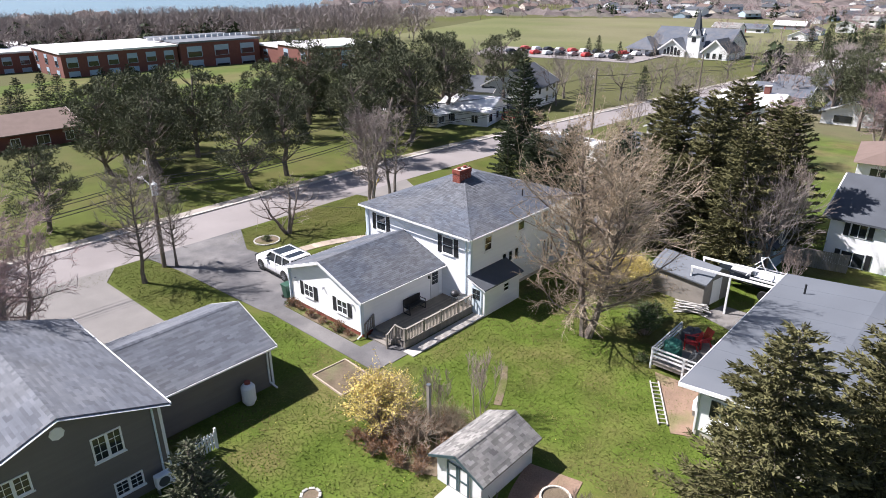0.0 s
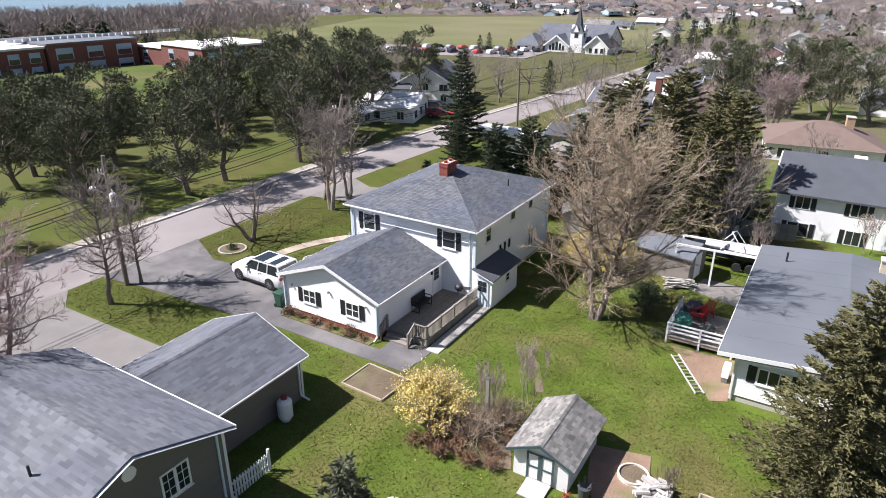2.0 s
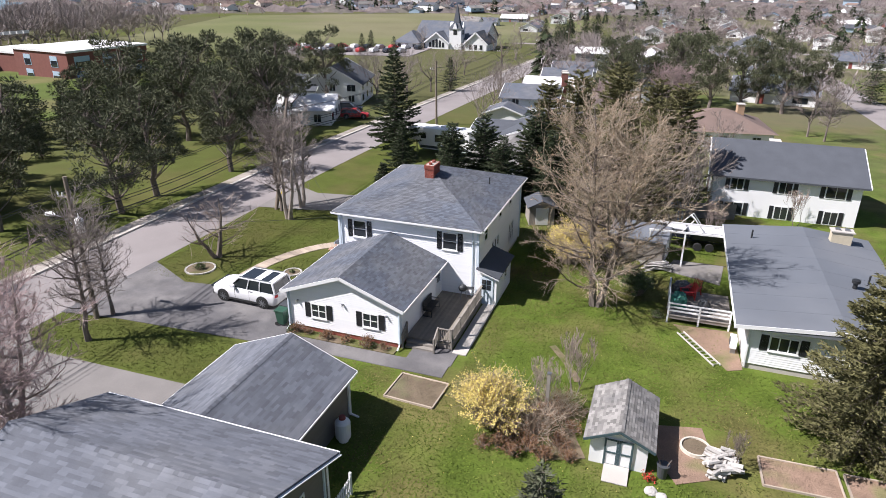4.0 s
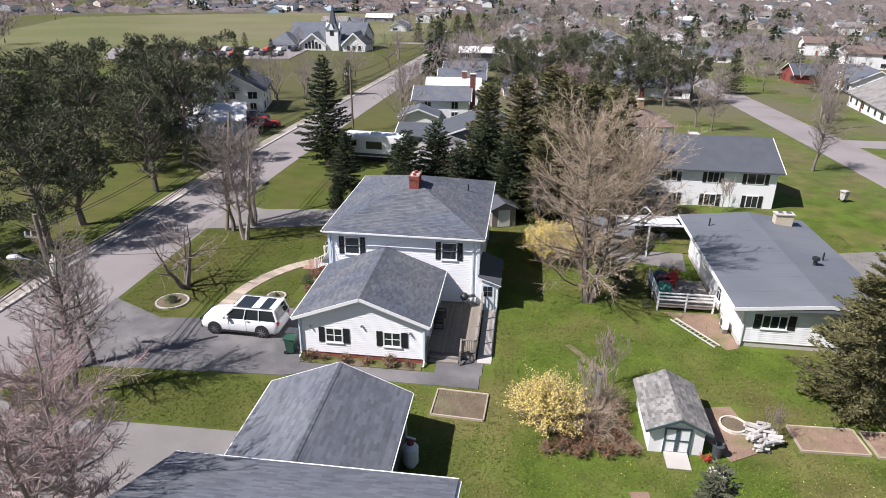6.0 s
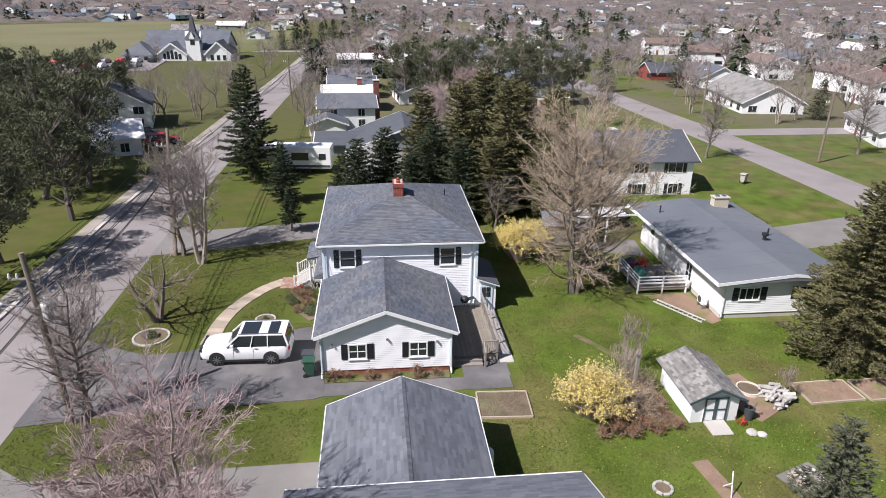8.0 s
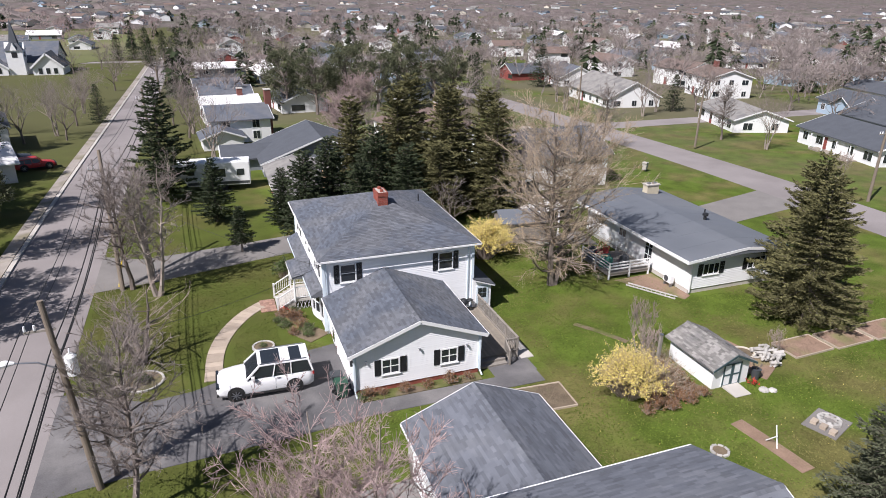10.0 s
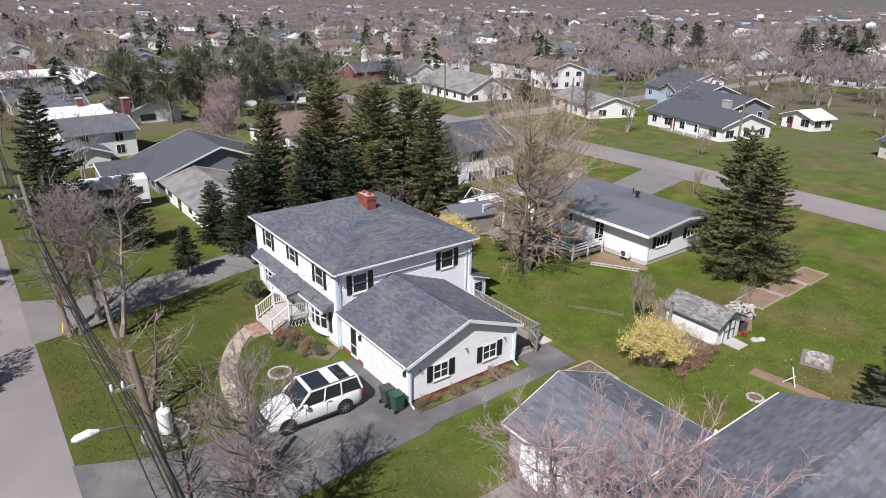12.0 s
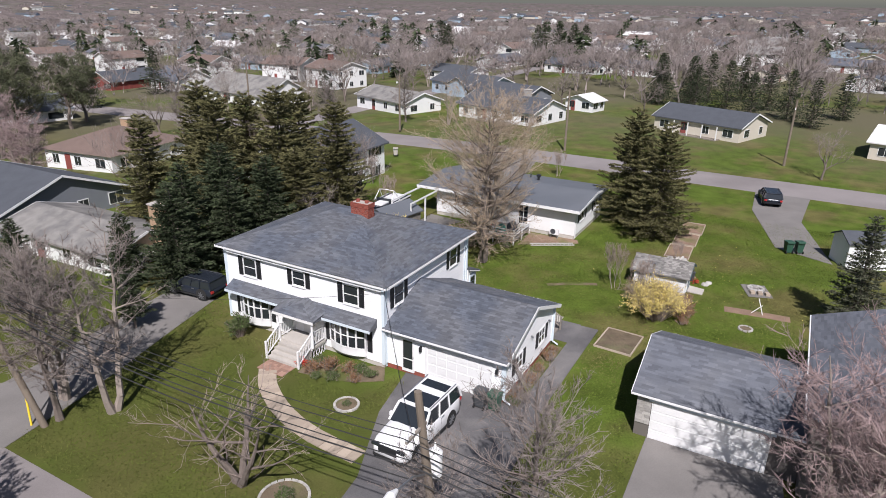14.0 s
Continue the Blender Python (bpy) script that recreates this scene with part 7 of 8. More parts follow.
stone_ring(-38.85, 29.4, 0.62, 14, "round flower bed ringed with pale stones")
stone_ring(-45.6, 27.6, 1.05, 22, "round flower bed ringed with pale stones")
again(leafy, -38.85, 29.4, 10, 0.5)
again(leafy, -45.6, 27.6, 50, 0.9)
planter = thing("round_planter", -10.95, 19.0, 0, 0, "pale round planter ring filled with brown soil", "planter")
part("soil", Geo().tube([(0, 0, 0), (0, 0, 0.12)], 0.62, 20), M["soil"], planter)
for k in range(20):
    a = math.tau * k / 20
    b = math.tau * (k + 1) / 20
    part("rim", Geo().beam((0.65 * math.cos(a), 0.65 * math.sin(a), 0.1), (0.65 * math.cos(b), 0.65 * math.sin(b), 0.1), 0.08, 0.2), M["wall_cream"], planter)
wood = thing("woodpile", -9.9, 18.2, 0, 15, "heap of grey split firewood on bare earth", "woodpile")
rng = random.Random(8)
for k in range(46):
    lay = k // 16
    an = rng.gauss(0, 25)
    part("log", placed(Geo().tube([(-0.32, 0, 0), (0.32, 0, 0)], [rng.uniform(0.06, 0.11), rng.uniform(0.06, 0.11)], 6), pose(rng.uniform(-0.55, 0.55), -0.9 + 1.8 * (k % 16) / 16, 0.1 + lay * 0.18, rng.uniform(-8, 8), rng.uniform(-10, 10), an)), M["stone"], wood)
pit = thing("fire_pit", -12.0, 12.0, 0, 20, "fire pit of stones on a pale slab", "fire pit")
part("slab", Geo().box(-1.1, 1.1, -0.85, 0.85, 0, 0.05), M["pale_drive"], pit)
for k in range(9):
    a = math.tau * k / 9
    part("stone", placed(Geo().box(-0.18, 0.18, -0.13, 0.13, 0.06, 0.20), pose(0.25 + 0.45 * math.cos(a), 0.45 * math.sin(a), 0, 0, 0, math.degrees(a) + 90)), M["stone"], pit)
for k in range(3):
    part("block", Geo().box(-0.9 + 0.1 * k, -0.5 + 0.1 * k, -0.7 + 0.5 * k, -0.4 + 0.5 * k, 0.06, 0.24), M["paver"], pit)
strip("earth_strip", (ribbon([(-16.4, 13.7), (-16.1, 11.6), (-15.9, 9.6)], 0.85)), M["red_soil"], 0.035, "narrow strip of bare red earth in the lawn", category="bed")
stand_ = thing("trellis", -16.1, 11.6, 0.03, 0, "white plastic sticks propped as a trellis", "trellis")
part("stick", Geo().tube([(0, -0.3, 0), (0.1, 0.1, 1.1)], 0.03, 6), M["white"], stand_)
part("stick", Geo().tube([(0, 0.4, 0), (-0.05, -0.2, 0.7)], 0.03, 6), M["white"], stand_)
stone_ring(-18.9, 12.1, 0.4, 8, "small ring of grey stones in the lawn")
lump("rock", -12.75, 15.5, 0, 0.28, 0.16, M["stone"], "pale rock beside the shed ramp", "rock", 9)
lump("rock", -12.3, 15.3, 0, 0.24, 0.14, M["stone"], "pale rock beside the shed ramp", "rock", 12)
post = thing("clothes_post", -17.9, 18.5, 0, 0, "weathered wooden clothesline post", "post")
part("post", Geo().box(-0.08, 0.08, -0.08, 0.08, 0, 2.9), M["grey_wood"], post)
part("plate", Geo().box(-0.1, 0.1, -0.1, 0.1, 2.9, 2.95), M["metal"], post)
pot = thing("trash_can", -12.35, 16.6, 0, 0, "black plastic bin with garden waste", "bin")
part("body", Geo().tube([(0, 0, 0), (0, 0, 0.65), (0, 0, 0.68)], [0.2, 0.27, 0.29], 14), M["grey_plastic"], pot)
for k in range(7):
    part("stick", Geo().beam((0.05 * math.cos(k), 0.05 * math.sin(k), 0.3), (0.3 * math.cos(k * 2), 0.25 * math.sin(k * 2), 1.0), 0.02), M["bark"], pot)
again(tulips, -12.9, 16.2, 0, 0.8, label="clump of red flowers beside the shed")
ladder = thing("ladder", -10.75, 28.4, 0.05, -58, "pale wooden ladder lying on bare earth", "ladder")
for y in (-0.22, 0.22):
    part("rail", Geo().box(-1.9, 1.9, y - 0.03, y + 0.03, 0, 0.08), M["stone"], ladder)
for k in range(11):
    part("rung", Geo().box(-1.75 + k * 0.35, -1.71 + k * 0.35, -0.2, 0.2, 0.02, 0.06), M["stone"], ladder)


def small_shed(x, y, rz, w, d, h, wall, roof, label):
    s = thing("garden_shed", x, y, land(x, y), rz, label, "shed")
    part("wall", Geo().prism([(-w / 2, 0), (w / 2, 0), (w / 2, h), (0, h + w * 0.22), (-w / 2, h)], -d / 2, d / 2), wall, s)
    r = Geo()
    for sg in (-1, 1):
        r.prism([(sg * (w / 2 + 0.2), h - 0.1), (0, h + w * 0.22 + 0.03), (0, h + w * 0.22 + 0.12), (sg * (w / 2 + 0.2), h)], -d / 2 - 0.2, d / 2 + 0.2)
    part("roof", r, roof, s)
    part("door", Geo().box(-0.55, 0.55, -d / 2 - 0.04, -d / 2 + 0.01, 0.05, h - 0.1), M["white"], s)


small_shed(-15.0, 42.0, 80, 3.0, 4.0, 1.9, M["grey_wood"], M["membrane"], "weathered grey wooden shed behind the forsythia")
small_shed(-13.2, 51.0, 0, 2.8, 3.4, 2.1, M["wall_blue"], M["roof_dark"], "pale blue garden shed by the fence")
small_shed(-1.6, 5.2, 25, 2.6, 3.4, 2.2, M["white"], M["roof_dark"], "small white shed beside a driveway")
small_shed(-24.0, 46.6, 20, 2.2, 2.4, 1.7, M["grey_wood"], M["roof_dark"], "weathered brown lean-to behind the house")
junk = thing("lumber_pile", -13.6, 39.4, 0, 25, "heap of grey scrap lumber by the shed", "lumber")
for k in range(26):
    part("plank", placed(Geo().box(-0.9, 0.9, -0.06, 0.06, 0, 0.035), pose(rng.uniform(-0.4, 0.4), rng.uniform(-0.6, 0.6), 0.04 + 0.03 * k * 0.6, 0, rng.uniform(-3, 3), rng.gauss(0, 18))), M["stone"], junk)
fence2 = thing("board_fence", -9.6, 52.4, 0, 12, "grey board fence beside the split-level house", "fence")
for k in range(26):
    part("board", Geo().box(-2.1 + k * 0.165, -1.95 + k * 0.165, -0.015, 0.015, 0.05, 1.5), M["grey_wood"], fence2)
for z in (0.35, 1.2):
    part("rail", Geo().box(-2.1, 2.2, 0.016, 0.06, z, z + 0.09), M["grey_wood"], fence2)
strip("driveway_east", ([(17.7, 9.0), (8.0, 9.6), (-3.0, 7.0)], [(17.7, 14.5), (10.0, 14.2), (-1.0, 11.4)]), M["pale_drive"], 0.03, "pale concrete driveway off the back street")
strip("driveway_bungalow", ([(17.7, 41.0), (2.0, 38.0)], [(17.7, 47.0), (2.0, 43.0)]), M["pale_drive"], 0.03, "pale asphalt driveway behind the bungalow")


# ---- houses further off ----
def plain_house(x, y, rz, w, d, h, rise, wall, roof, label, ridge="y", hip=False, rows=1, z=None, chimney=None, porch=False, over=0.45, shutters=0.0, wing=None, name="house", far=False):
    """A neighbour house: walls, roof with overhang, windows on all sides, a door, and if wanted a chimney, porch and lower wing."""
    base = land(x, y) - 0.3 if z is None else z
    s = thing(name, x, y, base, rz, label, "house")
    wallm, roofm = M[wall], M[roof]
    cl = Geo()

    def shell(cx, cy, w, d, h, rise, ridge):
        if ridge == "y":
            g = Geo().prism([(-w / 2, 0), (w / 2, 0), (w / 2, h), (0, h + (0 if hip else rise)), (-w / 2, h)], -d / 2, d / 2)
        else:
            g = Geo().prism([(-d / 2, 0), (d / 2, 0), (d / 2, h), (0, h + (0 if hip else rise)), (-d / 2, h)], -w / 2, w / 2, axis="x")
        part("wall", placed(g, pose(cx, cy, 0)), wallm, s)
        a, b = w / 2 + over, d / 2 + over
        half = w / 2 if ridge == "y" else d / 2
        k = rise / half
        lo, top = h - over * k + 0.04, h + rise + 0.06
        r = Geo()
        if hip:
            m = abs(w - d) / 2 + 0.2
            e = [(-a, -b, lo), (a, -b, lo), (a, b, lo), (-a, b, lo)] + ([(0, -max(0.2, b - a), top), (0, max(0.2, b - a), top)] if ridge == "y" else [(-max(0.2, a - b), 0, top), (max(0.2, a - b), 0, top)])
            r.v = e
            r.f = [(0, 1, 4), (1, 2, 5, 4), (2, 3, 5), (3, 0, 4, 5), (3, 2, 1, 0)] if ridge == "y" else [(0, 1, 5, 4), (1, 2, 5), (2, 3, 4, 5), (3, 0, 4), (3, 2, 1, 0)]
        else:
            for sg in (-1, 1):
                if ridge == "y":
                    r.prism([(sg * a, lo), (0, top), (0, top - 0.18), (sg * a, lo - 0.16)], -b, b)
                else:
                    r.prism([(sg * b, lo), (0, top), (0, top - 0.18), (sg * b, lo - 0.16)], -a, a, axis="x")
        part("roof", placed(r, pose(cx, cy, 0)), roofm, s)
        for e in (-1, 1) if not hip else ():
            f = Geo()
            if True:
                for sg in (-1, 1):
                    if ridge == "y":
                        f.beam((sg * a, e * (b + 0.02), lo - 0.08), (0, e * (b + 0.02), top - 0.08), 0.03, 0.2)
                    else:
                        f.beam((e * (a + 0.02), sg * b, lo - 0.08), (e * (a + 0.02), 0, top - 0.08), 0.03, 0.2, (1, 0, 0.01))
            part("trim", placed(f, pose(cx, cy, 0)), M["white"], s)

    shell(0, 0, w, d, h, rise, ridge)
    if wing:
        shell(*wing)
    for side, length, ox, oy in (("s", w, 0, -d / 2), ("e", d, w / 2, 0), ("n", w, 0, d / 2), ("w", d, -w / 2, 0)):
        n = 2 if far else max(2, int(length / 3.2))
        for r in range(rows):
            for k in range(n):
                u = (k + 0.5) / n * length - length / 2
                px, py = (u, oy) if side in "sn" else (ox, u)
                m = face_m(side, px, py, 0.95 + r * min(2.55, h - 2.35))
                ww = 1.5 if (k + r) % 3 == 0 else 1.0
                if far:
                    if k == 0:
                        part("window", placed(Geo().box(-0.4, 2.2, -0.06, 0.01, 0, 1.1), m), M["glass"], s)
                    continue
                win = part("window", placed(Geo().box(-ww / 2 - 0.09, ww / 2 + 0.09, -0.04, 0.01, -0.08, 1.18), m), M["white"], s)
                part("pane", placed(Geo().box(-ww / 2, -0.03, -0.055, -0.03, 0, 1.1).box(0.03, ww / 2, -0.055, -0.03, 0, 1.1), m), M["glass"], win)
                if shutters:
                    for sg in (-1, 1):
                        part("shutter", placed(Geo().box(sg * (ww / 2 + 0.3) - 0.18, sg * (ww / 2 + 0.3) + 0.18, -0.05, 0.0, -0.05, 1.15), m), M["shutter"], s)
    part("door", placed(Geo().box(-0.45, 0.45, -0.05, 0.02, 0.2, 2.2), face_m("w", -w / 2, d * 0.08 + 0.8, 0)), M["wall_red"], s)
    if chimney:
        cx, cy, ch, mt = chimney
        c = part("chimney", Geo().box(cx - 0.45, cx + 0.45, cy - 0.6, cy + 0.6, 0.5, ch), M[mt], s)
        part("cap", Geo().box(cx - 0.52, cx + 0.52, cy - 0.67, cy + 0.67, ch, ch + 0.1), M["concrete"], c)
    if porch:
        part("porch_floor", Geo().box(-w / 2 - 1.6, -w / 2, -d * 0.3, d * 0.2, 0.2, 0.45), M["deck"], s)
        for k in range(4):
            yy = -d * 0.3 + k * d * 0.5 / 3
            part("porch_post", Geo().box(-w / 2 - 1.55, -w / 2 - 1.43, yy - 0.06, yy + 0.06, 0.45, h - 0.2), M["white"], s)
    return s


# next door to the north
plain_house(-31.2, 61.2, 0, 6.6, 13.5, 2.2, 0.95, "white", "shingle_old", "low white house wing with a grey roof and tan chimney", chimney=(1.2, -7.2, 5.0, "tan_brick"))
plain_house(-27.6, 76.0, 0, 14.0, 11.0, 2.3, 2.6, "wall_grey", "roof_dark", "blue-grey gabled house with a dark roof", z=-0.9, wing=(-8.2, 2.0, 6.0, 7.0, 2.1, 0.9, "x"))
plain_house(-35.8, 98.5, 4, 8.6, 9.5, 4.0, 1.4, "white", "shingle", "two-storey white house with a grey roof", ridge="x", rows=2, chimney=(4.9, 0, 7.4, "brick_far"), wing=(-3.2, -7.0, 5.5, 5.0, 2.4, 1.0, "y"))
plain_house(-36.0, 117.0, 4, 9.5, 10.0, 3.4, 1.3, "white", "roof_white", "white house with a pale roof", ridge="x", chimney=(2.0, 0, 5.8, "brick_far"))
plain_house(-36.0, 134.0, 4, 9.5, 9.0, 3.2, 1.5, "white", "shingle", "white house with a grey roof", ridge="x")
plain_house(-37.0, 151.0, 4, 9.5, 9.0, 3.2, 1.5, "wall_cream", "shingle", "cream house with a grey roof", ridge="x")
plain_house(-35.0, 181.0, 4, 12.0, 10.0, 5.0, 1.0, "wall_grey", "roof_white", "dark two-storey house with a pale low roof", ridge="x", rows=2)
# split-level and others behind
plain_house(-3.6, 59.4, 0, 12.0, 9.6, 4.75, 2.1, "siding", "roof_dark", "white split-level house with black shutters and a dark roof", ridge="x", rows=2, z=-0.9, shutters=1, wing=(-1.0, 7.5, 9.0, 8.0, 2.8, 1.5, "x"), chimney=(-0.5, 3.0, 6.3, "stone"))
plain_house(-8.0, 90.0, 8, 12.5, 11.0, 2.7, 2.0, "white", "roof_brown", "white bungalow with a brown roof", ridge="x", hip=True, chimney=(3.0, 1.0, 5.2, "tan_brick"))
# across the back street
plain_house(47.8, 57.5, -14, 10.0, 16.5, 2.7, 1.7, "white", "roof_dark", "white ranch house with a dark roof and porch", chimney=(1.2, -2.5, 5.4, "stone"), porch=True)
plain_house(48.2, 82.0, -20, 9.0, 15.5, 2.7, 1.5, "white", "shingle_old", "white ranch house with a grey roof")
plain_house(63.5, 65.0, -14, 9.0, 15.0, 3.0, 1.6, "wall_grey", "roof_dark", "grey house with a dark roof")
plain_house(77.0, 80.0, -14, 9.5, 17.0, 3.0, 1.6, "wall_blue", "roof_dark", "pale blue house with twin gables", wing=(-5.0, -2.0, 5.0, 6.0, 3.0, 1.6, "x"))
plain_house(53.0, 24.5, -20, 9.5, 14.5, 2.7, 1.6, "wall_cream", "roof_dark", "cream house with a dark roof and a porch", porch=True)
plain_house(64.0, 49.0, -14, 4.5, 6.0, 2.4, 1.0, "white", "roof_white", "small white outbuilding with a pale roof", ridge="x")
plain_house(75.0, 118.0, -14, 10.0, 12.0, 5.2, 1.6, "white", "roof_brown", "white two-storey house with a brown roof", rows=2, chimney=(0, 2.0, 8.2, "brick_far"))
plain_house(45.0, 117.0, -8, 11.5, 21.0, 2.8, 3.0, "white", "shingle_old", "long white house with a steep grey roof")
plain_house(55.0, 152.0, -8, 10.0, 12.0, 3.0, 2.6, "white", "shingle", "white house with a steep roof")
plain_house(137.0, 74.0, -14, 9.0, 18.5, 2.7, 1.5, "white", "roof_dark", "white ranch house with a blue-grey roof")
plain_house(104.0, 98.0, -14, 9.0, 15.0, 2.7, 1.5, "white", "roof_dark", "white house with a dark roof")
plain_house(48.0, -6.0, -14, 10.0, 15.0, 2.8, 1.6, "wall_cream", "roof_white", "cream house with a pale roof")
# across the street on the west
plain_house(-67.0, 80.5, 20, 8.0, 10.0, 2.8, 1.4, "white", "roof_white", "low white house across the street", ridge="x")
plain_house(-72.5, 101.0, 15, 10.0, 12.0, 4.2, 2.8, "white", "roof_dark", "white house with a steep dark roof across the street", rows=2, wing=(-6.5, -3, 7.0, 8.0, 3.2, 2.0, "x"))
plain_house(-106.0, 24.5, 0, 12.0, 17.0, 2.8, 1.6, "brick_far", "roof_brown", "low brown brick house with a brown roof")
plain_house(-69.5, 73.5, 10, 5.0, 5.0, 2.3, 1.0, "wall_cream", "roof_white", "low outbuilding behind the pines")

# ---- school ----
def school_block(x, y, rz, w, d, h, roof, label, bays):
    s = thing("school_building", x, y, land(x, y) - 1.6, rz, label, "school")
    part("wall", Geo().box(-w / 2, w / 2, -d / 2, d / 2, 0, h), M["brick_far"], s)
    part("roof", Geo().box(-w / 2 - 0.3, w / 2 + 0.3, -d / 2 - 0.3, d / 2 + 0.3, h, h + 0.5), roof, s)
    for k in range(bays):
        u = -d / 2 + d * (k + 0.5) / bays
        for r in range(2):
            m = face_m("e", w / 2, u, 1.0 + r * (h - 1) / 2)
            win = part("window", placed(Geo().box(-d / bays * 0.27, d / bays * 0.27, -0.08, 0.02, 0, (h - 1) / 2 - 0.9), m), M["wall_blue"], s)
            part("pane", placed(Geo().box(-d / bays * 0.24, d / bays * 0.24, -0.1, -0.07, 0.1, ((h - 1) / 2 - 0.9) * 0.5), m), M["glass"], win)
    for k in range(max(2, int(w / 8))):
        u = -w / 2 + w * (k + 0.5) / max(2, int(w / 8))
        for r in range(2):
            m = face_m("s", u, -d / 2, 1.0 + r * (h - 1) / 2)
            win = part("window", placed(Geo().box(-1.3, 1.3, -0.08, 0.02, 0, (h - 1) / 2 - 0.9), m), M["wall_blue"], s)
            part("pane", placed(Geo().box(-1.15, 1.15, -0.1, -0.07, 0.1, ((h - 1) / 2 - 0.9) * 0.6), m), M["glass"], win)


school_block(-203.0, 77.5, -4, 29.0, 30.5, 8.0, M["roof_white"], "two-storey red brick school block with a white roof", 6)
school_block(-198.5, 105.5, -4, 26.0, 25.0, 8.8, M["membrane"], "dark red brick school block with a grey roof edge", 3)
school_block(-155.0, 121.0, -8, 20.0, 22.0, 7.8, M["roof_white"], "red brick school wing with a white roof", 3)
school_block(-176.0, 124.0, -6, 22.0, 14.0, 6.4, M["roof_white"], "low link block of the school with a white roof", 2)
school_block(-236.0, 60.0, -4, 36.0, 18.0, 7.4, M["roof_white"], "red brick school wing with a white roof", 4)
clere = thing("school_skylights", -196.0, 112.0, land(-196, 112) + 7.65, -4, "long pale row of roof lights on the school", "skylight")
for k in range(26):
    part("pane", Geo().prism([(-2.2, 0.0), (0.0, 0.9), (0.0, 0.0)], -24.0 + k * 2.0, -22.3 + k * 2.0), M["roof_white"], clere)
strip("school_lawn", ([(-186, 40), (-183, 100), (-168, 150)], [(-104, 30), (-106, 95), (-110, 150)]), M["lawn_far"], 0.12, "green lawn below the school", category="lawn", step=12)
strip("playing_field", ([(-230, 185), (-120, 185), (-60, 300)], [(-330, 420), (-200, 520), (-80, 520)]), M["field"], 0.12, "wide dry grass playing field", category="field", step=30)
strip("car_park", ([(-150, 180), (-95, 190)], [(-170, 215), (-100, 225)]), M["road"], 0.2, "asphalt car park beyond the trees", category="car park", step=10)
for k in range(22):
    xx, yy = -148 + (k % 11) * 4.6, 192 + (k // 11) * 16 + (k % 11) * 0.8
    g = Geo().prism([(-2.1, 0.3), (2.1, 0.3), (2.1, 0.8), (1.1, 0.9), (0.5, 1.45), (-1.5, 1.45), (-2.1, 0.95)], -0.85, 0.85)
    c = thing("parked_car", xx, yy, land(xx, yy) + 0.2, 80, "small parked car far off in the car park", "car", "cars in the car park")
    part("body", g, M[("car_white", "car_dark", "metal", "car_red")[k % 4]], c)
    for sx in (-1.3, 1.3):
        part("wheel", placed(Geo().tube([(0, 0, -0.9), (0, 0, 0.9)], 0.32, 10), pose(sx, 0, 0.32, 90, 0, 0)), M["rubber"], c)

# ---- church ----
church = thing("church", -95.0, 224.0, land(-95, 228) - 0.2, 0, "white church with broad grey roofs and a dark steeple", "church")


def gabled(name, x0, x1, y0, y1, h, top, along, roof="shingle", over=0.5):
    """A white block with a pitched roof whose ridge runs along x or y."""
    if along == "x":
        m = (y0 + y1) / 2
        w = part(name, Geo().prism([(y0, 0), (y1, 0), (y1, h), (m, top), (y0, h)], x0, x1, axis="x"), M["white"], church)
        k = (top - h) / (y1 - m)
        g_ = Geo()
        for e, q in ((y0 - over, m), (y1 + over, m)):
            g_.prism([(e, h - over * k), (q, top), (q, top + 0.22), (e, h - over * k + 0.22)], x0 - over, x1 + over, axis="x")
    else:
        m = (x0 + x1) / 2
        w = part(name, Geo().prism([(x0, 0), (x1, 0), (x1, h), (m, top), (x0, h)], y0, y1), M["white"], church)
        k = (top - h) / (x1 - m)
        g_ = Geo()
        for e, q in ((x0 - over, m), (x1 + over, m)):
            g_.prism([(e, h - over * k), (q, top), (q, top + 0.22), (e, h - over * k + 0.22)], y0 - over, y1)
        f = Geo()
        for e in (x0 - over, x1 + over):
            f.beam((e, y0 - over - 0.06, h - over * k - 0.05), (m, y0 - over - 0.06, top - 0.05), 0.1, 0.5)
        part("bargeboard", f, M["white"], w)
    part("roof", g_, M[roof], w)
    return w


gabled("nave", -13.0, 14.0, 3.0, 21.0, 3.8, 9.0, "x")
tr = gabled("transept", -7.4, 1.7, -1.0, 12.0, 2.6, 6.0, "y")
for x, h in ((-5.3, 2.6), (-4.1, 3.3), (-2.85, 3.7), (-1.6, 3.3), (-0.4, 2.6)):
    n_ = 8
    part("window", Geo().prism([(x - 0.45, 0.9), (x + 0.45, 0.9)] + [(x + 0.45 * math.cos(math.pi * k / n_), h - 0.4 + 0.45 * math.sin(math.pi * k / n_)) for k in range(n_ + 1)], -1.08, -0.98), M["glass"], tr)
lw = part("side_hall", Geo().box(-18.0, -8.6, -4.0, 8.0, 0, 2.5), M["white"], church)
hip_ = Geo()
hip_.v = [(-18.7, -4.7, 2.4), (-7.9, -4.7, 2.4), (-7.9, 8.7, 2.4), (-18.7, 8.7, 2.4), (-13.3, 0.6, 6.2), (-13.3, 3.4, 6.2)]
hip_.f = [(0, 1, 4), (1, 2, 5, 4), (2, 3, 5), (3, 0, 4, 5), (3, 2, 1, 0)]
part("roof", hip_, M["shingle"], lw)
for x in (-16.2, -13.3, -10.4):
    part("window", Geo().box(x - 0.6, x + 0.6, -4.08, -3.98, 0.8, 2.0), M["glass"], lw)
rw = gabled("parish_wing", 8.5, 16.5, -3.0, 9.0, 3.0, 6.6, "y", "roof_dark")
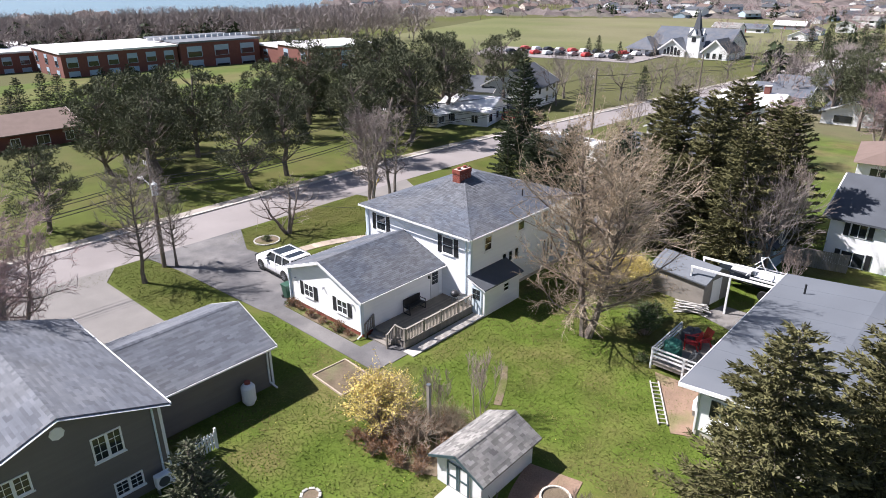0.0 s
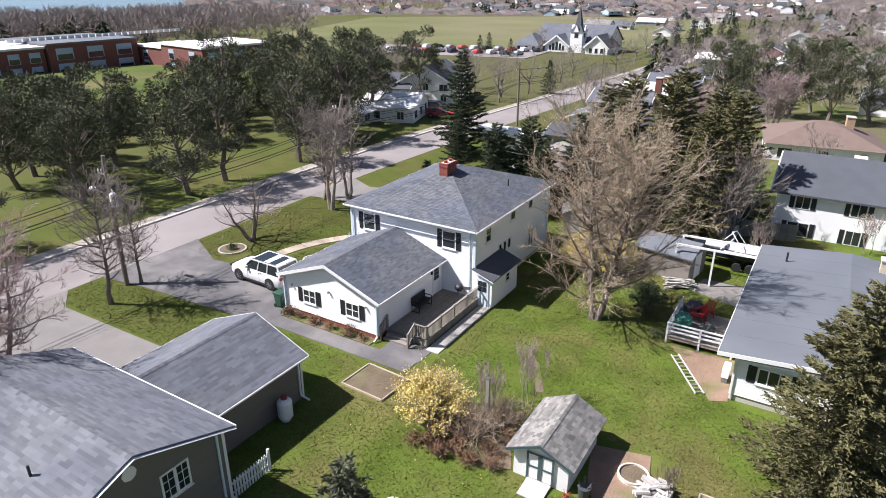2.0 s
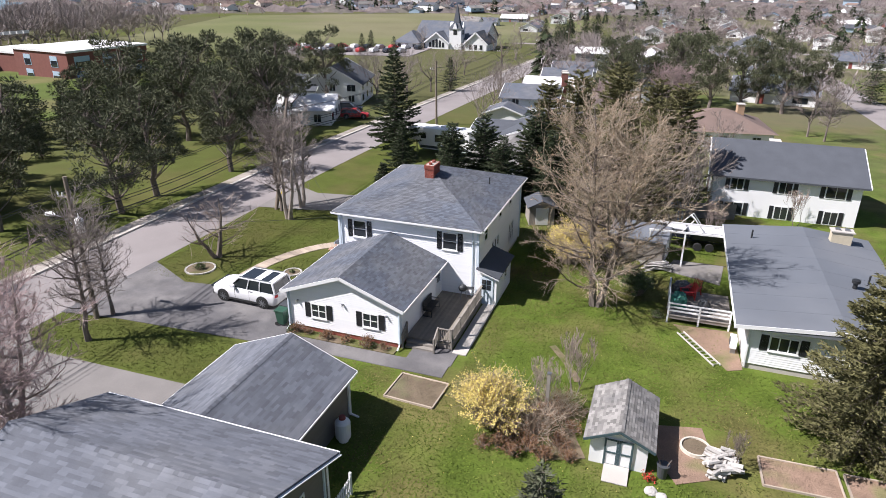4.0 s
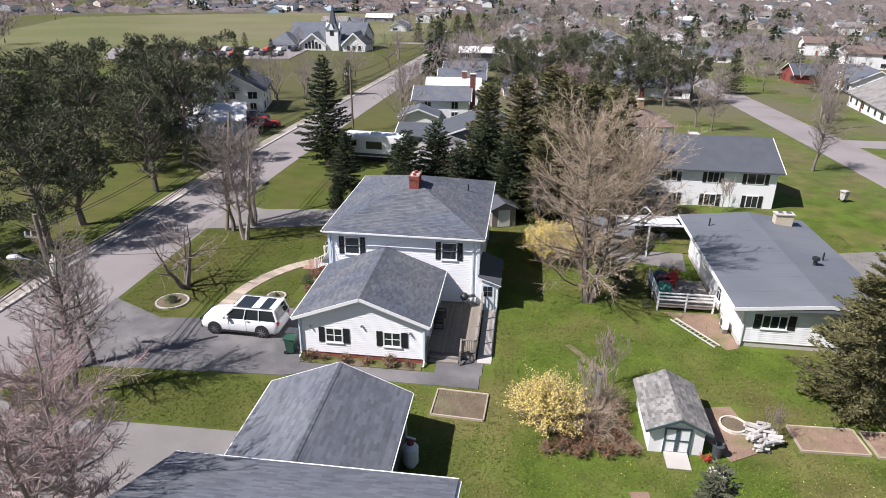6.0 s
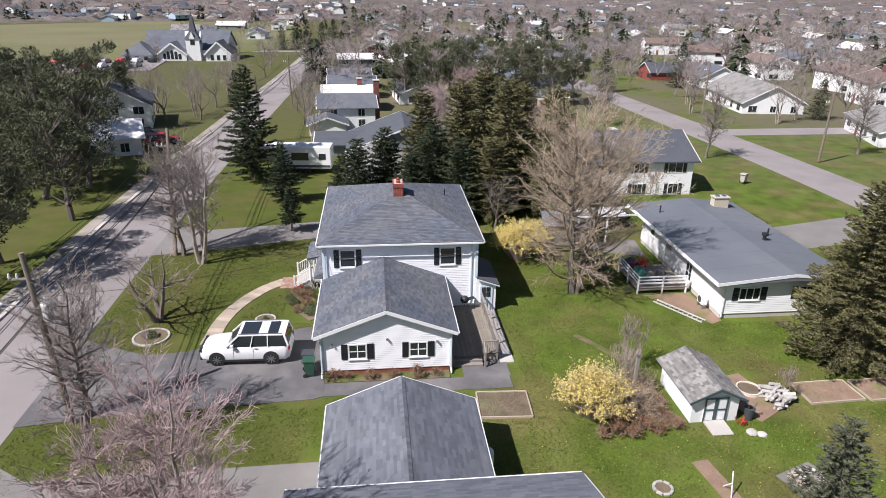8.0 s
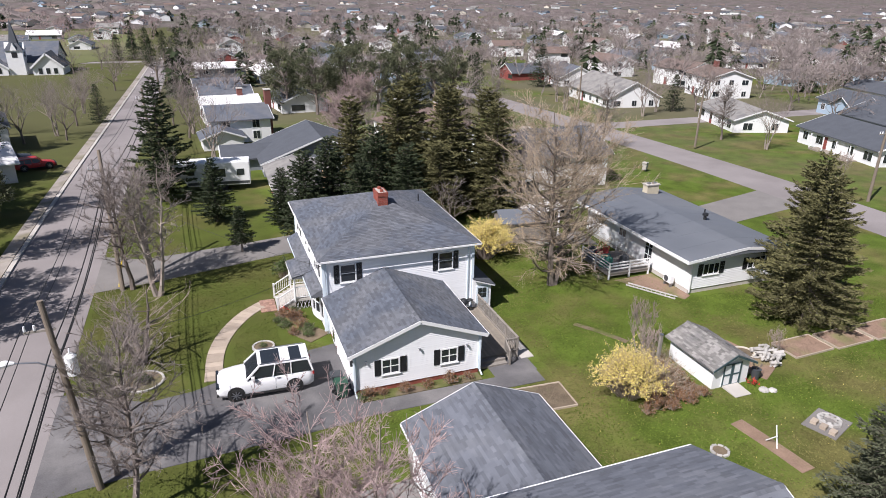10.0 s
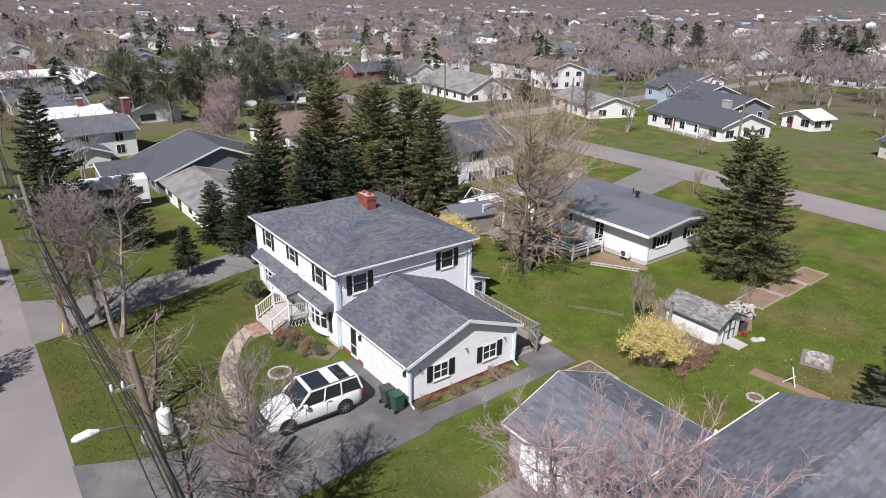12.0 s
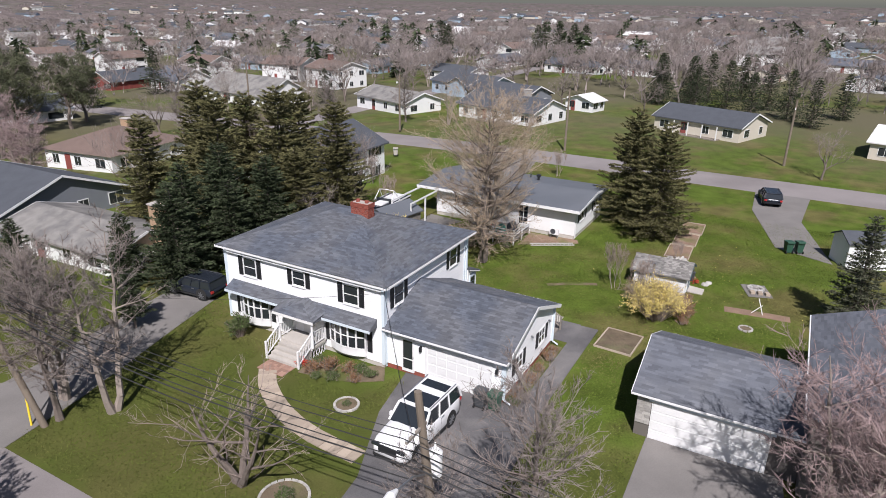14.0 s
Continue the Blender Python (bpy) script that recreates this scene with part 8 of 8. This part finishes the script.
for x in (10.5, 12.5, 14.5):
    part("window", Geo().box(x - 0.5, x + 0.5, -3.08, -2.98, 0.8, 2.4), M["glass"], rw)
tower = part("tower", Geo().box(1.9, 6.3, -0.6, 3.8, 0, 7.4), M["white"], church)
for x, y, dx, dy in ((4.1, -0.62, 0.7, 0.05), (1.88, 1.6, 0.05, 0.7), (6.32, 1.6, 0.05, 0.7)):
    part("louvre", Geo().box(x - dx, x + dx, y - dy, y + dy, 5.4, 6.9), M["shutter"], tower)
sp = Geo()
sp.v = [(1.6, -0.9, 7.4), (6.6, -0.9, 7.4), (6.6, 4.1, 7.4), (1.6, 4.1, 7.4), (3.0, 0.5, 9.4), (5.2, 0.5, 9.4), (5.2, 2.7, 9.4), (3.0, 2.7, 9.4), (4.1, 1.6, 16.2)]
sp.f = [(k, (k + 1) % 4, 4 + (k + 1) % 4, 4 + k) for k in range(4)] + [(4 + k, 4 + (k + 1) % 4, 8) for k in range(4)] + [(3, 2, 1, 0)]
part("spire", sp, M["roof_dark"], tower)
for rz_ in (0, 90, 180, 270):
    part("spire_gable", placed(Geo().prism([(-0.9, 7.4), (0.9, 7.4), (0.0, 9.6)], -2.55, -1.2), pose(4.1, 1.6, 0, 0, 0, rz_)), M["white"], tower)

# ---- the town beyond ----
rt = random.Random(40)
kinds = []
for k in range(9):
    wall = ("white", "white", "wall_cream", "white", "wall_blue", "wall_grey", "white", "wall_red", "white")[k]
    roof = ("roof_dark", "shingle", "roof_brown", "shingle_old", "roof_dark", "roof_white", "roof_brown", "roof_dark", "shingle")[k]
    h = (2.7, 2.7, 2.8, 4.8, 2.7, 3.0, 5.0, 2.7, 2.7)[k]
    s = plain_house(0, 0, 0, 9.0, 13.0 + k % 3 * 2, h, 1.7 + 0.4 * (k % 2), wall, roof, "%s house with a %s roof in the town" % ({"white": "white", "wall_cream": "cream", "wall_blue": "pale blue", "wall_grey": "grey", "wall_red": "dark red"}[wall], {"roof_dark": "dark", "shingle": "grey", "roof_brown": "brown", "shingle_old": "weathered grey", "roof_white": "pale"}[roof]), rows=2 if h > 4 else 1, z=0, far=True)
    kinds.append(s)
spots = []
for row in range(12):
    for col in range(26):
        x = -330 + col * 34 + rt.uniform(-8, 8)
        y = 135 + row * 42 + rt.uniform(-9, 9)
        if x < -60 + 20 and y < 330:
            continue
        if x < -130 and y < 520:
            continue
        if abs(x + 53) < 16:
            continue
        if x < 62 and y < 165 and x > -60 and not (-25 < x < 30):
            continue
        spots.append((x, y, rt.choice((0, 90, 5, -8, 82))))
for row in range(11):
    for col in range(11):
        x = 105 + row * 40 + rt.uniform(-8, 8)
        y = 110 - col * 28 + rt.uniform(-7, 7)
        if x < 125 and -10 < y < 85:
            continue
        if (x - 137) ** 2 + (y - 74) ** 2 < 400 or (x - 104) ** 2 + (y - 98) ** 2 < 400:
            continue
        spots.append((x, y, rt.choice((-14, 76, -10, 80))))
spots.sort(key=lambda q: math.hypot(q[0] + 30, q[1] - 20))
rest = spots[240:]
for k, (x, y, rz) in enumerate(spots[:240]):
    src = kinds[k % 9] if rt.random() < 0.7 else kinds[rt.randrange(9)]
    m = pose(x, y, land(x, y) - 0.3, 0, 0, rz)
    if k < 9:
        kinds[k].matrix_basis = m
    else:
        copy_thing(src, m)


# ---- trees of the town: street trees, far woods and hedges ----
for k, (x, y, src, sc) in enumerate([(12.5, 71.0, elm, 1.0), (6.7, 95.0, elm, 0.95), (5.0, 98.0, elmA, 1.3), (35.0, 72.0, elm, 0.95), (30.0, 47.0, sap, 1.0), (12.0, 36.0, sap, 0.9), (-40.0, 82.0, clumpA, 0.95), (-43.0, 100.0, elmA, 1.3), (-60.5, 104.0, elmA, 1.2), (-61.0, 118.0, elmA, 1.3), (-44.0, 128.0, elmA, 1.2),
                                     (-62.0, 134.0, clumpA, 0.8), (-15.0, 105.0, red, 0.85), (-22.5, 85.0, red, 0.78), (38.0, 96.0, clumpA, 1.0), (44.0, 100.0, clumpA, 0.9), (60.0, 104.0, clumpA, 1.1), (66.0, 38.0, elmA, 1.1), (-8.0, 76.0, elmA, 1.0), (92.0, 60.0, clumpA, 1.1), (-64.0, 150.0, elmA, 1.3), (-12.0, 48.0, elmA, 1.2), (-22.0, 66.0, clumpA, 1.0), (36.0, 64.0, clumpA, 0.9), (28.0, 108.0, clumpA, 1.0), (58.0, 72.0, elmA, 1.4), (84.0, 96.0, clumpA, 1.1), (70.0, 92.0, elmA, 1.4), (33.0, 120.0, clumpA, 1.0), (52.0, 98.0, elmA, 1.5), (68.0, 55.0, elmA, 1.2), (90.0, 40.0, clumpA, 1.0), (110.0, 80.0, clumpA, 1.1), (28.0, 8.0, elmA, 1.0)]):
    again(src, x, y, k * 53, sc, label="bare spring tree among the houses")
for k, (x, y, sc) in enumerate([(-46.5, 178.0, 0.8), (-20.0, 118.0, 1.0), (-14.0, 121.0, 1.05), (-8.0, 118.0, 1.0), (-2.0, 122.0, 1.05), (4.0, 119.0, 1.0), (-26.0, 122.0, 1.0), (10.0, 124.0, 0.95), (-11.0, 128.0, 1.1), (1.0, 130.0, 1.1), (70.0, 20.0, 0.7), (74.0, 14.0, 0.75), (67.0, 10.0, 0.7), (78.0, 25.0, 0.8), (72.0, 30.0, 0.75), (80.0, 5.0, 0.7), (85.0, 18.0, 0.75), (48.0, 100.0, 0.6), (22.0, 140.0, 0.8), (-55.0, 240.0, 0.8), (80.0, 38.0, 0.85), (85.0, 33.0, 0.8), (90.0, 30.0, 0.85), (95.0, 24.0, 0.8), (88.0, 40.0, 0.8), (96.0, 34.0, 0.75), (149.0, 90.0, 1.15), (152.0, 86.0, 1.2), (155.0, 82.0, 1.15), (151.0, 93.0, 1.1), (158.0, 79.0, 1.1), (160.0, 134.0, 1.2), (157.0, 130.0, 1.1), (44.0, 148.0, 0.9), (-58.0, 274.0, 1.0), (-52.0, 276.0, 0.9), (-47.0, 272.0, 1.0), (-63.0, 278.0, 0.9), (-68.0, 273.0, 0.8), (-42.0, 230.0, 0.8)]):
    if 1 <= k <= 9:
        again((pin, pinb)[k % 2], x, y, k * 67, sc * 1.12, sc * 1.0, label="dark rounded pine in a town garden")
    else:
        again(plain, x, y, k * 67, sc * 1.35, sc * 1.5, label="dark conifer in a town garden")


def woods(name, spots_, seed, h, label, twig, fine=4, evergreen=False):
    """Far trees joined into one object."""
    V, F, n0 = [], [], 0
    protos = []
    for k in range(5):
        if evergreen:
            rg = np.random.default_rng(seed + k)
            m = 130
            z = 1 - 0.94 * np.sqrt(rg.uniform(0, 1, m))
            a = rg.uniform(0, math.tau, m)
            rr = 0.26 * (1 - z) + 0.02
            c = np.stack([rr * np.cos(a) * 0.55, rr * np.sin(a) * 0.55, z], axis=1)
            w = np.stack([np.cos(a), np.sin(a), -0.35 + 0 * a], axis=1)
            v, f = leaf_mesh(c, w, 0.2, 0.06, rg, True)
        else:
            segs, _ = grow(seed + k, 1.0, 0.024, levels=3, fork=0.3, spread=0.85, kids=fine, up=0.12, cuts=1, shrink=0.8)
            q = scaled(segs, 1.0)
            arr = np.array([s_ for lev in segs for s_ in lev])
            arr[:, :6] *= q
            arr[:, 6:] = np.maximum(arr[:, 6:], 0.0046)
            d_ = arr[:, 3:6] - arr[:, :3]
            s_ = np.cross(d_, np.random.default_rng(seed + k).normal(size=d_.shape))
            s_ /= np.linalg.norm(s_, axis=1)[:, None] + 1e-9
            v = np.stack([arr[:, :3] - s_ * arr[:, 6:7] * 1.25, arr[:, :3] + s_ * arr[:, 6:7] * 1.25, arr[:, 3:6] + d_ * 0.15], 1).reshape(-1, 3)
            f = np.arange(len(v)).reshape(-1, 3)
        protos.append((v, f))
    rg = random.Random(seed)
    for x, y in spots_:
        v, f = protos[rg.randrange(5)]
        a, s_ = rg.uniform(0, math.tau), h * rg.uniform(0.7, 1.25)
        R = np.array([[math.cos(a), -math.sin(a), 0], [math.sin(a), math.cos(a), 0], [0, 0, 1]]) * s_
        V.append(v @ R.T + [x, y, land(x, y) - 0.1])
        F.append(f + n0)
        n0 += len(v)
    ob = new(name, np_mesh(name, np.concatenate(V), np.concatenate(F), M[twig]))
    return tagged(ob, label, "trees", kind="stuff")


def clear_of(x, y):
    return all((x - a) ** 2 + (y - b) ** 2 > 90 for a, b, _ in spots) and not (17 < x < 25) and not (-57 < x < -49) and not (85 < y < 97 and 24 < x < 330)


sp1, sp2, sp3, ev = [], [], [], []
while len(sp1) < 1600:
    x, y = rt.uniform(-48, 520), 112 + 560 * rt.random() ** 1.5
    if clear_of(x, y) and not (x < 65 and y < 130):
        sp1.append((x, y))
while len(sp2) < 850:
    x, y = 80 + 430 * rt.random() ** 1.2, rt.uniform(-190, 112)
    if clear_of(x, y):
        sp2.append((x, y))
while len(sp3) < 460:
    x, y = rt.uniform(-560, -60), rt.uniform(60, 700)
    if (x < -262 and (y > 100 or x < -300) and not (y > 185 and x > -300 and y < 480)) or y > 520 or (x > -130 and y > 300):
        sp3.append((x, y))
while len(ev) < 200:
    x, y = rt.uniform(-330, 520), rt.uniform(140, 640)
    if clear_of(x, y) and not (x < -60 and y < 330) and not (-330 < x < -80 and 185 < y < 500):
        ev.append((x, y))
while len(ev) < 290:
    x, y = rt.uniform(95, 520), rt.uniform(-190, 140)
    if clear_of(x, y):
        ev.append((x, y))
ev += [(-232 - rt.uniform(0, 60), 34 + 3.4 * k + rt.uniform(-3, 3)) for k in range(40)] + [(-228 - rt.uniform(0, 50), rt.uniform(34, 150)) for _ in range(60)]
sp4 = [(rt.uniform(-420, -285), rt.uniform(20, 330)) for _ in range(260)]
while len(sp4) < 1000:
    a, r_ = radians(rt.uniform(-115, 50)), rt.uniform(560, 1700)
    sp4.append((-30 - r_ * math.sin(a), 10 + r_ * math.cos(a)))
woods("bare_woods", sp4, 500, 12.0, "far belt of bare woods on the skyline", "twig_far")
woods("bare_woods", sp1, 100, 9.0, "bare grey-brown trees between the far houses", "twig_far", 5)
woods("bare_woods", sp2, 200, 9.0, "bare grey-brown trees between the far houses", "twig_far", 5)
woods("bare_woods", sp3, 300, 9.0, "bare woods beyond the school and field", "twig_red")
woods("far_conifers", ev, 400, 10.0, "dark conifers scattered through the town", "needle", evergreen=True)

back = []
while len(back) < 330:
    x, y = rt.uniform(-310, -185), rt.uniform(30, 230)
    if x < -226 + max(0.0, y - 130) * 0.3:
        back.append((x, y))
woods("bare_woods", back, 600, 13.0, "grey bare woods behind the school", "twig_far", 5)

# far canopy: the crowns of distant woods run together
g = Geo()
rows_, cols_ = 110, 330
for i in range(rows_ + 1):
    r_ = 500 * (4500 / 500) ** (i / rows_)
    for j in range(cols_ + 1):
        a = radians(-118 + 222 * j / cols_)
        x, y = -30 - r_ * math.sin(a), 10 + r_ * math.cos(a)
        x, y = x + 5 * noise.noise(Vector((i * 1.7, j * 1.3, 0))), y + 5 * noise.noise(Vector((i * 1.7, j * 1.3, 9)))
        open_ = noise.noise(Vector((x / 130, y / 130, 3))) + 0.18
        if 600 < r_ and 52 < math.degrees(a) < 76:
            open_ = -1.0
        g.v.append((x, y, land(x, y) + (-3.0 + min(1.0, i / 7.0) * (5.0 + 9.0 * (i / rows_) ** 2 + 6.5 * noise.noise(Vector((i * 2.3, j * 2.1, 5))) + 3.5 * noise.noise(Vector((x / 60, y / 60, 0)))) if open_ > 0 else -3.0)))
g.f = [(i * (cols_ + 1) + j, i * (cols_ + 1) + j + 1, (i + 1) * (cols_ + 1) + j + 1, (i + 1) * (cols_ + 1) + j) for i in range(rows_) for j in range(cols_)]
tagged(part("far_woods", g, M["canopy"], fix=False), "grey-brown crowns of distant bare woods", "woods", kind="stuff")
for k in range(700):
    a, r_ = radians(rt.uniform(-112, 50)), rt.uniform(540, 1900)
    x, y = -30 - r_ * math.sin(a), 10 + r_ * math.cos(a)
    rest.append((x, y, rt.uniform(0, 180)))
V, F, I = [], [], []
for k, (x, y, rz) in enumerate(rest):
    m = pose(x, y, land(x, y) + (1.5 if k > len(rest) - 700 else -0.3), 0, 0, rz)
    w, d_, h = 4.5, rt.uniform(5.5, 8), rt.choice((2.7, 2.8, 4.6))
    n0 = len(V)
    V += [tuple(m @ Vector(p)) for p in ((-w, -d_, 0), (w, -d_, 0), (w, d_, 0), (-w, d_, 0), (-w, -d_, h), (w, -d_, h), (w, d_, h), (-w, d_, h), (0, -d_, h + 1.9), (0, d_, h + 1.9),
                                         (-w - 0.5, -d_ - 0.4, h - 0.15), (w + 0.5, -d_ - 0.4, h - 0.15), (w + 0.5, d_ + 0.4, h - 0.15), (-w - 0.5, d_ + 0.4, h - 0.15), (0, -d_ - 0.4, h + 2.0), (0, d_ + 0.4, h + 2.0))]
    wall_i, roof_i = rt.choice((0, 0, 0, 1, 2)), rt.choice((3, 3, 4, 5))
    for q, mi in (((0, 1, 5, 8, 4), wall_i), ((1, 2, 6, 5), wall_i), ((2, 3, 7, 9, 6), wall_i), ((3, 0, 4, 7), wall_i), ((10, 14, 15, 13), roof_i), ((11, 12, 15, 14), roof_i)):
        F.append(tuple(n0 + t_ for t_ in q))
        I.append(mi)
    for side, u0 in ((-1, -d_ * 0.6), (-1, d_ * 0.3), (1, -d_ * 0.6), (1, d_ * 0.3)):
        n0 = len(V)
        V += [tuple(m @ Vector(p)) for p in ((side * (w + 0.03), u0, 1.0), (side * (w + 0.03), u0 + 1.8, 1.0), (side * (w + 0.03), u0 + 1.8, 2.1), (side * (w + 0.03), u0, 2.1))]
        F.append((n0, n0 + 1, n0 + 2, n0 + 3))
        I.append(6)
far_me = bpy.data.meshes.new("far_houses")
far_me.from_pydata(V, [], F)
for k in ("white", "wall_cream", "wall_blue", "roof_dark", "shingle_old", "roof_brown", "glass"):
    far_me.materials.append(M[k])
far_me.polygons.foreach_set("material_index", I)
tagged(new("far_houses", far_me), "small far houses of the town with grey and brown roofs", "houses", kind="stuff")

# water on the skyline
g = Geo()
ring = [(math.sin(radians(-a)), math.cos(radians(-a))) for a in range(46, 83, 4)]
g.v = [(-30 + u * 640, 10 + v * 640, -9.2) for u, v in ring] + [(-30 + u * 5200, 10 + v * 5200, -9.0) for u, v in ring]
n = len(ring)
g.f = [(k, k + 1, n + k + 1, n + k) for k in range(n - 1)]
tagged(part("water", g, M["water"]), "pale blue sea inlet on the skyline", "water", kind="structure")


# ---- grass blades of the mown lawns near the house ----
def lawn_free(x, y):
    """False where a building, bed or paving lies."""
    for x0, x1, y0, y1 in ((-36.0, -23.3, 29.0, 42.2), (-35.2, -23.3, 20.3, 30.0), (-35.2, -27.0, 8.6, 16.2), (-35.2, -24.2, 0.0, 9.0), (-47.4, -33.0, 7.0, 15.3), (-9.4, 0.6, 26.6, 43.2), (-16.0, -12.7, 16.3, 20.7), (-26.5, -23.4, 17.6, 20.1), (-8.3, 2.2, 17.4, 19.6), (-12.8, -9.0, 31.0, 36.0), (-39.4, -35.0, 34.2, 37.0), (-16.9, -15.4, 9.4, 13.8), (-37.8, -34.8, 28.8, 35.0), (-12.9, -9.3, 16.4, 20.8)):
        if x0 < x < x1 and y0 < y < y1:
            return False
    if x < -34.4 and 19.5 < y < 27.8 and not (x < -44.5 and y > 25.6):
        return False
    if x < -31 and 41.0 + (x + 49.7) * 0.25 < y < 48.2:
        return False
    return (x + 41.9) ** 2 + (y - 29.6) ** 2 > 0 and not (-42.6 < x < -38.2 and 26 < y < 36 and abs(math.hypot(x + 36.4, y - 29.2) - 5.2) < 0.9)


rg = np.random.default_rng(77)
n = 270000
px, py = rg.uniform(-49.3, 6.0, n), rg.uniform(4.0, 48.0, n)
keep = np.array([lawn_free(a, b) for a, b in zip(px.tolist(), py.tolist())])
px, py = px[keep], py[keep]
n = len(px)
a = rg.uniform(0, math.tau, n)
hh, ww = rg.uniform(0.025, 0.075, n), rg.uniform(0.02, 0.05, n)
lx, ly = rg.normal(0, 0.075, n), rg.normal(0, 0.075, n)
v = np.stack([np.stack([px - np.cos(a) * ww, py - np.sin(a) * ww, np.zeros(n)], 1), np.stack([px + np.cos(a) * ww, py + np.sin(a) * ww, np.zeros(n)], 1), np.stack([px + lx, py + ly, hh], 1)], 1).reshape(-1, 3)
tagged(new("grass", np_mesh("grass", v, np.arange(3 * n).reshape(-1, 3), M["blade"])), "short uneven spring grass on the lawns", "grass", kind="stuff")
m = 260
px, py = rg.normal(-12.5, 5.5, m * 2), rg.normal(15.0, 5.0, m * 2)
keep = np.array([lawn_free(a, b) and b > 7 for a, b in zip(px.tolist(), py.tolist())])
px, py = px[keep][:m], py[keep][:m]
m = len(px)
v, f = leaf_mesh(np.stack([px, py, np.full(m, 0.09)], 1), np.stack([rg.normal(size=m), rg.normal(size=m), np.full(m, 0.3)], 1), 0.05, 0.022, rg)
tagged(new("dandelion_heads", np_mesh("dandelion_heads", v, f, M["forsythia"])), "yellow dandelion heads scattered in the lawn", "flowers", kind="stuff")
